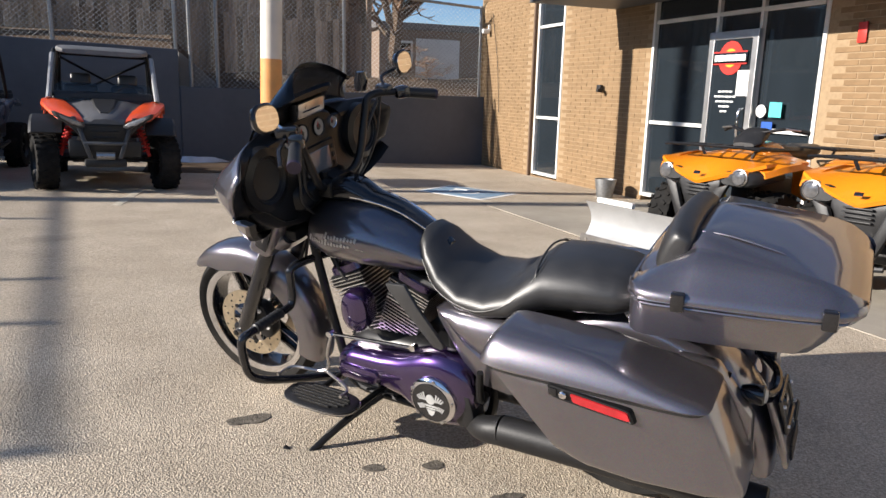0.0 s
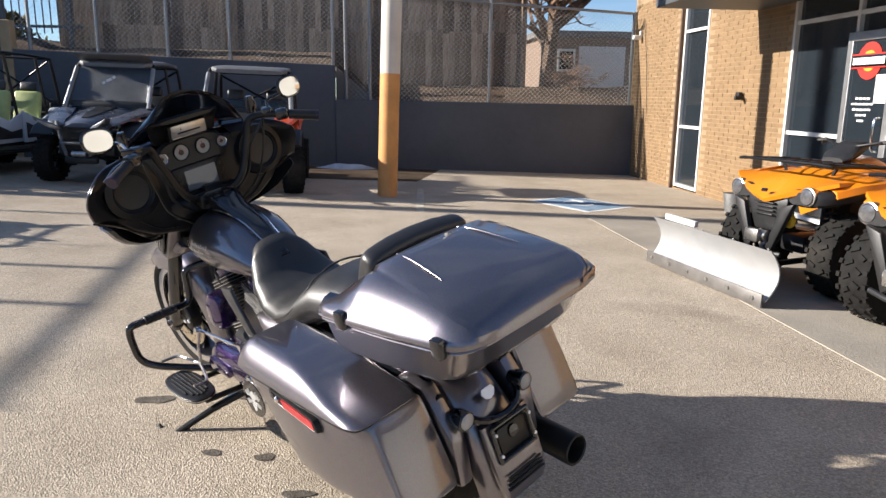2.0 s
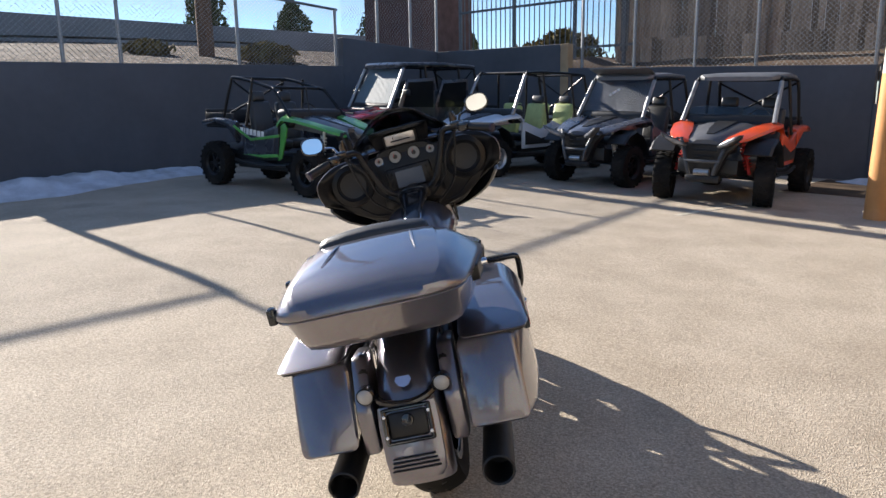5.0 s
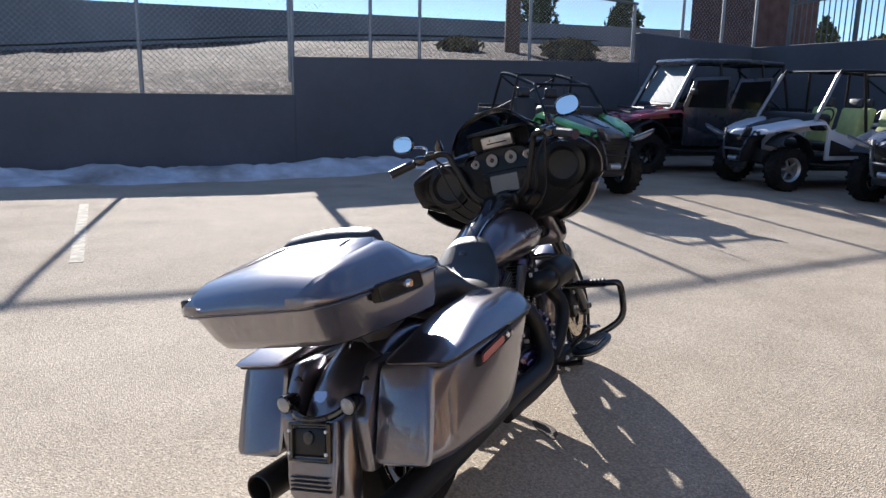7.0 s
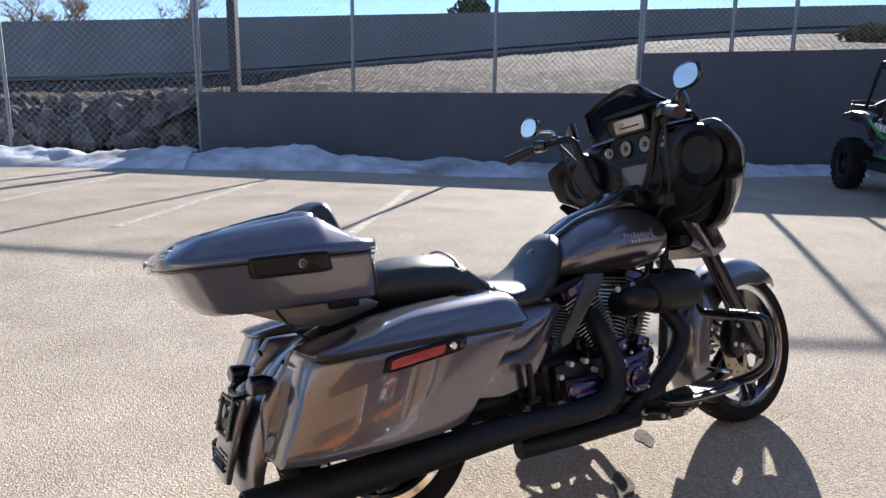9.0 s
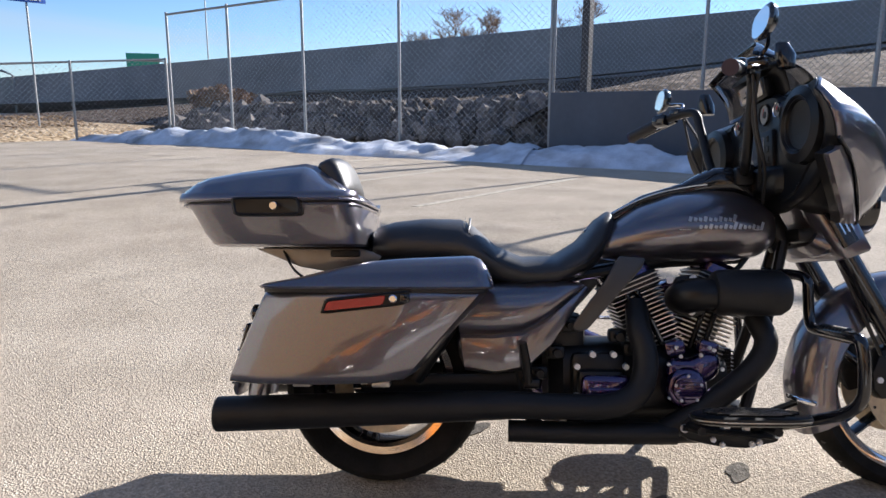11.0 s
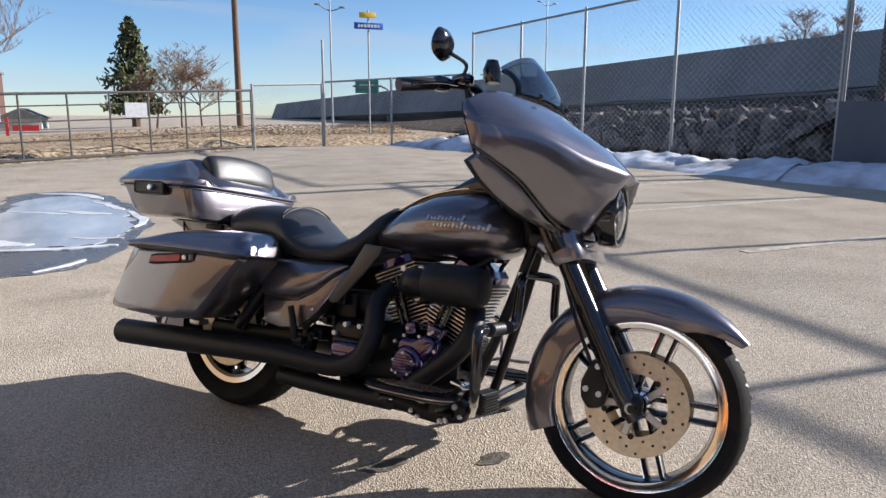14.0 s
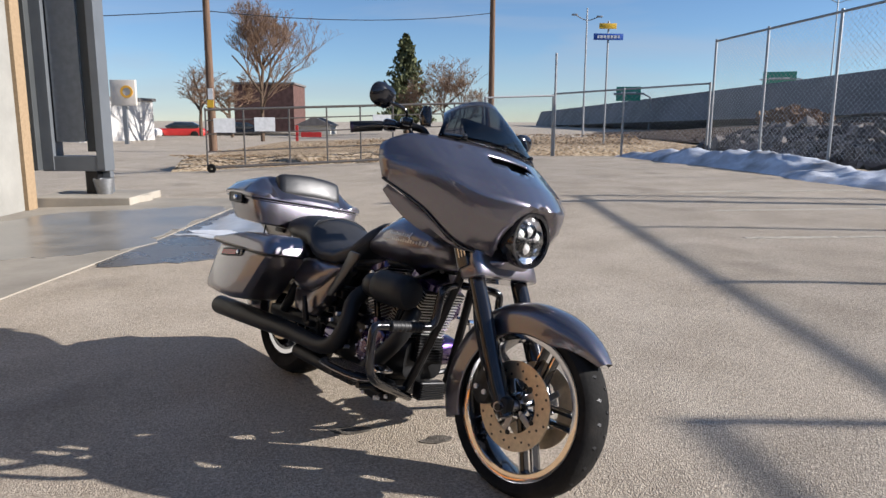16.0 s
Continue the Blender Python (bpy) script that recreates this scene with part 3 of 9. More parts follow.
def wall_run(name, x0, y0, x1, y1, top0, top1, thick, material, label, cat="wall", base=-0.6):
    """A straight wall between two plan points, with its top height at each end."""
    d = Vector((x1 - x0, y1 - y0, 0))
    n = Vector((-d.y, d.x, 0)).normalized() * (thick / 2)
    bm = bmesh.new()
    quad = [(Vector((x0, y0, 0)) + n, top0), (Vector((x1, y1, 0)) + n, top1), (Vector((x1, y1, 0)) - n, top1), (Vector((x0, y0, 0)) - n, top0)]
    lo = [bm.verts.new((p.x, p.y, base)) for p, _ in quad]
    hi = [bm.verts.new((p.x, p.y, t)) for p, t in quad]
    bm.faces.new(lo[::-1]), bm.faces.new(hi)
    for i in range(4):
        j = (i + 1) % 4
        bm.faces.new((lo[i], lo[j], hi[j], hi[i]))
    bmesh.ops.recalc_face_normals(bm, faces=bm.faces)
    bmesh.ops.bevel(bm, geom=bm.edges[:], offset=0.012, segments=1, affect="EDGES")
    return solo(name, bm, material, label, cat, kind="structure", smooth=0)


WX = -10.6   # face of the west wall
wall_run("wall_west_low", WX - 0.1, -7.0, WX - 0.1, 1.2, 1.40, 1.45, 0.2, GREYPAINT, "low dark grey painted concrete retaining wall")
wall_run("wall_west_mid", WX - 0.1, 1.2, WX - 0.1, 8.75, 2.12, 2.27, 0.2, GREYPAINT, "dark grey painted concrete wall, one step higher")
wall_run("wall_west_high", WX - 0.1, 8.75, WX - 0.1, 12.1, 2.9, 2.72, 0.2, GREYPAINT, "tall dark grey painted concrete wall")
wall_run("wall_north_high", WX - 0.2, 12.1, -6.85, 12.1, 2.72, 2.68, 0.2, GREYPAINT, "tall dark grey painted concrete wall at the corner")
wall_run("wall_north_mid", -6.65, 12.1, -0.52, 12.1, 2.14, 1.93, 0.2, GREYPAINT, "dark grey painted concrete wall behind the parked buggies")
wall_run("wall_north_low", -0.52, 12.08, 5.72, 12.08, 1.26, 1.20, 0.2, GREYPAINT, "low dark grey painted concrete wall beside the brick shop")
# added block that hides a pale gap where dark soil belongs
wall_run("wall_gap_filler", -0.515, 12.32, 0.3, 12.32, 1.92, 1.22, 0.12, RAMPWALL, "added filler closing the gap at the end of the higher wall")
wall_run("wall_end_cap", -6.85, 12.1, -6.65, 12.1, 2.68, 2.68, 0.24, mat("tan_concrete_cap", (0.42, 0.31, 0.19), 0.9, 0, 0.12, 4), "bare tan concrete end of the wall")


def snowbank(name, pts, label, seed):
    """A heap of old snow along plan points (x, y, width, height)."""
    rnd = random.Random(seed)
    fine = []
    for (a, b) in zip(pts, pts[1:]):
        n = max(2, int(Vector((b[0] - a[0], b[1] - a[1])).length / 0.11))
        fine += [[a[k] + (b[k] - a[k]) * i / n for k in range(4)] for i in range(n)]
    fine.append(list(pts[-1]))
    secs = []
    for i, (x, y, w, h) in enumerate(fine):
        q = fine[min(i + 1, len(fine) - 1)]
        p = fine[max(i - 1, 0)]
        d = Vector((q[0] - p[0], q[1] - p[1], 0)).normalized()
        s = Vector((-d.y, d.x, 0))
        row = []
        m = 19
        for k in range(m):
            f = k / (m - 1) * 2 - 1
            hump = (1 - abs(f) ** 1.5) * h * (0.58 + 0.5 * noise.noise((x * 0.55 + seed, y * 0.55, f * 0.6)) + 0.26 * noise.noise((x * 1.6, y * 1.6, f * 1.5)) + 0.2 * noise.noise((x * 4.3, y * 4.3, f * 4)) + 0.12 * abs(noise.noise((x * 12, y * 12, f * 9))))
            off = f * w * (1.05 + 0.3 * noise.noise((x * 0.9, y * 0.9, seed + math.copysign(1, f))) + 0.1 * noise.noise((x * 4, y * 4, seed)))
            c = Vector((x, y, 0)) + s * off
            row.append((c.x, c.y, gz(c.x, c.y) - 0.02 + max(0.0, hump)))
        secs.append(row)
    return solo(name, loft(secs, False, False), SNOW, label, "snow", kind="stuff", smooth=80)


snowbank("snow_bank", [(WX + 0.7, 4.6, 0.5, 0.2), (WX + 0.75, 2.5, 0.7, 0.32), (WX + 0.8, 0.5, 0.8, 0.36), (WX + 0.85, -2, 0.85, 0.4), (WX + 1.0, -4.5, 0.9, 0.42), (WX + 1.3, -6.6, 1.1, 0.45)], "grey ploughed snow bank at the foot of the wall", 3)
snowbank("snow_bank", [(WX + 1.3, -6.4, 1.0, 0.4), (-8.3, -10, 0.9, 0.5), (-7.9, -13.5, 0.8, 0.5), (-7.0, -16.6, 0.8, 0.45), (-5.9, -18.2, 0.3, 0.12)], "dirty ploughed snow bank along the wire fence", 8)
snowbank("snow_heap", [(-0.9, 11.6, 0.1, 0.05), (-0.4, 11.55, 0.28, 0.24), (0.0, 11.6, 0.2, 0.15), (0.3, 11.65, 0.08, 0.03)], "small dirty snow heap by the wall", 5)
flat_patch("soil_strip", [(-1.2, 9.5), (-1.1, 11.9), (1.6, 11.9), (1.0, 9.5)], 0.006, DIRT, "bare soil strip at the wall foot", "soil")

# cream and orange steel pole
pole = thing("steel_pole", on_ground(0.46, 7.4, 0), "square-edged steel pole, weathered orange below and cream above", "pole")
part("shaft_lower", lathe([(0.0, -0.1), (0.14, -0.1), (0.14, 1.72), (0.0, 1.72)], 12, "z"), ORANGEPAINT, pole, "weathered orange paint")
part("shaft_upper", lathe([(0.0, 1.72), (0.14, 1.72), (0.135, 6.2), (0.0, 6.2)], 12, "z"), CREAMPAINT, pole, "cream paint")


# ---- brick shop ----
FX = 5.68
shop = tagged(new("shop_building"), "tan brick shop with tall glazing and a grey canopy", "building")
shop.empty_display_size = 0.1
OPEN_1 = (8.72, 9.66)      # tall window, along y
OPEN_2 = (3.36, 6.28)      # entrance glazing
for wb in (box(0.24, 12.2 - OPEN_1[1], 4.6, (FX + 0.135, (12.2 + OPEN_1[1]) / 2, 1.8)),
           box(0.24, OPEN_1[0] - OPEN_2[1], 4.6, (FX + 0.135, (OPEN_1[0] + OPEN_2[1]) / 2, 1.8)),
           box(0.24, OPEN_2[0] + 1.5, 4.6, (FX + 0.135, (OPEN_2[0] - 1.5) / 2, 1.8)),
           box(0.24, OPEN_1[1] - OPEN_1[0], 0.8, (FX + 0.135, sum(OPEN_1) / 2, 3.7)),
           box(0.24, OPEN_2[1] - OPEN_2[0], 1.2, (FX + 0.135, sum(OPEN_2) / 2, 3.5)),
           box(6.0, 0.24, 4.6, (FX + 3.02, 12.08, 1.8)), box(6.0, 0.24, 4.6, (FX + 3.02, -7.88, 1.8)), box(0.24, 19.7, 4.6, (FX + 6.1, 2.1, 1.8))):
    part("wall", wb, MORTAR, shop, smooth=0)
part("roof", box(6.6, 20.6, 0.2, (FX + 3.1, 2.1, 4.2), 0.02), ROOFGREY, shop, smooth=0)
part("floor", box(6.0, 19.8, 0.1, (FX + 3.1, 2.1, -0.3)), CONCRETE, shop, smooth=0)
part("inner_wall", box(0.1, 9.0, 4.4, (FX + 2.6, 6.0, 1.7)), mat("dim_interior_paint", (0.2, 0.2, 0.2), 0.8), shop, smooth=0)


def glazing(name, y0, y1, z0, z1, bars_y, bars_z, label, bar=0.05, x=FX + 0.05):
    w = tagged(new(name), label, "window", kind="structure")
    w.empty_display_size = 0.1
    fr = [box(0.1, bar, z1 - z0, (x, y, (z0 + z1) / 2), 0.004) for y in (y0 + bar / 2, y1 - bar / 2, *bars_y)]
    fr += [box(0.096, y1 - y0 - 2 * bar, bar, (x, (y0 + y1) / 2, z), 0.004) for z in (z0 + bar / 2, z1 - bar / 2)]
    part("window_frame", join(*fr), WHITEMETAL, w, "white painted metal frame", smooth=0)
    yy = [y0 + bar] + sorted(bars_y) + [y1 - bar]
    for a, b in zip(yy, yy[1:]):
        zz = [z0 + bar] + sorted(bars_z) + [z1 - bar]
        for c, d in zip(zz, zz[1:]):
            part("pane", box(0.012, b - a - 0.03, d - c - 0.03, (x + 0.01, (a + b) / 2, (c + d) / 2)), WINDOWGLASS, w, smooth=0)
        for z in bars_z:
            part("glazing_bar", box(0.09, b - a - bar * 0.9, bar, (x, (a + b) / 2, z), 0.004), WHITEMETAL, w, smooth=0)
    return w


win = glazing("window_1", OPEN_1[0], OPEN_1[1], -0.2, 3.3, (), (0.86, 2.48), "tall narrow window with white metal frame and dark glass")
part("blind", box(0.01, 0.75, 0.95, (FX + 0.085, sum(OPEN_1) / 2, 1.98)), mat("pale_green_blind", (0.5, 0.6, 0.52), 0.8), win, "pale green roller blind")
ent = glazing("window_2", OPEN_2[0], OPEN_2[1], -0.15, 2.9, (5.0, 4.28), (0.92, 2.3), "tall shop glazing with silver frame and dark glass")
door = tagged(new("door_1"), "closed glass shop door with a pale metal frame and stickers", "door", kind="structure")
part("door_frame", join(box(0.06, 0.09, 2.2, (FX - 0.03, 5.0, 0.98), 0.006), box(0.06, 0.09, 2.2, (FX - 0.03, 4.28, 0.98), 0.006), box(0.058, 0.63, 0.1, (FX - 0.03, 4.64, 2.03), 0.006), box(0.058, 0.63, 0.2, (FX - 0.03, 4.64, -0.02), 0.006)), ALU, door, smooth=0)
part("door_pane", box(0.014, 0.64, 2.0, (FX - 0.03, 4.64, 1.03)), WINDOWGLASS, door, smooth=0)
part("door_handle", tube([(FX - 0.05, 4.36, 0.8), (FX - 0.12, 4.36, 0.84), (FX - 0.12, 4.36, 1.12), (FX - 0.05, 4.36, 1.16)], 0.016, 8, 4), CHROME, door, "curved metal pull handle")
sx = FX - 0.045
decal = part("shop_sign", lathe([(0.0, 0.0), (0.2, 0.0), (0.2, -0.006), (0.0, -0.006)], 28, "x", (sx, 4.66, 1.76)), LOGORED, door, "round red and orange shop emblem")
part("emblem_centre", lathe([(0.0, 0.0), (0.11, 0.0), (0.11, -0.006), (0.0, -0.006)], 24, "x", (sx - 0.005, 4.66, 1.76)), LOGOYELLOW, decal)
part("emblem_band", box(0.006, 0.56, 0.14, (sx - 0.013, 4.66, 1.76), 0.002), GLOSSBLACK, decal)
part("emblem_frame", join(box(0.004, 0.56, 0.014, (sx - 0.016, 4.66, 1.83)), box(0.004, 0.56, 0.014, (sx - 0.016, 4.66, 1.69))), LOGORED, decal)
part("emblem_bars", bar_rows([0.05] * 9, 0.075, 0.008), SIGNWHITE, decal, m=pose(sx - 0.018, 4.66, 1.76, 0, 0, 90))
part("notice", box(0.004, 0.2, 0.3, (sx - 0.002, 4.42, 1.46)), SIGNWHITE, door, "white paper notice")
for k, n in enumerate((4, 6, 5, 3, 2)):
    part("notice_bars", bar_rows([0.05] * n, 0.022, 0.012), SIGNWHITE, door, m=pose(sx, 4.7, 1.36 - 0.06 * k, 0, 0, 90))
part("sticker", lathe([(0.0, 0.0), (0.075, 0.0), (0.075, -0.004), (0.0, -0.004)], 20, "x", (FX - 0.004, 4.13, 1.14)), SIGNWHITE, ent, "round white sticker")
part("sticker", box(0.004, 0.18, 0.17, (FX - 0.004, 3.92, 1.16)), mat("teal_sticker", (0.1, 0.5, 0.5), 0.5), ent, "teal square sticker")
part("sticker", box(0.004, 0.16, 0.1, (FX - 0.004, 4.02, 0.97)), SIGNBLUE, ent, "small blue sticker")
part("canopy", join(box(1.5, 5.4, 0.34, (FX - 0.73, 4.55, 2.74), 0.01), box(1.5, 5.44, 0.05, (FX - 0.73, 4.55, 2.93), 0.01)), mat("dark_grey_fascia", (0.07, 0.075, 0.08), 0.5), shop, "dark grey metal canopy", smooth=0)
part("canopy_end", box(1.2, 0.03, 0.2, (FX - 0.73, 1.83, 2.72)), ALU, shop, smooth=0)
part("security_camera", box(0.1, 0.12, 0.1, (FX - 0.06, 3.25, 2.36), 0.02), WHITEMETAL, shop, "small white security camera")
part("floodlight", join(box(0.06, 0.1, 0.09, (FX - 0.05, 7.45, 1.4), 0.01), box(0.09, 0.06, 0.06, (FX - 0.1, 7.38, 1.36), 0.01)), BLACKPLASTIC, shop, "small black outdoor light")
part("downpipe", box(0.06, 0.05, 3.3, (FX - 0.02, 9.73, 1.3), 0.006), mat("brown_trim", (0.13, 0.08, 0.05), 0.6), shop, "brown trim beside the window", smooth=0)
part("cable", tube([(FX - 0.02, 11.6, 2.9), (FX - 0.02, 11.3, 1.9), (FX - 0.02, 11.15, 0.9)], 0.006, 5), BLACKPLASTIC, shop)
part("eaves_camera", join(box(0.16, 0.09, 0.09, (FX - 0.1, 11.75, 2.55), 0.02), box(0.05, 0.05, 0.12, (FX - 0.02, 11.75, 2.62), 0.01)), SIGNWHITE, shop, "white eaves camera")
part("number_bar", box(0.012, 0.1, 0.2, (FX - 0.012, 2.93, 1.95), 0.004), LOGORED, shop, "red wall sign bar")
bucket = thing("bucket", on_ground(5.25, 6.55, 0, 0.0), "galvanised metal bucket by the shop wall", "bucket")
part("shell", lathe([(0.0, 0.015), (0.11, 0.015), (0.15, 0.27), (0.16, 0.275), (0.16, 0.26), (0.115, 0.0), (0.0, 0.0)], 24, "z"), GALV, bucket)
part("handle", tube([(-0.15, 0, 0.26), (-0.1, 0.1, 0.2), (0.1, 0.1, 0.2), (0.15, 0, 0.26)], 0.005, 6), GALV, bucket)

# ---- service bay column ----
bay = tagged(new("service_bay"), "warm grey rendered pier with a grey roller door frame", "building")
part("front_wall", box(0.24, 6.4, 4.6, (FX + 0.2, -4.72, 1.8)), COLUMNPAINT, bay, smooth=0)
part("pier", box(0.7, 0.6, 5.0, (6.6, -8.2, 2.35), 0.01), COLUMNPAINT, bay, smooth=0)
part("side_wall", box(5.0, 0.3, 5.0, (9.2, -8.3, 2.35)), COLUMNPAINT, bay, smooth=0)
sf = tagged(new("sign_frame"), "grey steel frame with an inset panel, on one post", "frame")
# outer and recessed stiles are coloured darker than the other members
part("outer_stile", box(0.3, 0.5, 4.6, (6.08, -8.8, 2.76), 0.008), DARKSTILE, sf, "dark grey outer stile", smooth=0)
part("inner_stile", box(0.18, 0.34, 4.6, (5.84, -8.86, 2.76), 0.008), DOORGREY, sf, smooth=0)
# solid black strip paints the shade of the gap beside the panel
part("shadow_gap", box(0.03, 0.2, 4.1, (5.735, -8.9, 2.96)), BLACKPLASTIC, sf, smooth=0)
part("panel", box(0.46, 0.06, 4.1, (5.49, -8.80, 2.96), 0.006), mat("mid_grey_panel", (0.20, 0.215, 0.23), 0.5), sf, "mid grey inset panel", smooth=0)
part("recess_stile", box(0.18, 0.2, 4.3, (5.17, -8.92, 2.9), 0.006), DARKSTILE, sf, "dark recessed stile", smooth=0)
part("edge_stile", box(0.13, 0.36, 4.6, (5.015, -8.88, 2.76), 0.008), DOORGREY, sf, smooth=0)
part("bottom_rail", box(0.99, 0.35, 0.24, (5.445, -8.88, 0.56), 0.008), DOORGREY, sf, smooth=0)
part("post", box(0.2, 0.2, 0.55, (5.2, -8.85, 0.2), 0.006), SATINBLACK, sf, "dark square post", smooth=0)
part("rear_post", box(0.12, 0.14, 0.62, (5.04, -9.0, 0.25), 0.005), DOORGREY, sf, smooth=0)
solo("slab", box(1.5, 1.3, 0.2, (5.1, -8.75, -0.02), 0.015), CONCRETE, "raised concrete slab under the sign frame", "slab", smooth=0)
part("gutter_pipe", box(0.05, 0.05, 2.6, (6.28, -8.5, 1.6)), mat("pale_strip", (0.5, 0.5, 0.48), 0.5), bay, smooth=0)
part("lintel", box(4.0, 0.5, 0.5, (7.0, -8.6, 4.7)), DOORGREY, bay, smooth=0)
flat_patch("kerb", [(5.85, -8.55), (4.4, -8.35), (4.25, -8.75), (4.8, -9.1), (5.85, -9.2)], 0.11, CONCRETE, "low concrete kerb at the bay pier", "kerb")
b2 = copy_thing(bucket, on_ground(4.99, -8.72, 40, 0.11))
b2["label"] = "galvanised metal bucket on the concrete kerb"

# ---- fences ----
def chainlink(name, p0, p1, base, top, posts, label, cell=0.07, rail=True, wire=0.0034):
    """A wire fence between plan points; base and top are heights at both ends; posts are fractions along it."""
    f = tagged(new(name), label, "fence")
    a, b = Vector((*p0, 0)), Vector((*p1, 0))
    L = (b - a).length
    at = lambda s, h: a + (b - a) * (s / L) + Vector((0, 0, base[0] + (base[1] - base[0]) * s / L + h * ((top[0] - base[0]) + ((top[1] - base[1]) - (top[0] - base[0])) * s / L)))
    H = top[0] - base[0]
    verts, faces = [], []
    side = (b - a).normalized().cross(Vector((0, 0, 1))) * wire
    for sgn in (1, -1):
        s = -H
        while s < L + H:
            s0, s1, h0, h1 = (s, s + H, 0.0, 1.0) if sgn > 0 else (s + H, s, 0.0, 1.0)
            pts = []
            lo_s, hi_s = min(s0, s1), max(s0, s1)
            if hi_s > 0 and lo_s < L:
                c0, c1 = max(lo_s, 0), min(hi_s, L)
                ha, hb = (c0 - lo_s) / H, (c1 - lo_s) / H
                if sgn < 0:
                    ha, hb = 1 - ha, 1 - hb
                q0, q1 = at(c0, ha), at(c1, hb)
                k = len(verts)
                up = Vector((0, 0, wire))
                for q in (q0, q1):
                    verts += [q + side, q - side * 0.5 + up, q - side * 0.5 - up]
                faces += [(k, k + 1, k + 4, k + 3), (k + 1, k + 2, k + 5, k + 4), (k + 2, k, k + 3, k + 5)]
            s += cell * 1.414
    me = bpy.data.meshes.new("wire_mesh")
    me.from_pydata(verts, [], faces)
    me.materials.append(WIRE)
    w = new("wire_mesh", me)
    w.parent = f
    w["kind"] = "stuff"
    for s in posts:
        q0, q1 = at(s * L, -0.25), at(s * L, 1.02)
        part("post", tube([q0, q1], 0.036, 8, curve=False), GALV, f)
    if rail:
        part("rail", tube([at(0, 1.0), at(L, 1.0)], 0.03, 6, curve=False), GALV, f)
    return f


WF = WX - 0.1
chainlink("wire_fence", (WF, -7.0), (WF, 1.2), (1.40, 1.45), (3.5, 3.5), (0.0, 0.37, 0.69, 1.0), "galvanised wire fence on top of the low wall")
chainlink("wire_fence", (WF, 1.15), (WF, 8.7), (2.12, 2.27), (3.88, 3.50), (0.0, 0.2, 0.33, 0.65, 0.99), "galvanised wire fence on top of the stepped wall")
chainlink("wire_fence", (WF, 8.8), (WF, 12.1), (2.9, 2.72), (5.0, 5.0), (0.35, 0.7, 1.0), "galvanised wire fence on top of the tall wall")
chainlink("wire_fence", (-6.6, 12.1), (-0.3, 12.1), (2.1, 1.9), (4.0, 3.6), (0.04, 0.24, 0.45, 0.64, 0.96), "galvanised wire fence above the north wall")
chainlink("wire_fence", (-0.3, 12.14), (5.7, 12.14), (1.25, 1.2), (3.35, 3.05), (0.0, 0.08, 0.49, 0.99), "galvanised wire fence beside the brick shop")
chainlink("wire_fence", (WF + 0.02, -7.05), (-8.35, -17.6), (0.35, 0.55), (3.9, 3.5), (0.0, 0.33, 0.58, 0.8, 1.0), "tall galvanised wire fence with leaning posts", cell=0.1)
chainlink("wire_fence", (-8.3, -17.7), (-3.95, -18.2), (0.45, 0.35), (2.35, 2.05), (0.0, 0.55, 1.0), "low galvanised wire fence beside the gate", cell=0.1)
solo("marker_post", tube([(-3.95, -18.15, 0.2), (-3.95, -18.15, 3.2)], 0.035, 8, curve=False), GALV, "tall thin steel post at the fence end", "post")
solo("dark_post", box(0.16, 0.16, 3.4, (WF - 0.15, -6.35, 3.0)), mat("dark_steel", (0.05, 0.045, 0.045), 0.6), "dark square steel post behind the wall", "post", smooth=0)
GATESTEEL = mat("dull_gate_steel", (0.12, 0.112, 0.105), 0.5, 0.6, 0.2, 20, dirt=0.4, dirt_color=(0.16, 0.1, 0.06))
gate = tagged(new("sliding_gate"), "galvanised tube sliding gate on a small wheel", "gate")
GA, GB = Vector((5.1, -14.6, 0)), Vector((-1.8, -17.2, 0))
gl = (GB - GA).length
gp = lambda s, z: GA + (GB - GA) * s + Vector((0, 0, gz(*(GA + (GB - GA) * s).xy) + z))
part("gate_frame", join(tube([gp(0, 0.12), gp(1, 0.12)], 0.035, 8, curve=False), tube([gp(0, 1.5), gp(1, 1.55)], 0.03, 8, curve=False), tube([gp(0, 0.5), gp(1, 0.52)], 0.018, 6, curve=False), tube([gp(0, 0.92), gp(1, 0.94)], 0.018, 6, curve=False), tube([gp(0, 1.25), gp(1, 1.28)], 0.018, 6, curve=False)), GATESTEEL, gate)
for s in (0.0, 0.12, 0.27, 0.4, 0.52, 0.64, 0.76, 0.88, 1.0):
    part("gate_upright", tube([gp(s, 0.1), gp(s, 1.55)], 0.022, 8, curve=False), GATESTEEL, gate)
for s in (0.06, 0.19, 0.6):
    part("sign_board", box(0.5, 0.02, 0.34, tuple(gp(s, 1.12) + Vector((0, 0.04, 0))), rot=(0, 0, 20)), mat("grey_sign_back", (0.45, 0.46, 0.47), 0.6), gate, "blank grey metal sign", smooth=0)
part("gate_wheel", lathe([(0.03, -0.03), (0.1, -0.035), (0.115, 0), (0.1, 0.035), (0.03, 0.03)], 20, "y", tuple(gp(0.015, 0.1) + Vector((0, 0.1, 0)))), RUBBER, gate, "small black rubber wheel")
chainlink("wire_fence", (-1.85, -17.25), (-3.9, -18.15), (0.3, 0.35), (1.9, 2.0), (0.0, 1.0), "short wire fence panel beside the gate", cell=0.1)

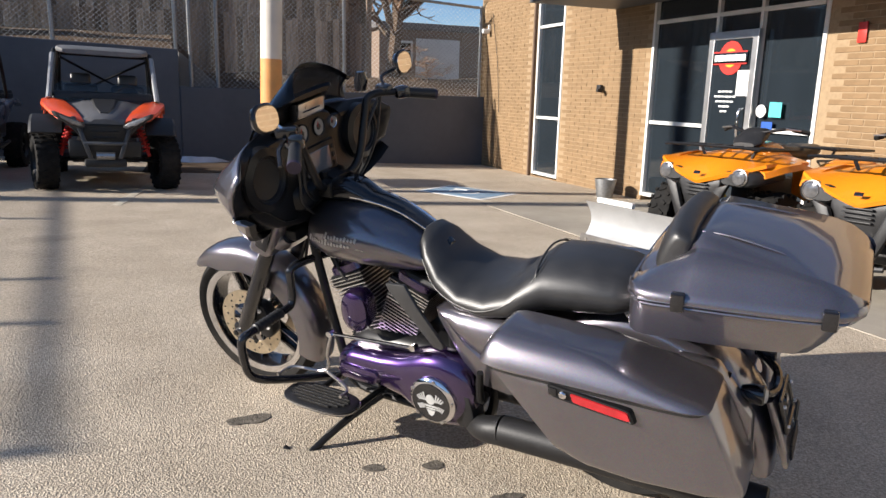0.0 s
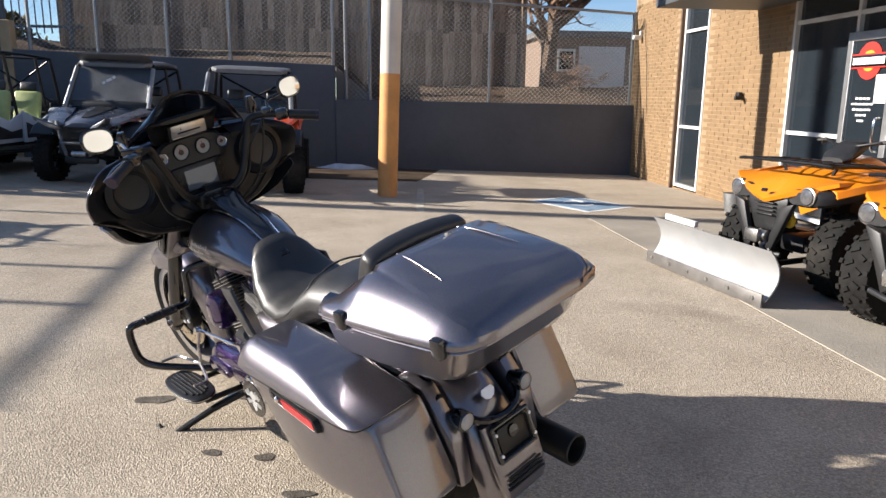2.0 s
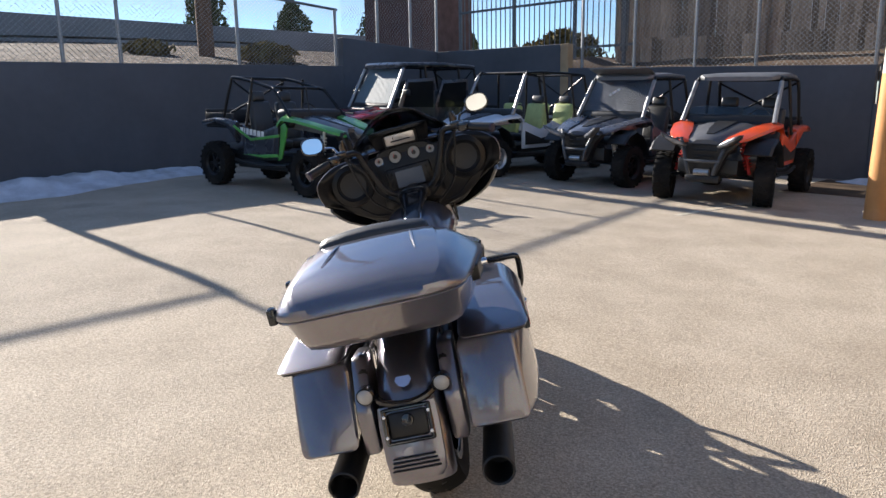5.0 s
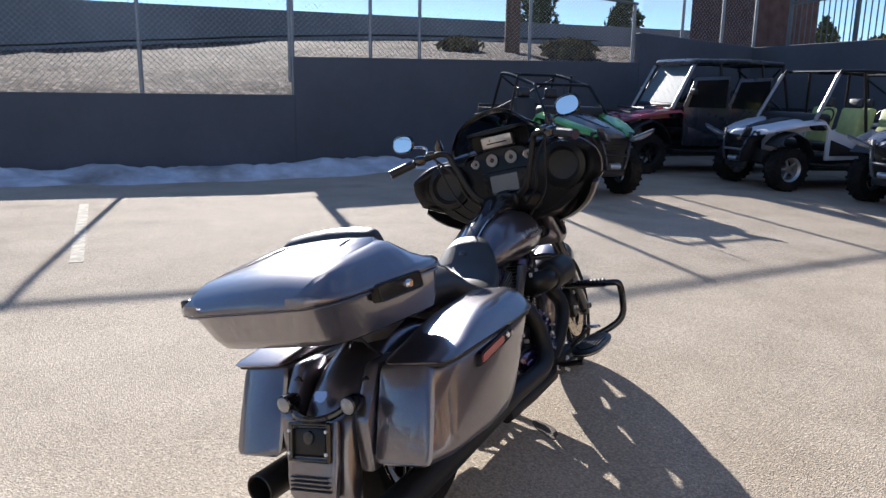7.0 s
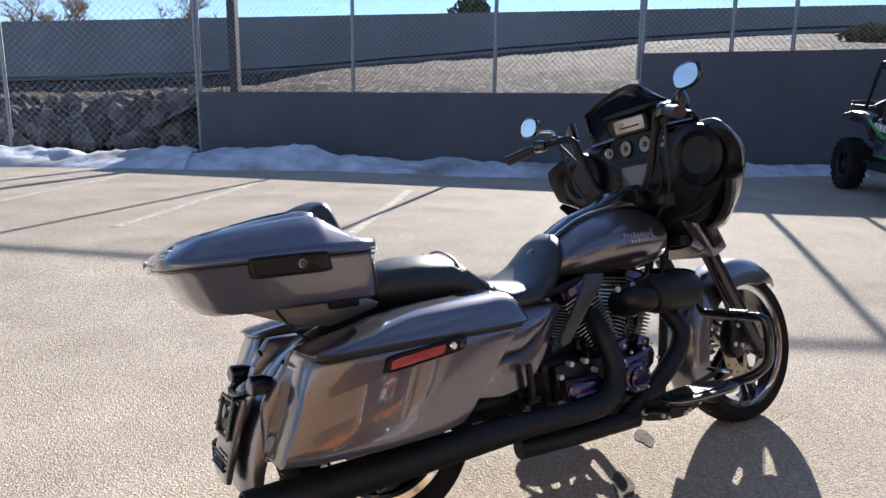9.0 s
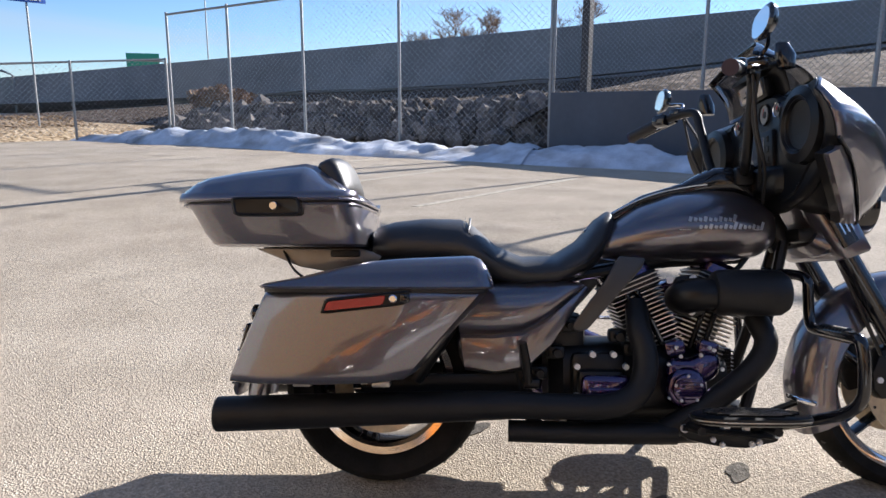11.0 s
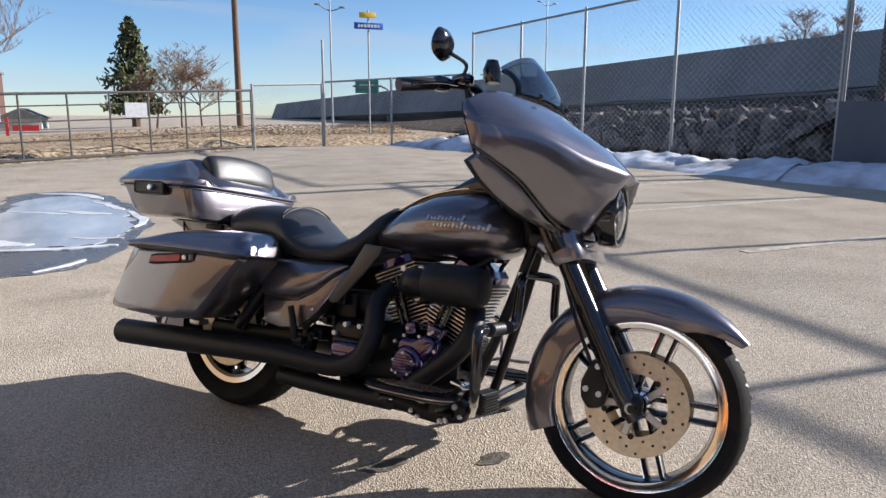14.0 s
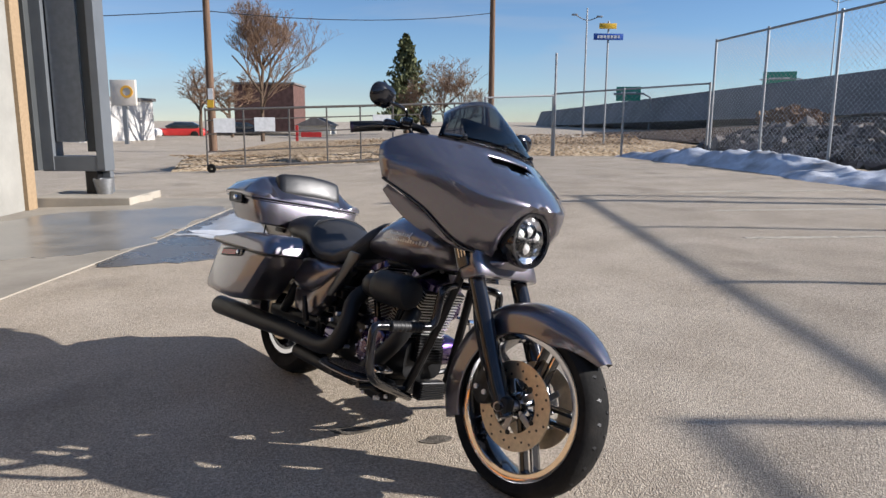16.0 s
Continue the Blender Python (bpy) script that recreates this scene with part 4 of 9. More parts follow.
# wooden fence behind the north wall
wf = tagged(new("wooden_fence"), "tall weathered brown plank fence on a bank", "fence")
rnd = random.Random(4)
plank = put_mesh("plank", box(0.135, 0.022, 1.9, (0, 0, 0.95), 0.004, 1), WOOD, 0)
for row, (y, z0, hh) in enumerate(((14.6, 1.75, 0.95), (14.75, 2.75, 1.15))):
    for i in range(78):
        x = -6.75 + i * 0.136
        if row == 0 and x > -0.6:
            z0, hh = 1.28, 1.36
        p = new("plank", plank)
        p.parent = wf
        p.matrix_local = pose(x, y + rnd.uniform(-0.012, 0.012), z0 - 0.05 * i / 70 + rnd.uniform(-0.03, 0.03), 0, 0, 0) @ Matrix.Diagonal((1, 1, hh * 0.62 * rnd.uniform(0.97, 1.03), 1))
part("fence_rail", join(box(10.7, 0.08, 0.09, (-1.45, 14.66, 2.72)), box(10.7, 0.08, 0.09, (-1.45, 14.66, 1.95)), box(10.7, 0.06, 0.09, (-1.45, 14.8, 3.8))), WOOD, wf, smooth=0)
for x in (-6.7, -3.2, 0.3, 3.8):
    part("fence_post", box(0.12, 0.12, 2.6, (x, 14.5, 2.8), 0.01), WOOD, wf, smooth=0)
solo("planting_bank", grid_sheet([-13.8 + 0.6 * i for i in range(37)], [12.25, 12.7, 13.3, 14.0, 14.9, 17, 22], lambda x, y: (1.85 if x < -0.6 else 1.12) + (0.2 if x < -7 else 0) + min(0.5, (y - 12.2) * 0.25) + 0.08 * noise.noise((x * 2, y * 2, 0))), DIRT, "bare soil and dead leaves behind the wall", "soil", kind="structure")

# ---- embankment to the west ----
def slope_h(x, y):
    t = min(max((WF - 0.1 - x) / 12.5, 0.0), 1.0)
    top = 1.75 + 2.1 / (1 + math.exp(-(y + 4) / 6.0))
    foot = 1.32 if y > -6.8 else max(0.45, 1.32 + (y + 6.8) * 0.5)
    if y > 1.2:
        foot = 1.32 + 0.73 * min(1.0, (y - 1.2) / 1.6)
    fade = min(max((y + 70) / 40, 0.15), 1.0)
    return (foot + (top - foot) * (t ** 0.8)) * fade + 0.06 * noise.noise((x * 1.1, y * 1.1, 1))


exs = [WF - 0.12 - 0.45 * i for i in range(30)]
eys = [-70, -55, -45, -38, -32] + [-28 + i * 0.6 for i in range(70)] + [16, 22]
solo("embankment", grid_sheet(exs[::-1], eys, slope_h), SOIL, "tan woodchip and gravel embankment above the wall", "slope", kind="structure")
def ramp_top(y):
    return float(np.interp(y, (-150, -75, -45, -10, 5, 26), (3.2, 3.75, 4.0, 4.38, 4.55, 4.8)))


RYS = [-150, -110, -75, -45, -25, -10, 5, 16, 26]
solo("ramp_wall", loft([[(-23.4, y, 0.2 + 2.3 * (y + 150) / 176), (-24.6, y, ramp_top(y)), (-30, y, ramp_top(y)), (-30, y, 0.0)] for y in RYS]), RAMPWALL, "long grey concrete ramp embankment of a highway", "embankment", kind="structure", smooth=0)
solo("path_strip", grid_sheet([-23.35, -22.5], [-70 + 2.0 * i for i in range(44)], lambda x, y: slope_h(-23.0, y) + 0.14), CONCRETE, "pale concrete strip at the foot of the ramp", "pavement", kind="structure")
solo("road_deck", box(14, 180, 0.4, (-37, -61, 2.9)), RAMPWALL, "raised road behind the ramp wall", "road", kind="structure", smooth=0)


def rock_mesh(seed, size):
    rr = random.Random(seed)
    bm = bmesh.new()
    bmesh.ops.create_icosphere(bm, subdivisions=1, radius=1.0)
    for v in bm.verts:
        v.co *= rr.uniform(0.7, 1.15)
        v.co.x *= 1.3
        v.co.z *= 0.8
    bmesh.ops.scale(bm, vec=(size, size, size), verts=bm.verts)
    return bm


rocks = [put_mesh("rock", rock_mesh(i, 0.24), ROCK, 0) for i in range(7)]
rap = tagged(new("rock_bank"), "dark grey broken rock bank behind the wire fence", "rocks")
rr = random.Random(21)
for i in range(290):
    s = rr.random() ** 0.9
    y = -7.4 - 11.5 * s
    xf = WF + (y + 7.05) / (-10.55) * 2.2 - 0.35
    d = rr.random()
    x = xf - d * 1.9
    o = new("rock", rocks[i % 7])
    o.parent = rap
    k = rr.uniform(0.55, 1.35)
    o.matrix_local = pose(x, y, gz(x, y) + 0.2 + d * (0.95 - 0.4 * s), rr.uniform(0, 360), rr.uniform(0, 360), rr.uniform(0, 360)) @ Matrix.Diagonal((k, k, k, 1))
verts, faces = [], []
for i in range(900):
    s = rr.random()
    y = -7.3 - 11.8 * s
    d = rr.random()
    x = WF + (y + 7.05) / (-10.55) * 2.2 - 0.3 - d * 2.1
    k, n0 = rr.uniform(0.07, 0.2), len(verts)
    q = Euler((rr.uniform(0, 6), rr.uniform(0, 6), rr.uniform(0, 6))).to_matrix()
    c = Vector((x, y, gz(x, y) + 0.12 + d * (1.05 - 0.4 * s)))
    for p in ((1.2, 0, 0), (-1.2, 0, 0), (0, 1, 0.2), (0, -1, 0), (0.1, 0, 0.8), (0, 0.1, -0.8)):
        verts.append(tuple(c + q @ (Vector(p) * k * rr.uniform(0.75, 1.2))))
    faces += [(n0 + a, n0 + b, n0 + e) for a, b, e in ((0, 2, 4), (2, 1, 4), (1, 3, 4), (3, 0, 4), (2, 0, 5), (1, 2, 5), (3, 1, 5), (0, 3, 5))]
rm = bpy.data.meshes.new("rubble")
rm.from_pydata(verts, [], faces)
rm.materials.append(ROCK)
rub = new("rubble", rm)
rub.parent, rub["kind"] = rap, "stuff"
verts, faces = [], []
for i in range(5000):
    x = rr.uniform(-7.5, 6.5)
    y = -18.9 + (x + 1.8) * 0.36 - rr.random() ** 1.3 * 4.5 if x > -1.8 else -19.0 - rr.random() * 3.5
    z = gz(x, y) + 0.06 + min(0.45, 0.12 * abs(y + 18.6))
    s = rr.uniform(0.02, 0.055)
    k = len(verts)
    q = Euler((rr.uniform(-0.5, 0.5), rr.uniform(-0.5, 0.5), rr.uniform(0, 6))).to_matrix()
    for c in ((1, 0, 0), (-1, 0, 0), (0, 1, 0), (0, -1, 0), (0, 0, 0.45), (0, 0, -0.4)):
        verts.append(tuple(q @ (Vector(c) * s * rr.uniform(0.7, 1.2)) + Vector((x, y, z))))
    faces += [(k + a, k + b, k + c) for a, b, c in ((0, 2, 4), (2, 1, 4), (1, 3, 4), (3, 0, 4), (2, 0, 5), (1, 2, 5), (3, 1, 5), (0, 3, 5))]
gm = bpy.data.meshes.new("gravel")
gm.from_pydata(verts, [], faces)
gm.materials.append(GRAVEL)
tagged(new("gravel", gm), "loose tan gravel and stones on the banks", "gravel", kind="stuff")
solo("gravel_bed", grid_sheet([-9 + 0.8 * i for i in range(20)], [-30, -26, -23, -21, -20, -19.2, -18.4, -17.6, -16.8, -16, -15.2, -14.6], lambda x, y: gz(x, y) + (0.03 if y > -18.6 + (max(x, -1.8) + 1.8) * 0.38 else 0.25) - (0.3 if y > -17.9 + (max(x, -1.8) + 1.8) * 0.38 else 0)), GRAVELBED, "tan gravel bed beyond the gate", "gravel", kind="structure")


# ---- trees and shrubs ----
def bare_tree(name, at, height, seed, label, spread=0.5, levels=5, twig=0.007, trunk_r=None, lift=-0.15, bole=0.5):
    rr = random.Random(seed)
    t = thing(name, pose(*at), label, "tree")
    thick, thin = [], []
    def grow(p, d, length, r, level):
        n = 3
        pts, q, dd = [p], p.copy(), d.copy()
        for _ in range(n):
            dd = (dd + Vector((rr.uniform(-1, 1), rr.uniform(-1, 1), rr.uniform(-0.5, 0.8))) * 0.16).normalized()
            q = q + dd * (length / n)
            pts.append(q.copy())
        (thick if level < 2 else thin).append((pts, r, r * 0.62, 7 if level < 2 else 3))
        if level >= levels:
            return
        tall = level == 0 and bole > 0.6
        for k in range(rr.choice((3, 4)) if level else (12 if tall else 6)):
            s = rr.uniform(0.35, 1.0) if level else rr.uniform(0.3 if tall else 0.45, 1.0)
            i = min(int(s * n), n - 1)
            base = pts[i].lerp(pts[i + 1], s * n - i)
            side = Vector((rr.uniform(-1, 1), rr.uniform(-1, 1), rr.uniform(lift, lift + 0.65))).normalized()
            nd = (dd * (1 - spread) + side * spread * 1.35).normalized()
            grow(base, nd, length * rr.uniform(0.5, 0.72) * (1.35 if level == 0 and bole < 0.45 else 1.0) * ((1.15 - 0.6 * s) if tall else 1.0), max(r * 0.55, twig), level + 1)
    r0 = trunk_r or height * 0.022
    grow(Vector((0, 0, -0.2)), Vector((0, 0, 1)), height * bole, r0, 0)
    def build(items):
        verts, faces = [], []
        for pts, r1, r2, n in items:
            k0 = len(verts)
            for j, p in enumerate(pts):
                d = (pts[min(j + 1, len(pts) - 1)] - pts[max(j - 1, 0)]).normalized()
                u = d.orthogonal().normalized()
                v = d.cross(u)
                r = r1 + (r2 - r1) * j / (len(pts) - 1)
                for i in range(n):
                    a = 2 * math.pi * i / n
                    verts.append(tuple(p + u * (r * math.cos(a)) + v * (r * math.sin(a))))
            for j in range(len(pts) - 1):
                for i in range(n):
                    a, b = k0 + j * n + i, k0 + j * n + (i + 1) % n
                    faces.append((a, b, b + n, a + n))
        me = bpy.data.meshes.new("limbs")
        me.from_pydata(verts, [], faces)
        return me
    for nm, items, mt in (("trunk", thick, BARK), ("crown", thin, TWIG)):
        me = build(items)
        me.materials.append(mt)
        o = new(nm, me)
        o.parent = t
    return t


def leafy(name, at, w, h, count, size, material, label, seed, cone=False, trunk=True):
    """A shrub or evergreen made of many small leaf clumps."""
    rr = random.Random(seed)
    t = thing(name, pose(*at), label, "tree" if trunk else "shrub")
    verts, faces = [], []
    for i in range(count):
        z = rr.random() ** (1.4 if cone else 0.8)
        rad = w * ((1 - z) ** 0.62 * (0.72 + 0.75 * noise.noise((z * 7, seed, 5))) if cone else math.sqrt(max(0.02, 1 - (2 * z - 0.9) ** 2)) * (0.75 + 0.4 * noise.noise((math.floor(z * 5), seed, 2)))) * rr.random() ** 0.4
        a = rr.uniform(0, 6.283)
        rad *= (0.8 + 1.0 * noise.noise((math.cos(a) * 2.2 + seed, math.sin(a) * 2.2, z * 8))) if cone else (0.75 + 0.5 * noise.noise((math.cos(a) * 1.5 + seed, math.sin(a) * 1.5, z * 4)))
        c = Vector((rad * math.cos(a), rad * math.sin(a), (0.1 + 0.9 * z) * h))
        q = Euler((rr.uniform(0, 6), rr.uniform(0, 6), rr.uniform(0, 6))).to_matrix()
        s = size * rr.uniform(0.6, 1.4)
        k = len(verts)
        for p in ((-1, -0.35, 0), (1, -0.2, 0.1), (0.5, 0.4, -0.1), (-0.6, 0.35, 0.15)):
            verts.append(tuple(c + q @ (Vector(p) * s)))
        faces.append((k, k + 1, k + 2, k + 3))
    me = bpy.data.meshes.new("crown")
    me.from_pydata(verts, [], faces)
    me.materials.append(material)
    o = new("crown", me)
    o.parent = t
    if trunk:
        part("trunk", tube([(0, 0, -0.3), (0.05, 0, h * 0.4), (0, 0, h * 0.9)], [w * 0.1, w * 0.07, w * 0.02], 7), BARK, t)
    return t


bare_tree("bare_tree", (4.3, 14.2, 1.3), 5.6, 5, "bare broad tree with a thick pale trunk beside the shop", 0.55, 5, 0.006, 0.19)
bare_tree("dead_shrub", (5.0, 13.6, 1.25), 1.7, 31, "dead twiggy shrub under the bare tree", 0.75, 5, 0.004, 0.02, -0.3)
bare_tree("bare_tree", (9.7, -41.0, 0.1), 7.6, 11, "bare upright street tree with a rounded crown of fine twigs", 0.5, 6, 0.008, 0.13, 0.12, 0.66)
leafy("evergreen_tree", (1.4, -57.2, 0.5), 3.2, 7.6, 1700, 0.27, NEEDLES, "ragged olive evergreen tree beyond the gate", 6, cone=True)
for k, (x, y, h) in enumerate(((-1.4, -47.2, 10.5), (0.1, -47.8, 9.0), (-2.6, -46.6, 8.4))):
    bare_tree("bare_tree", (x, y, 0.3), h, 17 + k, "reddish bare bushy tree in a thicket beside the evergreen", 0.62, 5, 0.013, 0.07, 0.05, 0.24)
bare_tree("bare_tree", (13.8, -49.6, 0.2), 5.6, 23, "bare bushy tree behind the white building", 0.6, 6, 0.010)
bare_tree("bare_tree", (16.8, -52.0, 0.2), 6.6, 29, "pale bare tree behind the white building", 0.5, 5, 0.010)
for k, (x, y, h) in enumerate(((-36, -31.0, 5.2), (-36, -27.3, 5.0), (-36, -20.8, 5.4), (-39, -36.5, 4.4))):
    bare_tree("bare_tree", (x, y, 3.1), h, 40 + k, "bare tree beyond the raised road", 0.55, 5, 0.012, None, 0.0, 0.38)
for k, (x, y, z, w, h) in enumerate(((-36, -4.8, 3.1, 2.4, 3.6), (-36, 21.0, 3.1, 2.1, 5.4), (-36, 27.0, 3.1, 2.0, 5.0), (-36, 34.0, 0.3, 2.2, 8.0), (-36, 44.6, 0.3, 2.2, 7.4))):
    leafy("evergreen_tree", (x, y, z), w, h, 2200, 0.17, NEEDLES, "ragged evergreen tree beyond the embankment", 60 + k)
leafy("shrub", (-9.1, 15.8, 2.0), 2.0, 1.35, 2400, 0.12, DRYBUSH, "olive and brown shrub behind the wall gap", 71, trunk=False)
leafy("shrub", (-13.5, 8.7, 2.4), 1.2, 0.5, 900, 0.12, DRYBUSH, "dry brown shrub on the embankment", 72, trunk=False)
leafy("shrub", (-15.5, 6.6, 2.65), 0.9, 0.35, 600, 0.12, DRYBUSH, "dry brown shrub on the embankment", 73, trunk=False)
leafy("shrub", (-14.0, -24.0, 0.8), 2.2, 1.0, 900, 0.14, TWIG, "dry brush at the foot of the ramp", 74, trunk=False)

# ---- poles, wires and signs beyond ----
def utility_pole(at, h, label, r=0.17):
    p = thing("utility_pole", pose(*at), label, "utility pole")
    part("shaft", tube([(0, 0, -0.4), (0, 0, h)], [r, r * 0.68], 12, curve=False), POLEWOOD, p)
    part("crossarm", box(0.1, 2.4, 0.12, (0, 0, h - 0.5), 0.01), POLEWOOD, p)
    for y in (-1.1, -0.4, 0.4, 1.1):
        part("insulator", lathe([(0.0, 0.0), (0.04, 0.0), (0.05, 0.05), (0.03, 0.12), (0.0, 0.13)], 10, "z", (0, y, h - 0.44)), WHITELENS, p)
    return p


u1 = utility_pole((8.3, -26.0, -0.1), 9.0, "weathered wooden utility pole with small notices")
part("notice", box(0.2, 0.02, 0.42, (-0.05, 0.19, 2.35)), SIGNWHITE, u1, "white notice")
part("notice", box(0.24, 0.02, 0.3, (-0.03, 0.19, 1.98)), SIGNYELLOW, u1, "yellow notice")
utility_pole((-3.6, -35.0, 0.2), 11.0, "weathered wooden utility pole by the road")
utility_pole((-14.9, 7.9, 2.4), 10.5, "pale wooden utility pole on the embankment", 0.21)


def cable(p0, p1, sag, r=0.012):
    pts = [Vector(p0).lerp(Vector(p1), i / 16) - Vector((0, 0, sag * 4 * (i / 16) * (1 - i / 16))) for i in range(17)]
    solo("overhead_cable", tube(pts, r, 5, curve=False), BLACKPLASTIC, "thin black overhead cable", "cable")


for z, dz in ((6.6, 0), (6.25, 0.2), (5.4, 0.1)):
    cable((8.3, -26.0, z), (-3.6, -35.0, z + 1.2 + dz), 0.35, 0.018)
    cable((8.3, -26.0, z), (40, -26.0, z), 0.5, 0.018)
cable((-3.6, -35.0, 9.9), (-22, -20.0, 13.0), 0.5, 0.02)
cable((-3.6, -35.0, 9.2), (-25, -22.0, 12.0), 0.5, 0.02)

sign = thing("street_sign", pose(-6.0, -20.5, 0.3), "street name sign, blue below and yellow above, on a steel post", "sign")
part("post", tube([(0, 0, -0.3), (0, 0, 4.1)], 0.03, 8, curve=False), GALV, sign)
nm = part("name_plate", box(0.95, 0.02, 0.2, (0, 0.04, 3.62), 0.005), SIGNBLUE, sign, "blue name plate")
part("lettering", bar_rows([0.06, 0.09, 0.08, 0.08, 0.08, 0.08, 0.06], 0.09, 0.03), SIGNWHITE, nm, m=pose(0, 0.055, 3.62))
part("top_plate", box(0.55, 0.02, 0.17, (0.03, 0.04, 3.95), 0.005), SIGNYELLOW, sign, "yellow plate")
for k, (x, y, z, w, h) in enumerate(((-53, -105, 7.6, 4.6, 2.2), (-22, -75, 4.2, 2.6, 1.5))):
    g = thing("highway_sign", pose(x, y, 0, 0, 0, -27), "green highway direction sign", "sign")
    pl = part("panel", box(w, 0.1, h, (0, 0, z), 0.02), SIGNGREEN, g, "green panel")
    part("lettering", join(bar_rows([w * 0.12] * 3, h * 0.12, w * 0.03), bar_rows([w * 0.1] * 5, h * 0.12, w * 0.03)), SIGNWHITE, pl, m=pose(0, 0.08, z + 0.1))
    part("gantry", tube([(-w * 0.9, 0, 0), (-w * 0.9, 0, z * 0.9), (-w * 0.6, 0, z), (w * 0.6, 0, z)], 0.12, 6, curve=False), GALV, g)
for x, y, h in ((-9.8, -41.1, 7.6), (-31, -52, 10.5)):
    lp = thing("street_lamp", pose(x, y, 0.3), "thin grey street lamp", "street lamp")
    part("pole", tube([(0, 0, -0.3), (0, 0, h)], [0.07, 0.045], 8, curve=False), GALV, lp)
    part("arm", tube([(-0.7, 0, h - 0.5), (0, 0, h - 0.7), (0.7, 0, h - 0.4)], 0.03, 6), GALV, lp)
    part("lamp_head", box(0.35, 0.16, 0.1, (-0.75, 0, h - 0.48), 0.02), GALV, lp)
    part("lamp_head", box(0.35, 0.16, 0.1, (0.75, 0, h - 0.38), 0.02), GALV, lp)


def plain_house(name, at, size, wallm, label, windows=(), roof="flat", turn=0.0):
    sx, sy, sz = size
    hs = thing(name, pose(*at, 0, 0, turn), label, "building")
    part("wall", box(sx, sy, sz, (0, 0, sz / 2)), wallm, hs, smooth=0)
    if roof == "flat":
        part("roof", box(sx + 0.3, sy + 0.3, 0.18, (0, 0, sz + 0.09), 0.02), ROOFGREY, hs, smooth=0)
    else:
        part("roof", prism([(-sx / 2 - 0.3, sz), (sx / 2 + 0.3, sz), (0, sz + sx * 0.28)], sy + 0.5), ROOFGREY, hs, smooth=0)
    for (x, y, z, w, h) in windows:
        wd = part("window", box(w, 0.08, h, (x, y, z), 0.01), WHITEMETAL, hs, smooth=0)
        part("pane", box(w - 0.12, 0.1, h - 0.12, (x, y, z)), WINDOWGLASS, wd, smooth=0)
    return hs


plain_house("white_building", (21.7, -41.5, -0.4), (8, 6, 2.75), STUCCO, "small white flat-roofed building across the street", ((-2.7, 3.0, 2.2, 0.7, 0.9), (-1.0, 3.0, 2.2, 0.7, 0.9)), turn=-20)
hs = thing("pylon_sign", pose(15.4, -35.0, -0.3), "cream pylon sign with an orange emblem", "sign")
part("board", box(1.3, 0.2, 1.3, (0, 0, 2.9), 0.02), CREAMPAINT, hs)
part("emblem", lathe([(0.2, 0.0), (0.32, 0.0), (0.32, 0.03), (0.2, 0.03)], 20, "y", (-0.2, 0.1, 2.95)), LOGOYELLOW, hs, "orange ring emblem")
part("post", box(0.2, 0.15, 2.4, (0, 0, 1.1)), GALV, hs, smooth=0)
plain_house("brick_block", (14.0, -64.0, 0.2), (5.2, 6, 4.1), DARKBRICK, "dark red brick block in the distance")
plain_house("cottage", (8.9, -58.0, 0.1), (2.6, 4, 0.7), mat("cream_boarding", (0.5, 0.48, 0.43), 0.8), "low pale shed with a pitched roof in the distance", roof="pitched")
plain_house("garage_house", (7.4, 19.5, 1.2), (5.2, 5.0, 1.75), mat("brown_siding", (0.23, 0.17, 0.13), 0.85), "low brown house with a white garage door behind the wall", ((-1.9, -2.52, 1.15, 0.5, 0.6),))
solo("garage_door", box(1.3, 0.06, 1.55, (6.5, 16.96, 1.95), 0.01), SIGNWHITE, "white garage door of the house behind the wall", "door", smooth=0)
plain_house("brick_tower", (-18.6, 20.0, 2.0), (3.2, 3.0, 5.0), DARKBRICK, "dark red brick building behind the corner")
DARKSTEEL = mat("weathered_dark_steel", (0.12, 0.125, 0.13), 0.5, 0.5)
# steel picket fence beyond the corner
pf = tagged(new("picket_fence"), "grey steel picket fence beyond the wall corner", "fence")
for i in range(34):
    part("picket", box(0.022, 0.022, 2.6, (-11.6 + i * 0.16, 14.2, 3.9)), DARKSTEEL, pf, smooth=0)
part("picket_rail", join(box(5.5, 0.05, 0.06, (-8.9, 14.2, 2.75)), box(5.5, 0.05, 0.06, (-8.9, 14.2, 3.95)), box(5.5, 0.05, 0.06, (-8.9, 14.2, 5.1))), DARKSTEEL, pf, smooth=0)
for x in (-11.6, -9.7, -7.8, -6.4):
    part("fence_post", box(0.08, 0.08, 3.0, (x, 14.2, 3.8)), DARKSTEEL, pf, smooth=0)
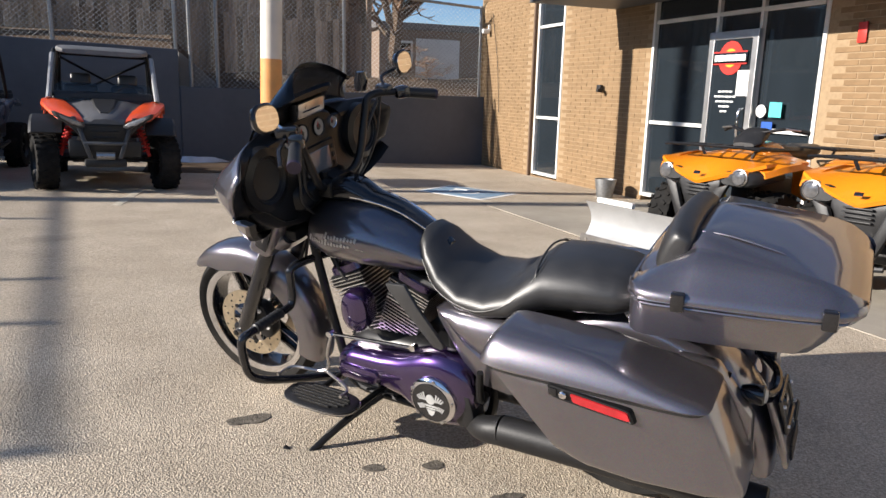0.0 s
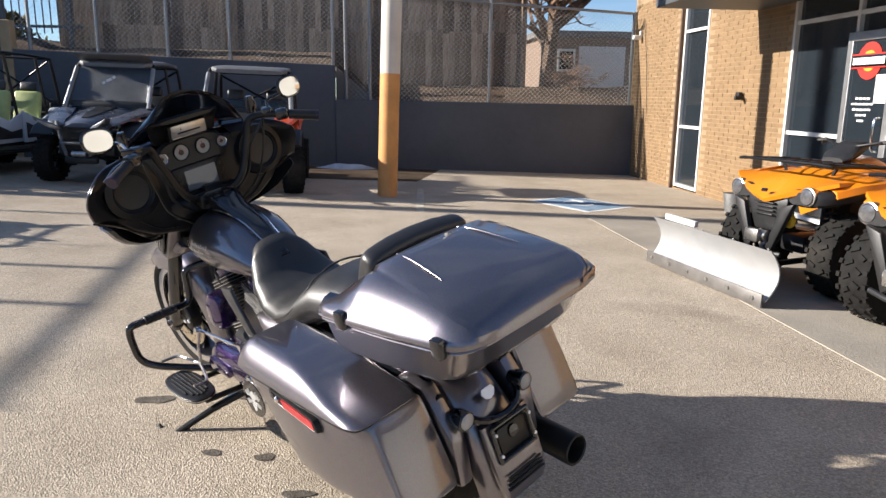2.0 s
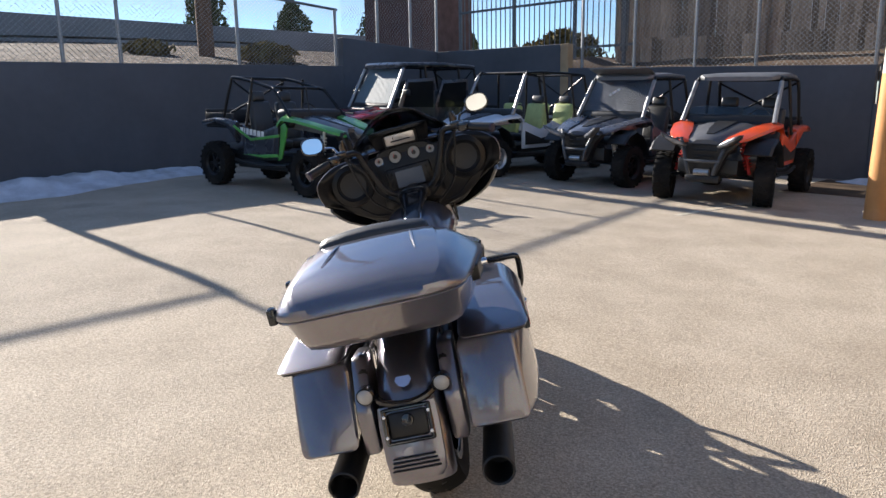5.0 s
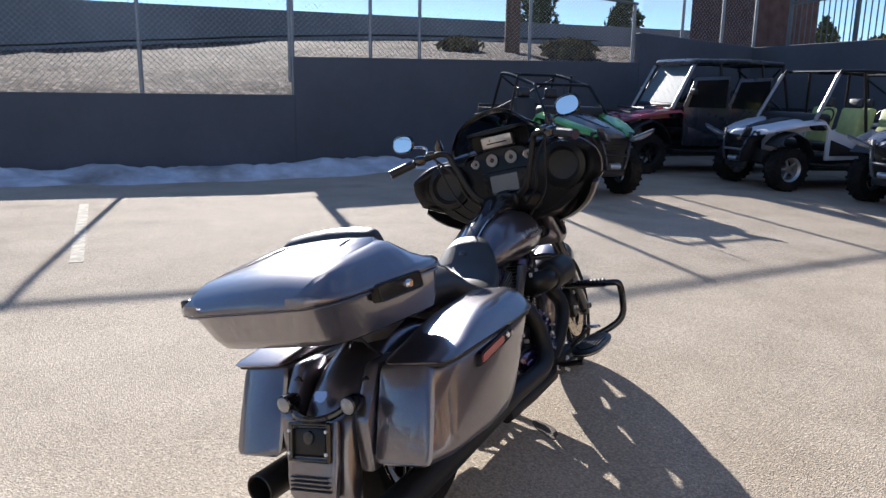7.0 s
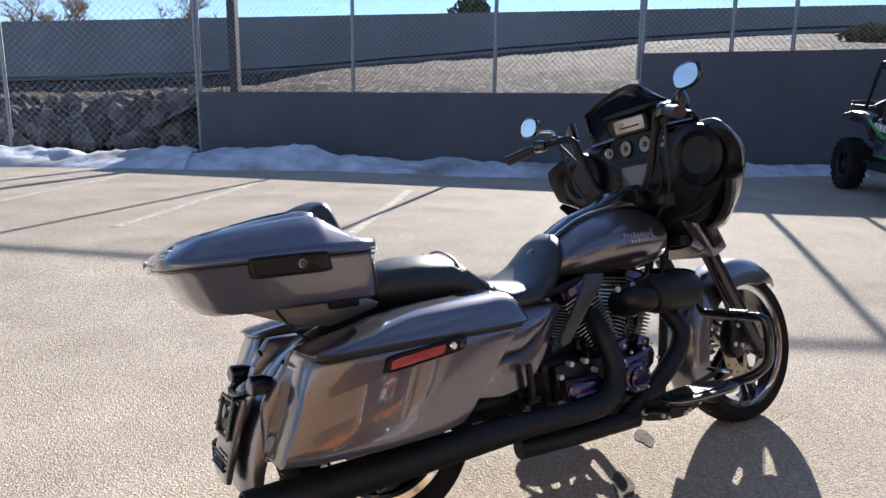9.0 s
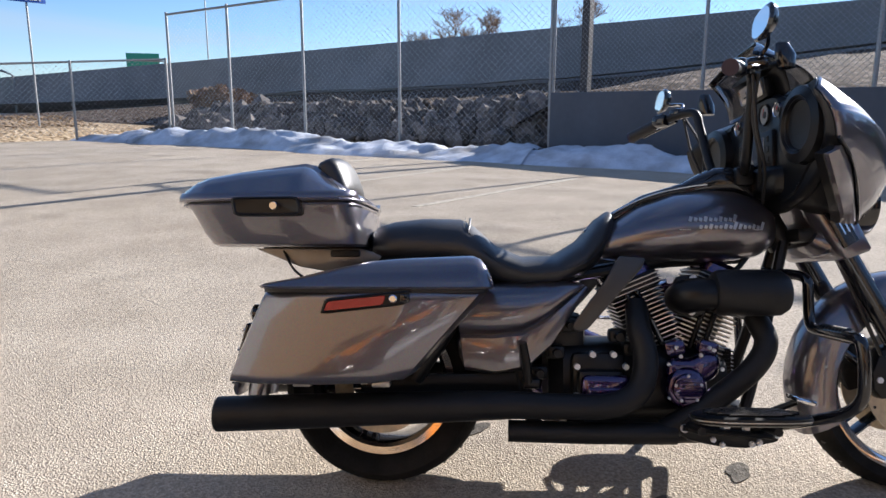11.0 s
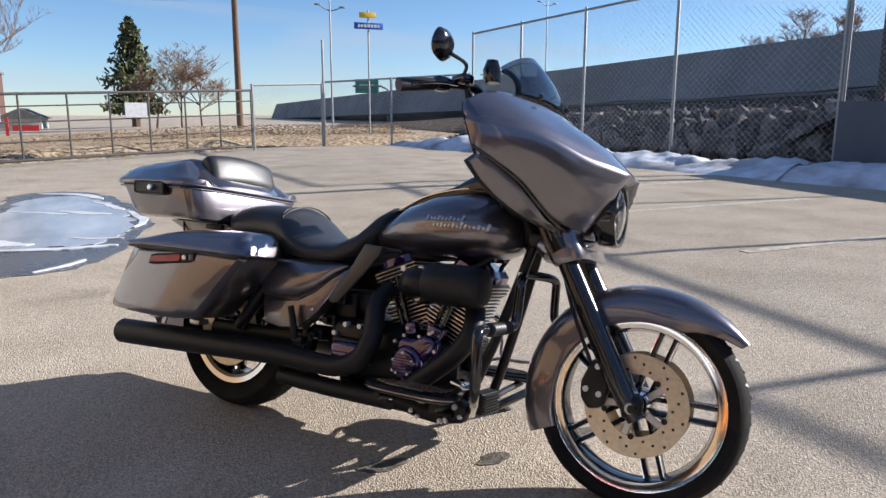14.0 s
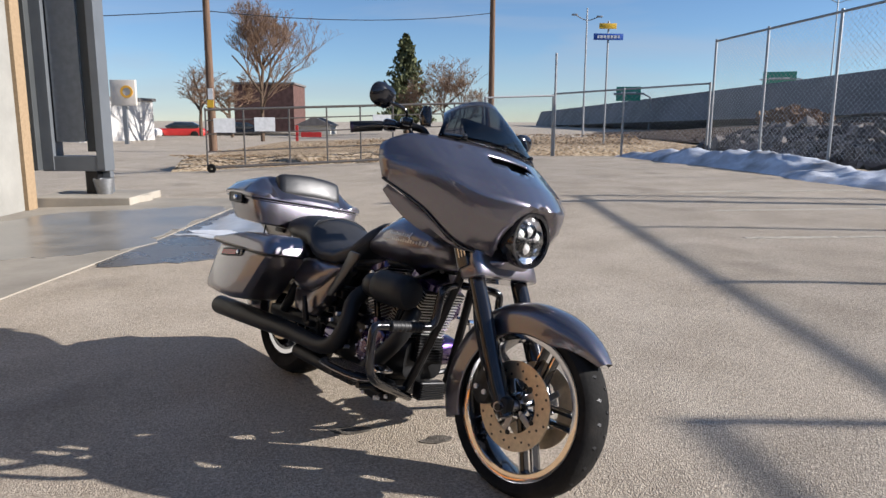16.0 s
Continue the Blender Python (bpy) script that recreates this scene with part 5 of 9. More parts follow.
for k, (x, y, c) in enumerate(((19.5, -55.0, REDPAINT), (15.6, -57.0, GLOSSBLACK), (22.4, -53.0, SIGNWHITE))):
    cr = thing("parked_car", pose(x, y, -0.25, 0, 0, 10), ("red", "black", "white")[k] + " car parked across the street", "car", "cars across the street")
    part("body", loft([ring((sx_, 0, 0.5 + dz), (0, 1, 0), (0, 0, 1), w, h, 16, 4) for sx_, w, h, dz in ((-2.1, 0.7, 0.2, 0), (-1.9, 0.85, 0.32, 0), (0, 0.88, 0.34, 0), (1.6, 0.85, 0.3, 0), (2.1, 0.7, 0.2, -0.05))]), c, cr)
    part("cabin", loft([ring((sx_, 0, 0.95), (0, 1, 0), (0, 0, 1), w, h, 16, 4) for sx_, w, h in ((-1.6, 0.6, 0.1), (-1.1, 0.7, 0.36), (0.2, 0.7, 0.38), (0.9, 0.62, 0.08))]), WINDOWGLASS, cr)
    for wx in (-1.3, 1.3):
        for wy in (-0.8, 0.8):
            part("wheel", lathe([(0.0, -0.1), (0.28, -0.1), (0.31, -0.05), (0.31, 0.05), (0.28, 0.1), (0.0, 0.1)], 18, "y", (wx, wy, 0.3)), RUBBER, cr)
rp = thing("red_frame", pose(6.2, -33.0, 0.2), "red painted steel post and board", "post")
part("post", box(0.12, 0.12, 0.8, (0, 0, 0.4)), REDPAINT, rp, smooth=0)
part("board", box(1.0, 0.1, 0.25, (-0.7, 0, 0.35)), REDPAINT, rp, smooth=0)


# ---- off-road vehicles ----
def knobby(R, W, r_in, lugs=22, seed=0):
    """A knobbly off-road tyre about the y axis: its carcass and its lugs."""
    h = W / 2
    bm = lathe([(r_in, -h * 0.8), (r_in + 0.02, -h * 0.95), (R * 0.8, -h), (R * 0.93, -h * 0.9), (R * 0.97, -h * 0.6), (R * 0.975, 0), (R * 0.97, h * 0.6), (R * 0.93, h * 0.9), (R * 0.8, h), (r_in + 0.02, h * 0.95), (r_in, h * 0.8)], 36, "y", close=True)
    out = []
    for i in range(lugs):
        for s in (-1, 1):
            a = 2 * math.pi * (i + (0.5 if s > 0 else 0)) / lugs
            for (rr, yy, lx, ly, lz, tilt) in ((R * 0.985, s * h * 0.33, 0.026, h * 0.5, R * 0.045, s * 28), (R * 0.94, s * h * 0.86, 0.032, h * 0.22, R * 0.1, 0)):
                b = box(lx, ly, lz, (0, 0, 0))
                bmesh.ops.transform(b, matrix=Matrix.Rotation(a, 4, "Y") @ pose(0, yy, rr, 0, 0, tilt), verts=b.verts)
                out.append(b)
    return bm, join(*out)


TYRE_BIG = [put_mesh(n_, b_, RUBBER, 30) for n_, b_ in zip(("tyre", "tread"), knobby(0.34, 0.25, 0.18))]
TYRE_ATV = [put_mesh(n_, b_, RUBBER, 30) for n_, b_ in zip(("tyre", "tread"), knobby(0.325, 0.24, 0.15))]


def rim_bm(R, W, spokes=6):
    h = W / 2
    parts_ = [lathe([(R, -h * 0.85), (R * 1.04, -h * 0.9), (R * 1.04, -h * 0.8), (R * 0.9, -h * 0.6), (R * 0.86, 0), (R * 0.9, h * 0.6), (R * 1.04, h * 0.8), (R * 1.04, h * 0.9), (R, h * 0.85), (R * 0.82, 0)], 30, "y", close=True),
              lathe([(0.0, h * 0.55), (R * 0.3, h * 0.55), (R * 0.34, h * 0.4), (R * 0.34, -h * 0.5), (0, -h * 0.5)], 16, "y")]
    for i in range(spokes):
        b = box(R * 0.62, 0.03, R * 0.2, (R * 0.55, h * 0.35, 0), 0.006, 1)
        bmesh.ops.transform(b, matrix=Matrix.Rotation(2 * math.pi * i / spokes, 4, "Y"), verts=b.verts)
        parts_.append(b)
    return join(*parts_)


RIM_BLACK = put_mesh("rim", rim_bm(0.18, 0.24), SATINBLACK, 35)
RIM_ALU = put_mesh("rim", rim_bm(0.18, 0.24, 5), ALU, 35)
RIM_ATV = put_mesh("rim", rim_bm(0.15, 0.22, 5), SATINBLACK, 35)


def add_wheel(parent, at, tyre, rim, steer=0.0, flip=False):
    w = new("wheel")
    w.empty_display_size = 0.1
    w.parent = parent
    w.matrix_local = pose(*at, 0, 0, steer + (180 if flip else 0))
    for nm, me in (("tyre", tyre[0]), ("tread", tyre[1]), ("rim", rim)):
        o = new(nm, me)
        o.parent = w
        if nm == "tread":
            o["kind"] = "stuff"
    return w


def shock(parent, a, b, r, colour, name="shock_absorber"):
    a, b = Vector(a), Vector(b)
    d = (b - a)
    turns, pts = 8, []
    u = d.normalized().orthogonal().normalized()
    v = d.normalized().cross(u)
    for i in range(turns * 8 + 1):
        t = 2 * math.pi * i / 8
        pts.append(a + d * (0.15 + 0.7 * i / (turns * 8)) + u * (r * math.cos(t)) + v * (r * math.sin(t)))
    part(name, join(tube(pts, r * 0.22, 5, curve=False), tube([a, b], r * 0.5, 8, curve=False)), colour, parent)


def sym(fn):
    return (fn(), mirror_y(fn()))


ROOFPLASTIC = mat("grey_roof_plastic", (0.15, 0.152, 0.155), 0.45)


def utv(m, colour, label, roof="flat", rows=1, scale=1.0, rim=None, accent=None, screen=True, spring=None, seatm=None, steer=0.0, top=1.77, centre=None, pillar=None, drop=0.0, sides=None, arch=None, lamp=None, pane=CLEARPANE, rear=None, track=0.60, half_screen=False, trim=None, roof_w=0.62, wide=1.0):
    """A side-by-side buggy; x ahead, origin on the ground between the axles."""
    ex = 0.75 if rows == 2 else 0.0
    v = thing("utility_buggy", m @ Matrix.Diagonal((scale, scale * wide, scale, 1)), label, "buggy", "parked off-road vehicles")
    fa, ra = 1.12 + ex / 2, -1.05 - ex / 2
    accent = accent or BLACKPLASTIC
    cage = SATINBLACK
    for x, st in ((fa, steer), (ra, 0)):
        for s in (-1, 1):
            add_wheel(v, (x, s * track, 0.335), TYRE_BIG, rim or RIM_BLACK, st, s < 0)
    part("chassis", join(prism([(ra - 0.35, 0.45), (ra + 0.1, 0.32), (fa - 0.35, 0.3), (fa + 0.3, 0.42), (fa + 0.3, 0.62), (fa - 0.5, 0.52), (ra + 0.55, 0.5), (ra - 0.4, 0.62)], 0.8, bevel=0.02),
                         box(fa - ra - 1.0, 1.25, 0.1, ((fa + ra) / 2, 0, 0.36), 0.02)), BLACKPLASTIC, v)
    zh = 0.02 if roof == "cab" else 0.0
    hood = loft([[(x, y, z + zh) for y, z in ((-w, z0), (-w, z1 - 0.02), (-w * 0.7, z1), (-w * 0.55, z1 + 0.022), (0, z1 + 0.03), (w * 0.55, z1 + 0.022), (w * 0.7, z1), (w, z1 - 0.02), (w, z0))] for x, w, z0, z1 in ((fa + 0.47, 0.20, 0.82, 0.85), (fa + 0.42, 0.26, 0.82, 0.885), (fa + 0.1, 0.32, 0.84, 0.96), (fa - 0.2, 0.40, 0.88, 1.02), (fa - 0.52, 0.5, 0.92, 1.075))])
    part("hood", hood, centre or colour, v, smooth=25)
    part("hood_scoop", loft([[(x, y, z + zh) for y, z in ((-w, z0), (-w * 0.8, z0 + 0.03), (w * 0.8, z0 + 0.03), (w, z0))] for x, w, z0 in ((fa + 0.3, 0.05, 0.925), (fa + 0.05, 0.12, 0.985), (fa - 0.42, 0.17, 1.075))]), accent, v, smooth=25)
    for bmf in sym(lambda: loft([[(x, y0, z0), (x, y0, z0 + t), (x, (y0 + y1) / 2, (z0 + z1) / 2 + t + 0.025), (x, y1, z1 + t), (x, y1 + 0.01, z1)] for x, y0, z0, y1, z1, t in ((fa + 0.46, 0.22, 0.84, 0.36, 0.83, 0.015), (fa + 0.34, 0.26, 0.885, 0.50, 0.87, 0.03), (fa + 0.05, 0.32, 0.94, 0.62, 0.95, 0.035), (fa - 0.25, 0.41, 1.0, 0.70, 1.01, 0.04), (fa - 0.52, 0.50, 1.05, 0.72, 1.03, 0.045), (fa - 0.62, 0.56, 1.0, 0.72, 0.93, 0.06))])):
        part("hood_side", bmf, colour, v, smooth=25)
    def arch_bm():
        return loft([[(fa + r * math.cos(a), y, 0.335 + r * math.sin(a) * k) for y, r in ((0.46, 0.46), (track + 0.1, 0.46), (track + 0.13, 0.44), (track + 0.11, 0.43), (0.47, 0.447))] for a, k in ((radians(42), 1.2), (radians(60), 1.22), (radians(90), 1.24), (radians(120), 1.2), (radians(145), 1.1), (radians(158), 1.02))])
    for bmf in (sym(arch_bm) if arch != "none" else ()):
        part("wheel_arch", bmf, arch or BLACKPLASTIC, v)
    part("front_fascia", prism([(-0.17, 0.40), (0.17, 0.40), (0.29, 0.70), (0.44, 0.84), (0.40, 0.90), (0.2, 0.855), (-0.2, 0.855), (-0.40, 0.90), (-0.44, 0.84), (-0.29, 0.70)], 0.14, "x", fa + 0.37, 0.02), BLACKPLASTIC, v)
    for k in range(4):
        part("grille_slat", box(0.03, 0.36 - 0.05 * k, 0.025, (fa + 0.445, 0, 0.80 - 0.07 * k), 0.006), SATINBLACK, v)
    trim = trim or GUNMETAL
    for sd in (-1, 1):
        fl = (lambda b: b) if sd > 0 else mirror_y
        lampc = [(0.27, 0.80), (0.32, 0.775), (0.45, 0.815), (0.60, 0.91), (0.62, 0.965), (0.50, 0.915), (0.34, 0.85)]
        bez = part("headlight_bezel", fl(prism(lampc, 0.10, "x", fa + 0.36, 0.012)), trim, v, "grey headlight surround", m=Matrix.Translation((fa + 0.36, 0, 0)) @ Matrix.Rotation(radians(-28 * sd), 4, "Z") @ Matrix.Translation((-fa - 0.30, 0, 0)))
        part("headlight", fl(prism([(0.45 + (y - 0.45) * 0.76, 0.85 + (z - 0.85) * 0.66) for y, z in lampc], 0.03, "x", fa + 0.41, 0.006)), lamp or HEADLENS, bez, "pale headlight lens", m=Matrix.Translation((fa + 0.36, 0, 0)) @ Matrix.Rotation(radians(-28 * sd), 4, "Z") @ Matrix.Translation((-fa - 0.30, 0, 0)))
        part("nose_bar", fl(loft([ring((x, y, z), (0, 1, 0), (1, 0, 0), 0.024, 0.018, 10, 4) for x, y, z in ((fa + 0.43, 0.33, 0.90), (fa + 0.50, 0.265, 0.76), (fa + 0.55, 0.20, 0.56), (fa + 0.54, 0.16, 0.42))])), trim, v, "slanting grey nose bar")
    part("bumper", tube([(fa + 0.54, -0.23, 0.60), (fa + 0.57, 0, 0.60), (fa + 0.54, 0.23, 0.60)], 0.02, 8), GUNMETAL if pillar else cage, v, "tube bumper")
    part("skid_plate", box(0.1, 0.46, 0.1, (fa + 0.44, 0, 0.36), 0.03), BLACKPLASTIC, v)
    part("tow_winch", tube([(fa + 0.5, -0.1, 0.45), (fa + 0.5, 0.1, 0.45)], 0.045, 10, curve=False), STEEL, v)
    for s in (-1, 1):
        shock(v, (fa + 0.02, s * 0.34, 0.9), (fa + 0.08, s * 0.5, 0.42), 0.045, spring or STEEL)
        for xa, xb in ((fa + 0.2, fa + 0.02), (fa - 0.2, fa), (ra + 0.3, ra)):
            part("control_arm", tube([(xa, s * 0.2, 0.41), (xb, s * (track - 0.06), 0.34)], 0.021, 6, curve=False), cage, v)
        part("rear_fender", loft([ring((x, s * y, z), (0, 1, 0), (0, 0, 1), w, h, 14, 3) for x, y, z, w, h in ((ra + 0.52, 0.62, 0.82, 0.06, 0.16), (ra + 0.3, 0.6, 0.97, 0.12, 0.06), (ra, 0.58, 1.0, 0.14, 0.035), (ra - 0.35, 0.56, 0.95, 0.12, 0.04))]), rear or (colour if roof != "cab" else BLACKPLASTIC), v)
        for k in range(rows):
            x1 = fa - 0.62 - 0.85 * k
            part("door", prism([(x1, 0.48), (x1 + 0.02, 0.98), (x1 - 0.5, 0.82), (x1 - 0.82, 0.95), (x1 - 0.8, 0.5)] if roof != "cab" else [(x1, 0.48), (x1 + 0.05, 1.12), (x1 - 0.14, 1.62), (x1 - 0.82, 1.66), (x1 - 0.82, 0.48)], 0.045, "y", s * 0.69, 0.012), sides or (colour if roof != "cab" else UTVBLACK), v)
            part("door_trim", prism([(x1 - 0.06, 0.55), (x1 - 0.05, 0.8), (x1 - 0.5, 0.66), (x1 - 0.76, 0.7), (x1 - 0.75, 0.56)], 0.02, "y", s * 0.72, 0.006), accent, v)
            if roof == "cab":
                part("side_window", prism([(x1 - 0.02, 1.12), (x1 - 0.17, 1.56), (x1 - 0.76, 1.6), (x1 - 0.76, 1.12)], 0.012, "y", s * 0.718, 0), CABGLASS, v)
        part("sill_tube", tube([(fa - 0.45, s * 0.7, 0.4), ((fa + ra) / 2, s * 0.72, 0.38), (ra + 0.5, s * 0.68, 0.42)], 0.025, 8), cage, v)
    part("cargo_box", join(box(0.75, 1.05, 0.06, (ra - 0.05, 0, 0.9), 0.01), box(0.04, 1.05, 0.26, (ra - 0.42, 0, 1.02), 0.01), box(0.75, 0.04, 0.2, (ra - 0.05, 0.52, 1.0), 0.01), box(0.75, 0.04, 0.2, (ra - 0.05, -0.52, 1.0), 0.01)), BLACKPLASTIC, v)
    for k in range(rows):
        for s in (-1, 1):
            x = fa - 1.32 - 0.85 * k
            st = new("seat")
            st.parent = v
            part("cushion", box(0.48, 0.46, 0.14, (x + 0.18, s * 0.3, 0.66), 0.05, 3), LEATHER, st)
            part("backrest", box(0.13, 0.44, 0.62, (x - 0.1, s * 0.3, 0.98), 0.05, 3, rot=(0, -12, 0)), seatm or LEATHER, st)
            part("headrest", box(0.1, 0.26, 0.16, (x - 0.18, s * 0.3, 1.36), 0.04, 3, rot=(0, -12, 0)), LEATHER, st)
    part("dashboard", box(0.3, 1.2, 0.26, (fa - 0.6, 0, 1.06), 0.06, 3), BLACKPLASTIC, v)
    sw = part("steering_wheel", lathe([(0.165, -0.014), (0.18, 0), (0.165, 0.014), (0.15, 0)], 24, "x", close=True), BLACKPLASTIC, v, m=pose(fa - 0.88, 0.3, 1.12, 0, -28, 0))
    zt = top
    back = ra + 0.45
    def hoop():
        a = [(fa - 0.42, 0.62, 1.08), (fa - 0.78, 0.58, zt - 0.06 - drop), (fa - 0.92, 0.56, zt - drop)] + ([(0, 0.56, zt + 0.02)] if rows == 2 else []) + [(back, 0.56, zt), (back - 0.12, 0.58, zt - 0.12), (ra + 0.12, 0.6, 0.95)]
        return tube(a, 0.026, 8, 5)
    cg = [hoop(), mirror_y(hoop())]
    cg += [tube([(x, -0.56, zt - (drop if x > 0.05 else 0)), (x, 0.56, zt - (drop if x > 0.05 else 0))], 0.024, 8, curve=False) for x in ([fa - 0.92, back] + ([0.0] if rows == 2 else []))]
    cg += [tube([(fa - 1.0 - 0.85 * k - 0.3, s * 0.56, zt), (fa - 1.0 - 0.85 * k - 0.42, s * 0.64, 0.9)], 0.024, 8, curve=False) for k in range(rows) for s in (-1, 1)]
    cg += [tube([(back - 0.05, -0.56, zt - 0.05), (ra + 0.2, 0.5, 1.1)], 0.018, 6, curve=False), tube([(back - 0.05, 0.56, zt - 0.05), (ra + 0.2, -0.5, 1.1)], 0.018, 6, curve=False)]
    # grey sleeves over the black cage, coloured as if catching the sky
    if pillar:
        for s in (-1, 1):
            part("windshield_pillar", tube([(fa - 0.40, s * 0.63, 1.09), (fa - 0.765, s * 0.585, zt - 0.05)], 0.032, 8, curve=False), pillar, v, "windshield pillar with sky sheen painted as grey")
    rc = part("roll_cage", cg[0], cage, v, "black tube roll cage")
    for tb in cg[1:]:
        part("cage_tube", tb, cage, rc)
    if roof in ("flat", "cab"):
        lx = fa - 0.85 - back + 0.2
        part("roof", loft([ring((x, 0, z), (0, 1, 0), (0, 0, 1), w, h, 20, 5) for x, z, w, h in ((fa - 0.72, zt - 0.01, roof_w - 0.1, 0.03), (fa - 0.78, zt + 0.015, roof_w - 0.02, 0.05), (fa - 0.84 - lx * 0.5, zt + 0.05, roof_w, 0.05), (fa - 0.84 - lx * 0.95, zt + 0.035, roof_w - 0.02, 0.04), (fa - 0.84 - lx, zt + 0.02, roof_w - 0.1, 0.02))]), ROOFPLASTIC if roof == "flat" else UTVBLACK, v, "moulded plastic roof")
    if screen:
        ws = part("windshield", prism([(-0.57, 0), (0.57, 0), (0.53, 0.82), (-0.53, 0.82)] if not half_screen else [(-0.57, 0), (0.57, 0), (0.56, 0.2), (0.5, 0.25), (-0.5, 0.25), (-0.56, 0.2)], 0.008, "x", 0.0, 0.0), PALEPANE if roof == "cab" else pane, v, "clear windshield", m=pose(fa - 0.44, 0, 1.08, 0, -28, 0), smooth=0)
        ws.visible_shadow = False
    if roof == "cab":
        for s in (-1, 1):
            mr = part("mirror", box(0.05, 0.15, 0.1, (fa - 0.68, s * 0.80, 1.38), 0.02, 3), BLACKPLASTIC, v)
            part("mirror_arm", tube([(fa - 0.68, s * 0.7, 1.4), (fa - 0.68, s * 0.76, 1.39)], 0.012, 6, curve=False), BLACKPLASTIC, mr)
    return v


utv(on_ground(-1.62, 8.55, -87), UTVRED, "orange-red two-seat buggy with grey roof and knobbly tyres", spring=REDPAINT, steer=12, pillar=PILLARGREY, centre=mat("grey_hood_plastic", (0.10, 0.10, 0.105), 0.45), top=1.70, track=0.68, half_screen=True, trim=mat("charcoal_trim", (0.055, 0.056, 0.06), 0.35, 0.2), roof_w=0.57, lamp=PALELAMP)
v2 = utv(on_ground(-3.72, 9.25, -95), mat("steel_blue_black_plastic", (0.085, 0.095, 0.125), 0.28, 0, 0.1, 4, coat=0.4), "dark blue-black two-seat buggy with scuffed windshield and grey roof", spring=SIGNWHITE, pillar=PILLARGREY, pane=SCUFFPANE, track=0.66, trim=mat("dark_grey_trim", (0.09, 0.095, 0.10), 0.35, 0.2), roof_w=0.58, top=1.74, lamp=PALELAMP)
part("roof_visor", loft([ring((x, 0, z), (0, 1, 0), (0, 0, 1), w, 0.012, 16, 5) for x, z, w in ((0.28, 1.80, 0.56), (0.44, 1.85, 0.58), (0.58, 1.89, 0.56))]), ROOFPLASTIC, v2, "upswept grey roof visor")
part("emblem", bar_rows([0.05, 0.09, 0.05], 0.04, 0.02), SIGNWHITE, v2, m=pose(0.6, 0, 1.5, 0, -28, 90))
utv(on_ground(-6.0, 9.3, -96), UTVWHITE, "pearl white four-seat buggy with lime seats and black cage", roof="none", rows=2, rim=RIM_ALU, seatm=LIMESEAT, screen=False, top=1.84, pillar=PILLARGREY, trim=UTVBLACK, lamp=PALELAMP)
v4 = utv(on_ground(-8.3, 8.55, -97), UTVMAROON, "deep red utility buggy with an enclosed black cab", roof="cab", rows=2, scale=1.06, accent=UTVBLACK, top=1.86, pillar=PILLARGREY, trim=UTVBLACK, lamp=PALELAMP)
part("front_rack", join(tube([(1.75, -0.45, 1.0), (1.8, 0.0, 1.02), (1.75, 0.45, 1.0)], 0.02, 6), tube([(1.5, -0.45, 1.08), (1.5, 0.45, 1.08)], 0.02, 6, curve=False)), SATINBLACK, v4)
part("tag", box(0.02, 0.12, 0.07, (1.98, 0.35, 0.78)), SIGNYELLOW, v4, "small yellow tag")
v5 = utv(on_ground(-6.9, 4.27, 2), UTVGREEN, "lime green and black sport buggy with an open black roll cage", roof="none", screen=False, spring=SIGNWHITE, accent=UTVBLACK, top=1.63, drop=0.14, sides=UTVBLACK, centre=mat("grey_black_hood", (0.11, 0.115, 0.12), 0.3, 0, 0.1, 6, coat=0.4), arch="none", rear=UTVBLACK, track=0.65, lamp=PALELAMP, trim=UTVBLACK, wide=0.84)
for s in (-1, 1):
    part("side_strut", prism([(0.66, 1.0), (0.72, 0.93), (0.66, 0.72), (0.58, 0.5), (0.50, 0.46), (0.56, 0.74), (0.58, 0.96)], 0.03, "y", s * 0.70, 0.008), UTVGREEN, v5, "green strut behind the front wheel")
    part("side_stripe", prism([(0.56, 0.84), (-0.1, 0.76), (-0.5, 0.94), (-0.52, 0.91), (-0.1, 0.72), (0.56, 0.80)], 0.02, "y", s * 0.722, 0.004), UTVGREEN, v5, "thin green side stripe")
    part("side_stripe", prism([(0.5, 0.56), (0.54, 0.52), (0.2, 0.49), (-0.3, 0.52), (0.1, 0.53)], 0.02, "y", s * 0.722, 0.004), UTVGREEN, v5, "thin green side stripe")
    part("decal_bars", bar_rows([0.075, 0.03, 0.06, 0.07, 0.07, 0.075, 0.06], 0.085, 0.02), SIGNWHITE, v5, m=pose(-0.08, s * 0.716, 0.845, 0, 5 if s < 0 else -5, 0))
part("whip_antenna", tube([(1.0, -0.5, 1.1), (0.95, -0.52, 1.5)], 0.01, 5, curve=False), BLACKPLASTIC, v5)


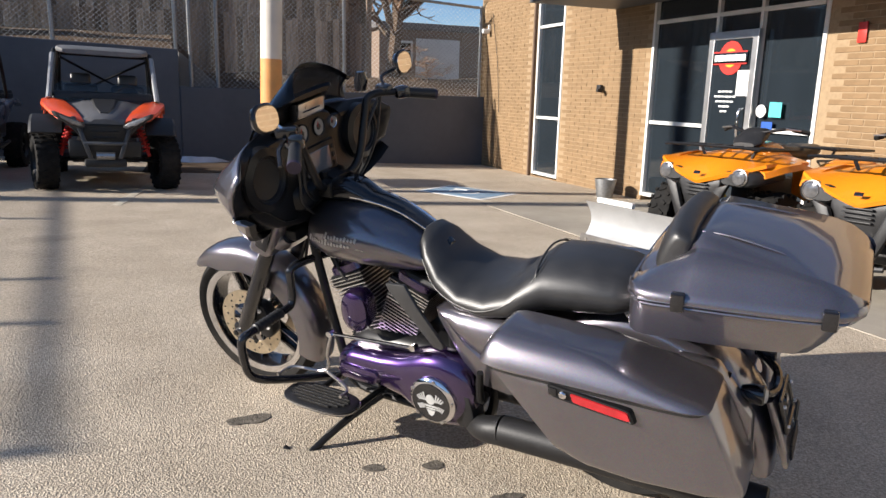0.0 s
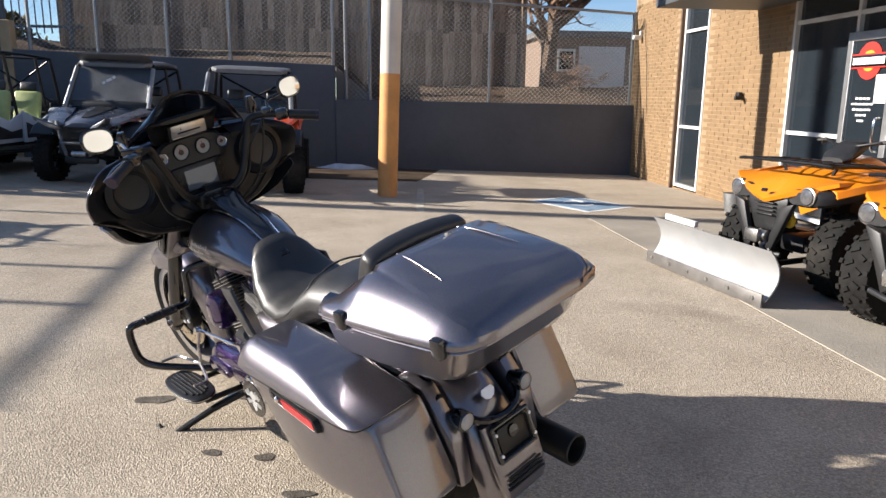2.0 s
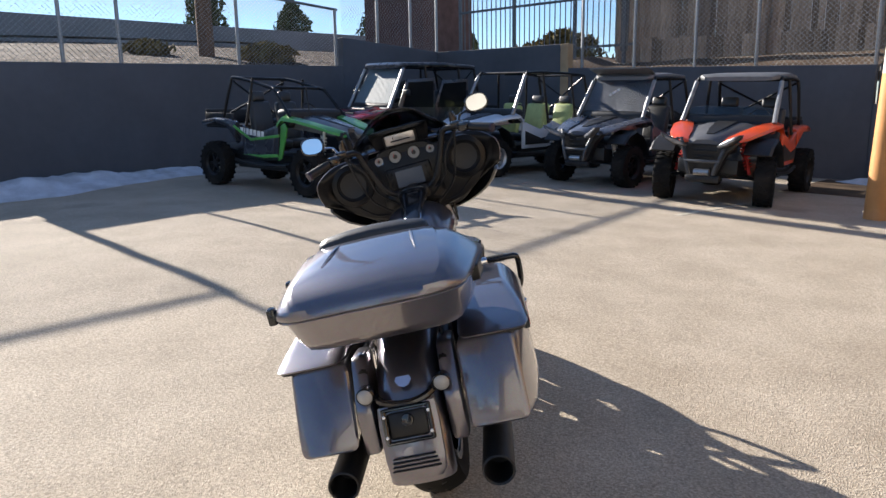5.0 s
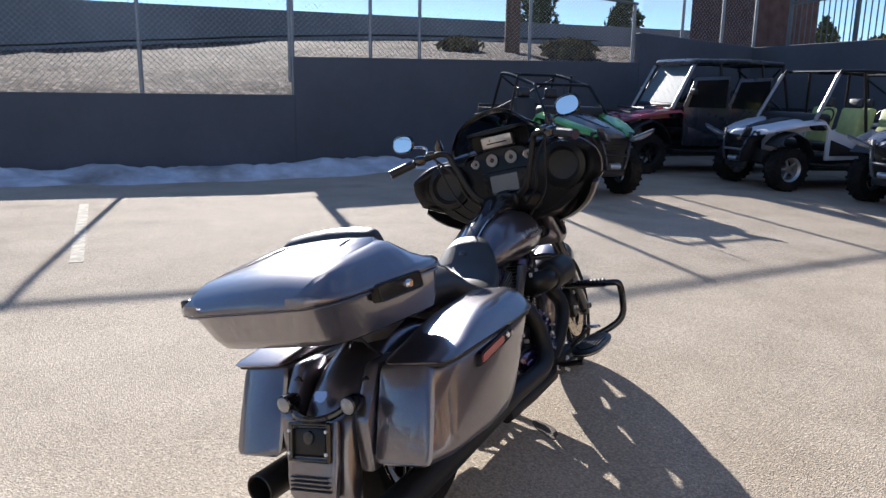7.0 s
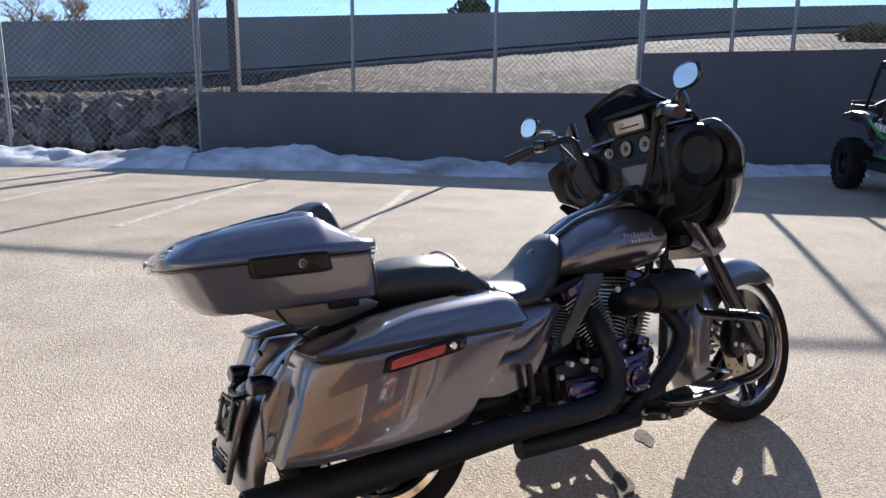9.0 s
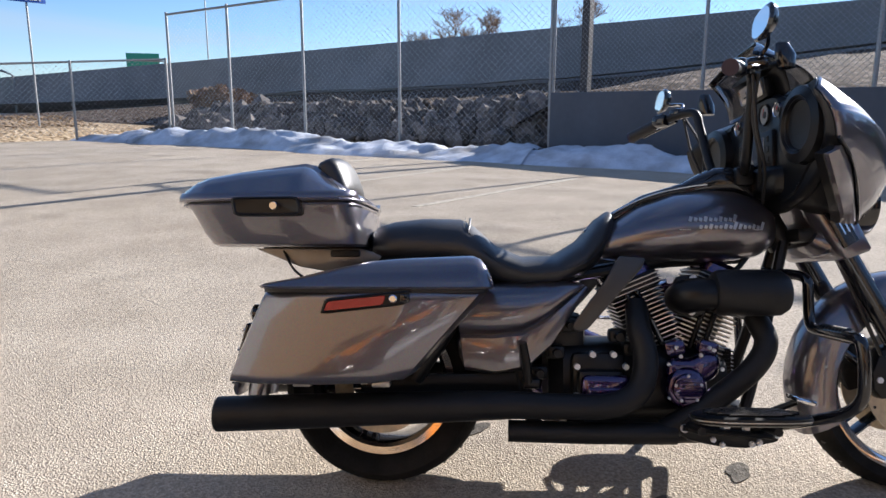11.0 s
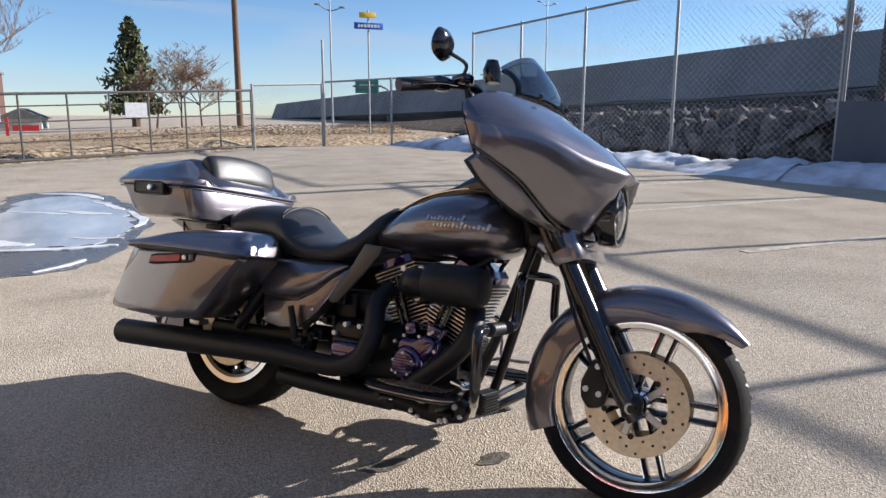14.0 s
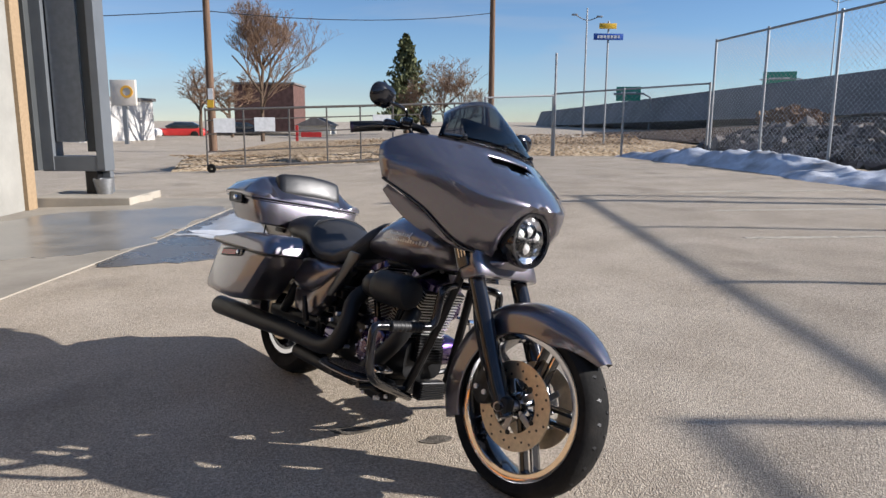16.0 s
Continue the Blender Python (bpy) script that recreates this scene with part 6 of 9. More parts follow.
def atv(m, colour, label, plow=False):
    """A quad bike; x ahead, origin on the ground under the front axle."""
    a = thing("quad_bike", m, label, "quad bike", "orange quad bikes")
    for x in (0.0, -1.32):
        for s in (-1, 1):
            add_wheel(a, (x, s * 0.46, 0.32), TYRE_ATV, RIM_ATV, 0, s < 0)
    def cowl():
        bm = bmesh.new()
        NYc, NXc = 16, 8
        rows_ = []
        for jj in range(NXc + 1):
            v_ = jj / NXc
            row = []
            for ii in range(NYc + 1):
                y = -0.50 + ii / NYc
                xf = 0.44 - 0.75 * y * y
                zf = 0.70 + 0.30 * abs(y) + 0.10 * y * y
                zr = 0.965 - 0.30 * y * y
                x = -0.42 + (xf + 0.42) * v_
                z = zr + (zf - zr) * v_ ** 2.2 + (0.02 if abs(y) < 0.13 else 0) * (1 - v_)
                row.append(bm.verts.new((x, y, z)))
            rows_.append(row)
        for r0, r1 in zip(rows_, rows_[1:]):
            for ii in range(NYc):
                bm.faces.new((r0[ii], r0[ii + 1], r1[ii + 1], r1[ii]))
        return shell(bm, 0.03)
    part("front_cowl", cowl(), colour, a, smooth=40)
    part("nose_badge", box(0.01, 0.06, 0.03, (0.435, 0, 0.77), 0.004, rot=(0, -35, 0)), GLOSSBLACK, a)
    for s in (-1, 1):
        part("front_fender", loft([[(x, s * y0, z0), (x, s * y0, z0 + 0.03), (x, s * y1, z1 + 0.02), (x, s * (y1 + 0.015), z1 - 0.03)] for x, y0, z0, y1, z1 in ((0.26, 0.42, 0.80, 0.50, 0.79), (0.1, 0.42, 0.86, 0.58, 0.845), (-0.12, 0.40, 0.90, 0.60, 0.87), (-0.34, 0.36, 0.88, 0.60, 0.82), (-0.5, 0.32, 0.78, 0.58, 0.66), (-0.56, 0.3, 0.6, 0.56, 0.5))]), colour, a, smooth=30)
        part("rear_fender", loft([ring((x, s * y, z), (0, 1, 0), (0, 0, 1), w, h, 16, 2.6) for x, y, z, w, h in ((-0.85, 0.42, 0.66, 0.12, 0.1), (-1.0, 0.45, 0.82, 0.16, 0.05), (-1.3, 0.46, 0.88, 0.18, 0.04), (-1.62, 0.44, 0.84, 0.15, 0.04))]), colour, a)
        part("lamp_housing", loft([ring((x, s * y, z), (0, 1, 0), (0, 0, 1), w, h, 16, 3) for x, y, z, w, h in ((0.05, 0.42, 0.78, 0.14, 0.05), (0.25, 0.36, 0.755, 0.15, 0.07), (0.35, 0.31, 0.74, 0.14, 0.065), (0.38, 0.29, 0.735, 0.1, 0.045))]), BLACKPLASTIC, a)
        hl = part("headlight", loft([ring((x, s * y, 0.755), (0, 1, 0), (0, 0, 1), r, r, 18, 2) for x, y, r in ((0.25, 0.355, 0.06), (0.365, 0.355, 0.064), (0.385, 0.355, 0.056), (0.395, 0.355, 0.02))]), HEADLENS, a, "round clear headlight")
        part("headlight_ring", lathe([(0.058, 0.0), (0.07, -0.03), (0.072, 0.03), (0.062, 0.034)], 20, "x", (0.345, s * 0.355, 0.755), True), STEEL, hl)
        shock(a, (0.02, s * 0.24, 0.72), (0.05, s * 0.36, 0.38), 0.04, BLACKPLASTIC)
        part("control_arm", tube([(0.1, s * 0.14, 0.36), (0.0, s * 0.38, 0.32)], 0.02, 6, curve=False), SATINBLACK, a)
        part("footboard", box(0.7, 0.2, 0.05, (-0.68, s * 0.36, 0.36), 0.015), BLACKPLASTIC, a)
    part("nose_grille", prism([(-0.1, 0.46), (0.1, 0.46), (0.2, 0.66), (0.2, 0.725), (0.0, 0.70), (-0.2, 0.725), (-0.2, 0.66)], 0.08, "x", 0.355, 0.015), BLACKPLASTIC, a)
    for k in range(4):
        part("grille_slat", box(0.03, 0.2, 0.010, (0.415, 0, 0.585 + 0.03 * k), 0.003), BLACKPLASTIC, a)
    part("front_bumper", join(prism([(-0.13, 0.3), (-0.07, 0.34), (-0.19, 0.66), (-0.31, 0.70), (-0.27, 0.62)], 0.05, "x", 0.42, 0.012), prism([(0.13, 0.3), (0.07, 0.34), (0.19, 0.66), (0.31, 0.70), (0.27, 0.62)], 0.05, "x", 0.42, 0.012), tube([(0.42, -0.22, 0.3), (0.46, 0, 0.28), (0.42, 0.22, 0.3)], 0.02, 8)), BLACKPLASTIC, a)
    part("winch", join(tube([(0.44, -0.1, 0.42), (0.44, 0.1, 0.42)], 0.045, 12, curve=False), box(0.04, 0.14, 0.1, (0.5, 0, 0.42), 0.01)), STEEL, a, "steel winch with fairlead")
    part("yellow_cover", lathe([(0, 0), (0.06, 0.0), (0.05, 0.03), (0, 0.03)], 14, "x", (0.35, 0.2, 0.56)), SIGNYELLOW, a)
    def rack(name, x0, x1, z, w):
        rk = part(name, tube([(x0, -w, z), (x0 + 0.04, -w * 0.8, z + 0.01), (x0 + 0.05, w * 0.8, z + 0.01), (x0, w, z), (x1, w * 1.05, z), (x1, -w * 1.05, z), (x0, -w, z)], 0.013, 6, curve=False), SATINBLACK, a, "black tube cargo rack")
        for y in (-w * 0.75, -w * 0.5, -w * 0.25, 0, w * 0.25, w * 0.5, w * 0.75):
            part("rack_bar", tube([(x0, y, z), (x1, y * 1.1, z + 0.005)], 0.012, 5, curve=False, flat=0.6), SATINBLACK, rk)
        part("rack_bar", tube([((x0 + x1) / 2, -w, z), ((x0 + x1) / 2, w, z)], 0.012, 5, curve=False), SATINBLACK, rk)
        for s in (-1, 1):
            part("rack_leg", tube([((x0 + x1) / 2, s * w * 0.6, z), ((x0 + x1) / 2, s * w * 0.5, z - 0.09)], 0.014, 5, curve=False), SATINBLACK, rk)
    rack("front_rack", 0.30, -0.26, 0.985, 0.45)
    rack("rear_rack", -1.0, -1.7, 0.99, 0.42)
    part("fuel_tank_cover", loft([ring((x, 0, z), (0, 1, 0), (0, 0, 1), w, h, 16, 2.6) for x, z, w, h in ((-0.3, 0.92, 0.2, 0.1), (-0.5, 0.95, 0.2, 0.1), (-0.75, 0.88, 0.17, 0.09))]), colour, a)
    part("pod", loft([ring((x, 0, z), (0, 1, 0), (0, 0, 1), w, h, 18, 2.6) for x, z, w, h in ((-0.2, 1.0, 0.1, 0.025), (-0.26, 1.035, 0.14, 0.05), (-0.36, 1.09, 0.125, 0.07), (-0.47, 1.12, 0.085, 0.04))]), BLACKPLASTIC, a, "black instrument pod")
    part("handlebar", tube([(-0.52, -0.4, 1.13), (-0.42, -0.28, 1.16), (-0.34, -0.08, 1.12), (-0.34, 0.08, 1.12), (-0.42, 0.28, 1.16), (-0.52, 0.4, 1.13)], 0.014, 8), SATINBLACK, a)
    for s in (-1, 1):
        part("grip", tube([(-0.44, s * 0.3, 1.155), (-0.53, s * 0.41, 1.13)], 0.02, 8, curve=False), RUBBER, a)
        part("brake_lever", tube([(-0.4, s * 0.26, 1.16), (-0.43, s * 0.38, 1.15)], 0.008, 5, curve=False), STEEL, a)
    part("seat", loft([ring((x, 0, z), (0, 1, 0), (0, 0, 1), w, h, 18, 3) for x, z, w, h in ((-0.48, 0.98, 0.1, 0.04), (-0.6, 0.96, 0.14, 0.07), (-0.85, 0.92, 0.17, 0.08), (-1.15, 0.95, 0.18, 0.08), (-1.3, 0.98, 0.14, 0.05))]), LEATHER, a, "black vinyl seat")
    part("engine", join(box(0.7, 0.3, 0.4, (-0.65, 0, 0.52), 0.05), box(1.5, 0.24, 0.14, (-0.65, 0, 0.34), 0.03)), BLACKPLASTIC, a)
    part("tail_light", join(box(0.03, 0.1, 0.05, (-1.72, 0.3, 0.8), 0.01), box(0.03, 0.1, 0.05, (-1.72, -0.3, 0.8), 0.01)), REDLENS, a)
    return a


atv(on_ground(3.70, 2.48, 194), ATVORANGE, "orange quad bike with black racks, parked nose out on the walk")
atv(on_ground(3.78, 1.0, 192), ATVORANGE, "orange quad bike parked beside another on the concrete walk")
pl = thing("snow_plow", on_ground(3.0, 2.5, 189), "grey steel snow plow blade fitted before the quad bike", "snow plow")
prof = [(0.02 + 0.13 * (1 - math.sin(math.pi * (0.1 + 0.8 * k / 9))), 0.05 + 0.36 * k / 9) for k in range(10)]
bl = bmesh.new()
rowsv = [[bl.verts.new((x + o, y, z)) for x, z in prof] for o in (0.0, -0.012) for y in (-0.77, 0.77)]
for i in range(9):
    bl.faces.new((rowsv[0][i], rowsv[1][i], rowsv[1][i + 1], rowsv[0][i + 1]))
    bl.faces.new((rowsv[2][i], rowsv[2][i + 1], rowsv[3][i + 1], rowsv[3][i]))
    bl.faces.new((rowsv[0][i], rowsv[0][i + 1], rowsv[2][i + 1], rowsv[2][i]))
    bl.faces.new((rowsv[1][i], rowsv[3][i], rowsv[3][i + 1], rowsv[1][i + 1]))
for e in (0, 9):
    bl.faces.new((rowsv[0][e], rowsv[1][e], rowsv[3][e], rowsv[2][e]))
bmesh.ops.recalc_face_normals(bl, faces=bl.faces)
part("blade", bl, PLOWGREY, pl, "curved pale grey blade")
part("cutting_edge", box(0.016, 1.54, 0.1, (0.135, 0, 0.055), 0.003), mat("dark_steel_edge", (0.2, 0.19, 0.18), 0.45, 0.6), pl, "darker steel cutting edge")
for y in (-0.68, -0.4, -0.13, 0.13, 0.4, 0.68):
    part("bolt", lathe([(0, 0.0), (0.016, 0.0), (0.014, 0.01), (0, 0.012)], 10, "x", (0.144, y, 0.06)), STEEL, pl)
for y in (-0.6, -0.2, 0.2, 0.6):
    part("rib", prism([(-0.02, 0.06), (0.0, 0.4), (-0.08, 0.3), (-0.1, 0.1)], 0.012, "y", y), PLOWGREY, pl, smooth=0)
part("top_plate", box(0.04, 0.45, 0.05, (0.04, -0.45, 0.43), 0.008), SIGNWHITE, pl, "white plate on the blade's top edge")
part("push_frame", join(tube([(-0.05, -0.2, 0.16), (-0.75, -0.2, 0.22)], 0.025, 8, curve=False), tube([(-0.05, 0.2, 0.16), (-0.75, 0.2, 0.22)], 0.025, 8, curve=False)), SATINBLACK, pl)


# ---- the touring motorcycle: x ahead, y left, origin under the rear axle ----
BIKE = pose(0.499, -0.644, gz(0.499, -0.644), 0, -0.5, 128.0) @ pose(0, 0, 0, -12.15)
bike = thing("motorcycle", BIKE, "charcoal metallic touring motorcycle with purple engine covers on its side stand", "motorcycle")
HEAD = Vector((1.10, 0, 0.9))
STEER = Matrix.Translation(HEAD) @ Matrix.Rotation(radians(4), 4, Vector((-0.49, 0, 0.872))) @ Matrix.Translation(-HEAD)
AX, AZ = 1.60, 0.308        # front axle


def bp(name, bm, material, parent=None, label="", m=None, smooth=35.0):
    return part(name, bm, material, parent or bike, label, m, smooth)


def fp(name, bm, material, parent=None, label="", m=None, smooth=35.0):
    """A part of the steered front end."""
    return part(name, bm, material, parent or bike, label, STEER @ m if m is not None else STEER, smooth)


def both(fn, make, name, material, parent=None, label=""):
    return [fn(name, make(), material, parent, label), fn(name, mirror_y(make()), material, parent, label)]


def street_tyre(R, W, r_in, at):
    h = W / 2
    prof = [(r_in, -h * 0.72), (r_in + (R - r_in) * 0.35, -h * 0.96)]
    for k in range(-5, 6):
        a = k / 5 * 1.25
        prof.append((R - h * 0.62 * (1 - math.cos(a)), h * 1.02 * math.sin(a) / math.sin(1.25)))
    prof += [(r_in + (R - r_in) * 0.35, h * 0.96), (r_in, h * 0.72)]
    body = [lathe(prof, 64, "y", at, True)]
    return join(*body)


def tread(R, W, at, n=26):
    """Grooves shown as thin dark slots cut into raised sipes."""
    out = []
    for i in range(n):
        for s in (-1, 1):
            b = box(0.010, W * 0.30, 0.003, (0, 0, 0))
            a = 2 * math.pi * (i + (0.5 if s > 0 else 0)) / n
            bmesh.ops.transform(b, matrix=pose(*at) @ Matrix.Rotation(a, 4, "Y") @ pose(0, s * W * 0.24, R - W * 0.06, s * -24, 0, s * 32), verts=b.verts)
            out.append(b)
    return join(*out)


# front wheel
fw = fp("front_wheel", street_tyre(0.312, 0.125, 0.247, (AX, 0, AZ)), RUBBER, None, "black low-profile tyre on the front wheel")
fp("tread", tread(0.312, 0.125, (AX, 0, AZ)), BLACKPLASTIC, fw)["kind"] = "stuff"
fp("rim", lathe([(0.225, -0.045), (0.236, -0.05), (0.25, -0.05), (0.25, -0.042), (0.236, -0.03), (0.226, 0), (0.236, 0.03), (0.25, 0.042), (0.25, 0.05), (0.236, 0.05), (0.225, 0.045), (0.215, 0)], 64, "y", (AX, 0, AZ), True), GLOSSBLACK, fw, "black rim")
for s in (-1, 1):
    fp("rim_lip", lathe([(0.227, s * 0.050), (0.240, s * 0.0535), (0.254, s * 0.055), (0.255, s * 0.047), (0.227, s * 0.043)], 64, "y", (AX, 0, AZ), True), CHROME, fw, "polished rim lip")


def spokes(n, r0, r1, at, gap, w, thick, hub_y=0.0):
    out, edge = [], []
    for i in range(n):
        for s in (-1, 1):
            b = loft([ring((0, s * g, r), (1, 0, 0), (0, 1, 0), ww, tt, 8, 3) for r, g, ww, tt in ((r0, 0.0, w * 1.3, thick * 1.3), ((r0 + r1) / 2, 0, w, thick), (r1, 0, w, thick))])
            m = pose(*at) @ Matrix.Rotation(2 * math.pi * (i + 0.13) / n, 4, "Y") @ pose(s * gap, 0, 0)
            bmesh.ops.transform(b, matrix=m, verts=b.verts)
            out.append(b)
            for f in (-1, 1):
                e = box(0.0035, 0.002, r1 - r0 - 0.01, (s * w * 0.8, f * (thick + 0.001), (r0 + r1) / 2))
                bmesh.ops.transform(e, matrix=m, verts=e.verts)
                edge.append(e)
    return join(*out), join(*edge)


for i in range(5):
    a, b = spokes(1, 0.04, 0.23, (0, 0, 0), 0.022, 0.009, 0.018)
    rot = pose(AX, 0, AZ) @ Matrix.Rotation(2 * math.pi * i / 5 - 0.50, 4, "Y")
    sp = fp("spoke", a, GLOSSBLACK, fw, m=rot)
    fp("spoke_edge", b, CHROME, sp, m=rot)
fp("hub", lathe([(0, -0.075), (0.035, -0.075), (0.045, -0.05), (0.05, 0), (0.045, 0.05), (0.035, 0.075), (0, 0.075)], 28, "y", (AX, 0, AZ)), CHROME, fw, "polished hub")


def disc(r0, r1, y, at):
    bm = lathe([(r0, y - 0.0025), (r1, y - 0.0025), (r1, y + 0.0025), (r0, y + 0.0025)], 56, "y", at, True)
    return bm


for s in (-1, 1):
    d = fp("brake_disc", disc(0.092, 0.152, s * 0.066, (AX, 0, AZ)), DISCSTEEL, fw, "drilled steel brake disc")
    holes = []
    for i in range(30):
        a = 2 * math.pi * i / 30
        r = 0.106 + 0.017 * (i % 3)
        holes.append(lathe([(0, 0.0), (0.0045, 0.0), (0.0045, 0.0012), (0, 0.0012)], 8, "y", (AX + r * math.cos(a), s * 0.0692 - 0.0006, AZ + r * math.sin(a))))
    fp("disc_hole", join(*holes), BLACKPLASTIC, d)["kind"] = "stuff"
    carr = []
    for i in range(5):
        b = box(0.022, 0.006, 0.06, (0, 0, 0.072), 0.002, 1)
        bmesh.ops.transform(b, matrix=pose(AX, s * 0.062, AZ) @ Matrix.Rotation(2 * math.pi * i / 5 + 0.9, 4, "Y"), verts=b.verts)
        carr.append(b)
    fp("disc_carrier", join(*carr), STEEL, d)
    for i in range(5):
        a = 2 * math.pi * i / 5 + 0.9
        fp("bobbin", lathe([(0, s * 0.004), (0.009, s * 0.004), (0.009, 0), (0, 0)], 10, "y", (AX + 0.092 * math.cos(a), s * 0.068, AZ + 0.092 * math.sin(a))), SATINBLACK, d)
    cal = fp("brake_caliper", prism([(-0.16, 0.05), (-0.13, 0.12), (-0.09, 0.135), (-0.07, 0.06), (-0.09, -0.02), (-0.13, -0.03), (-0.155, 0.0)], 0.06, "y", 0, 0.012, 2), SATINBLACK, None, "black brake caliper", m=pose(AX, s * 0.085, AZ))
    for bx, bz in ((-0.14, 0.03), (-0.11, 0.1), (-0.1, 0.02)):
        fp("bolt", lathe([(0, s * 0.006), (0.009, s * 0.006), (0.009, 0), (0, 0)], 10, "y", (AX + bx, s * 0.115, AZ + bz)), BOLTSTEEL, cal)
fp("axle_nut", join(lathe([(0, -0.155), (0.016, -0.155), (0.018, -0.14), (0.018, 0.14), (0.016, 0.155), (0, 0.155)], 16, "y", (AX, 0, AZ))), STEEL)
# fork
fx = lambda z: AX - 0.012 - (z - AZ) * 0.56
for s in (-1, 1):
    lg = fp("fork_leg", tube([(fx(AZ - 0.03) + 0.01, s * 0.118, AZ - 0.035), (fx(AZ + 0.06), s * 0.118, AZ + 0.06), (fx(0.62), s * 0.118, 0.62), (fx(0.72), s * 0.118, 0.72)], [0.026, 0.034, 0.032, 0.031], 18, curve=False), GLOSSBLACK, None, "gloss black fork slider")
    fp("axle_clamp", join(box(0.06, 0.05, 0.07, (AX, s * 0.118, AZ), 0.016, 2), lathe([(0, -0.012), (0.013, -0.012), (0.013, 0.012), (0, 0.012)], 8, "y", (AX + 0.005, s * 0.147, AZ))), SATINBLACK, lg)
    fp("axle_end", lathe([(0.004, s * 0.004), (0.011, s * 0.004), (0.012, 0), (0.004, 0)], 14, "y", (AX, s * 0.149, AZ), True), CHROME, lg)
    fp("fork_seal", tube([(fx(0.72), s * 0.118, 0.72), (fx(0.735), s * 0.118, 0.735)], 0.036, 16, curve=False), GLOSSBLACK, lg)
    fc = fp("fork_cover", tube([(fx(0.735), s * 0.118, 0.735), (fx(0.97), s * 0.118, 0.97)], [0.046, 0.042], 16, curve=False), CHARCOAL, None, "charcoal fork cover")
    fp("slotted_plate", loft([ring((fx(z) - 0.0, s * 0.176, z), (0.87, 0, 0.49), (0, 1, 0), 0.026, 0.006, 14, 4) for z in (0.735, 0.755, 0.885, 0.90)]), GLOSSBLACK, fc)
    for k in (-1, 0, 1):
        fp("slot", box(0.0045, 0.003, 0.115, (0, 0, 0), rot=(0, -29, 0)), CHROME, fc, m=pose(fx(0.82) + 0.012 + k * 0.0125, s * 0.1835, 0.82 + k * 0.007))
fp("fork_skirt", loft([ring((fx(z) + dx, 0, z), (0.9, 0, 0.32), (0, 1, 0), a, w, 36, 6) for z, dx, a, w in ((0.705, 0.012, 0.052, 0.166), (0.712, 0.012, 0.058, 0.17), (0.76, 0.012, 0.06, 0.17), (0.83, 0.02, 0.062, 0.16), (0.90, 0.03, 0.06, 0.15))]), CHARCOAL, None, "charcoal skirt round the fork tubes", smooth=50)
# front fender
def fender_section(a, w, drop, r, at, y0=0.0, n=13):
    """A ring round a wheel at angle a: an arch of half-width w with skirts that drop inwards."""
    out_, in_ = [], []
    for k in range(n):
        f = k / (n - 1) * 2 - 1
        ang = f * math.pi / 2
        y = w * math.copysign(abs(math.sin(ang)) ** 0.75, ang)
        rr = r - drop * (1 - abs(math.cos(ang)) ** 0.6)
        out_.append((y, rr))
        in_.append((y * 0.955, rr - 0.004))
    pts = out_ + in_[::-1]
    return [(at[0] + rr * math.cos(a), at[1] + y + y0, at[2] + rr * math.sin(a)) for y, rr in pts]


secs = []
for k in range(25):
    f = k / 24
    a = radians(37 + f * 167)
    w = 0.082 * (0.35 + 0.65 * min(1, f * 5) ** 0.6) * (1.0 if f < 0.85 else 1 - (f - 0.85) * 0.5)
    drop = 0.092 + 0.018 * math.sin(f * math.pi) + 0.012 * max(0, f - 0.5)
    secs.append(fender_section(a, w, drop * min(1, 0.25 + f * 4.5), 0.356 + 0.010 * (1 - min(1, f * 4)), (AX, 0, AZ)))
fp("front_fender", loft(secs), CHARCOAL, None, "charcoal metallic front fender")
fp("brake_hose", tube([(AX - 0.13, -0.11, AZ + 0.1), (AX - 0.2, -0.12, AZ + 0.25), (AX - 0.26, -0.1, AZ + 0.4), (1.3, -0.06, 0.78)], 0.006, 6), BLACKPLASTIC)

# fairing: outer shell
W_F = 0.47
def wing_low(u):
    return float(np.interp(abs(u), (0, 0.33, 0.5, 0.6, 0.72, 0.8, 0.87, 0.94, 1), (0.772, 0.792, 0.802, 0.812, 0.838, 0.86, 0.888, 0.93, 0.985)))


def shell_low(u):
    return float(np.interp(abs(u), (0, 0.33, 0.47, 0.55, 0.64, 0.73, 0.82, 0.91, 1), (0.772, 0.796, 0.808, 0.828, 0.866, 0.905, 0.934, 0.96, 0.99)))


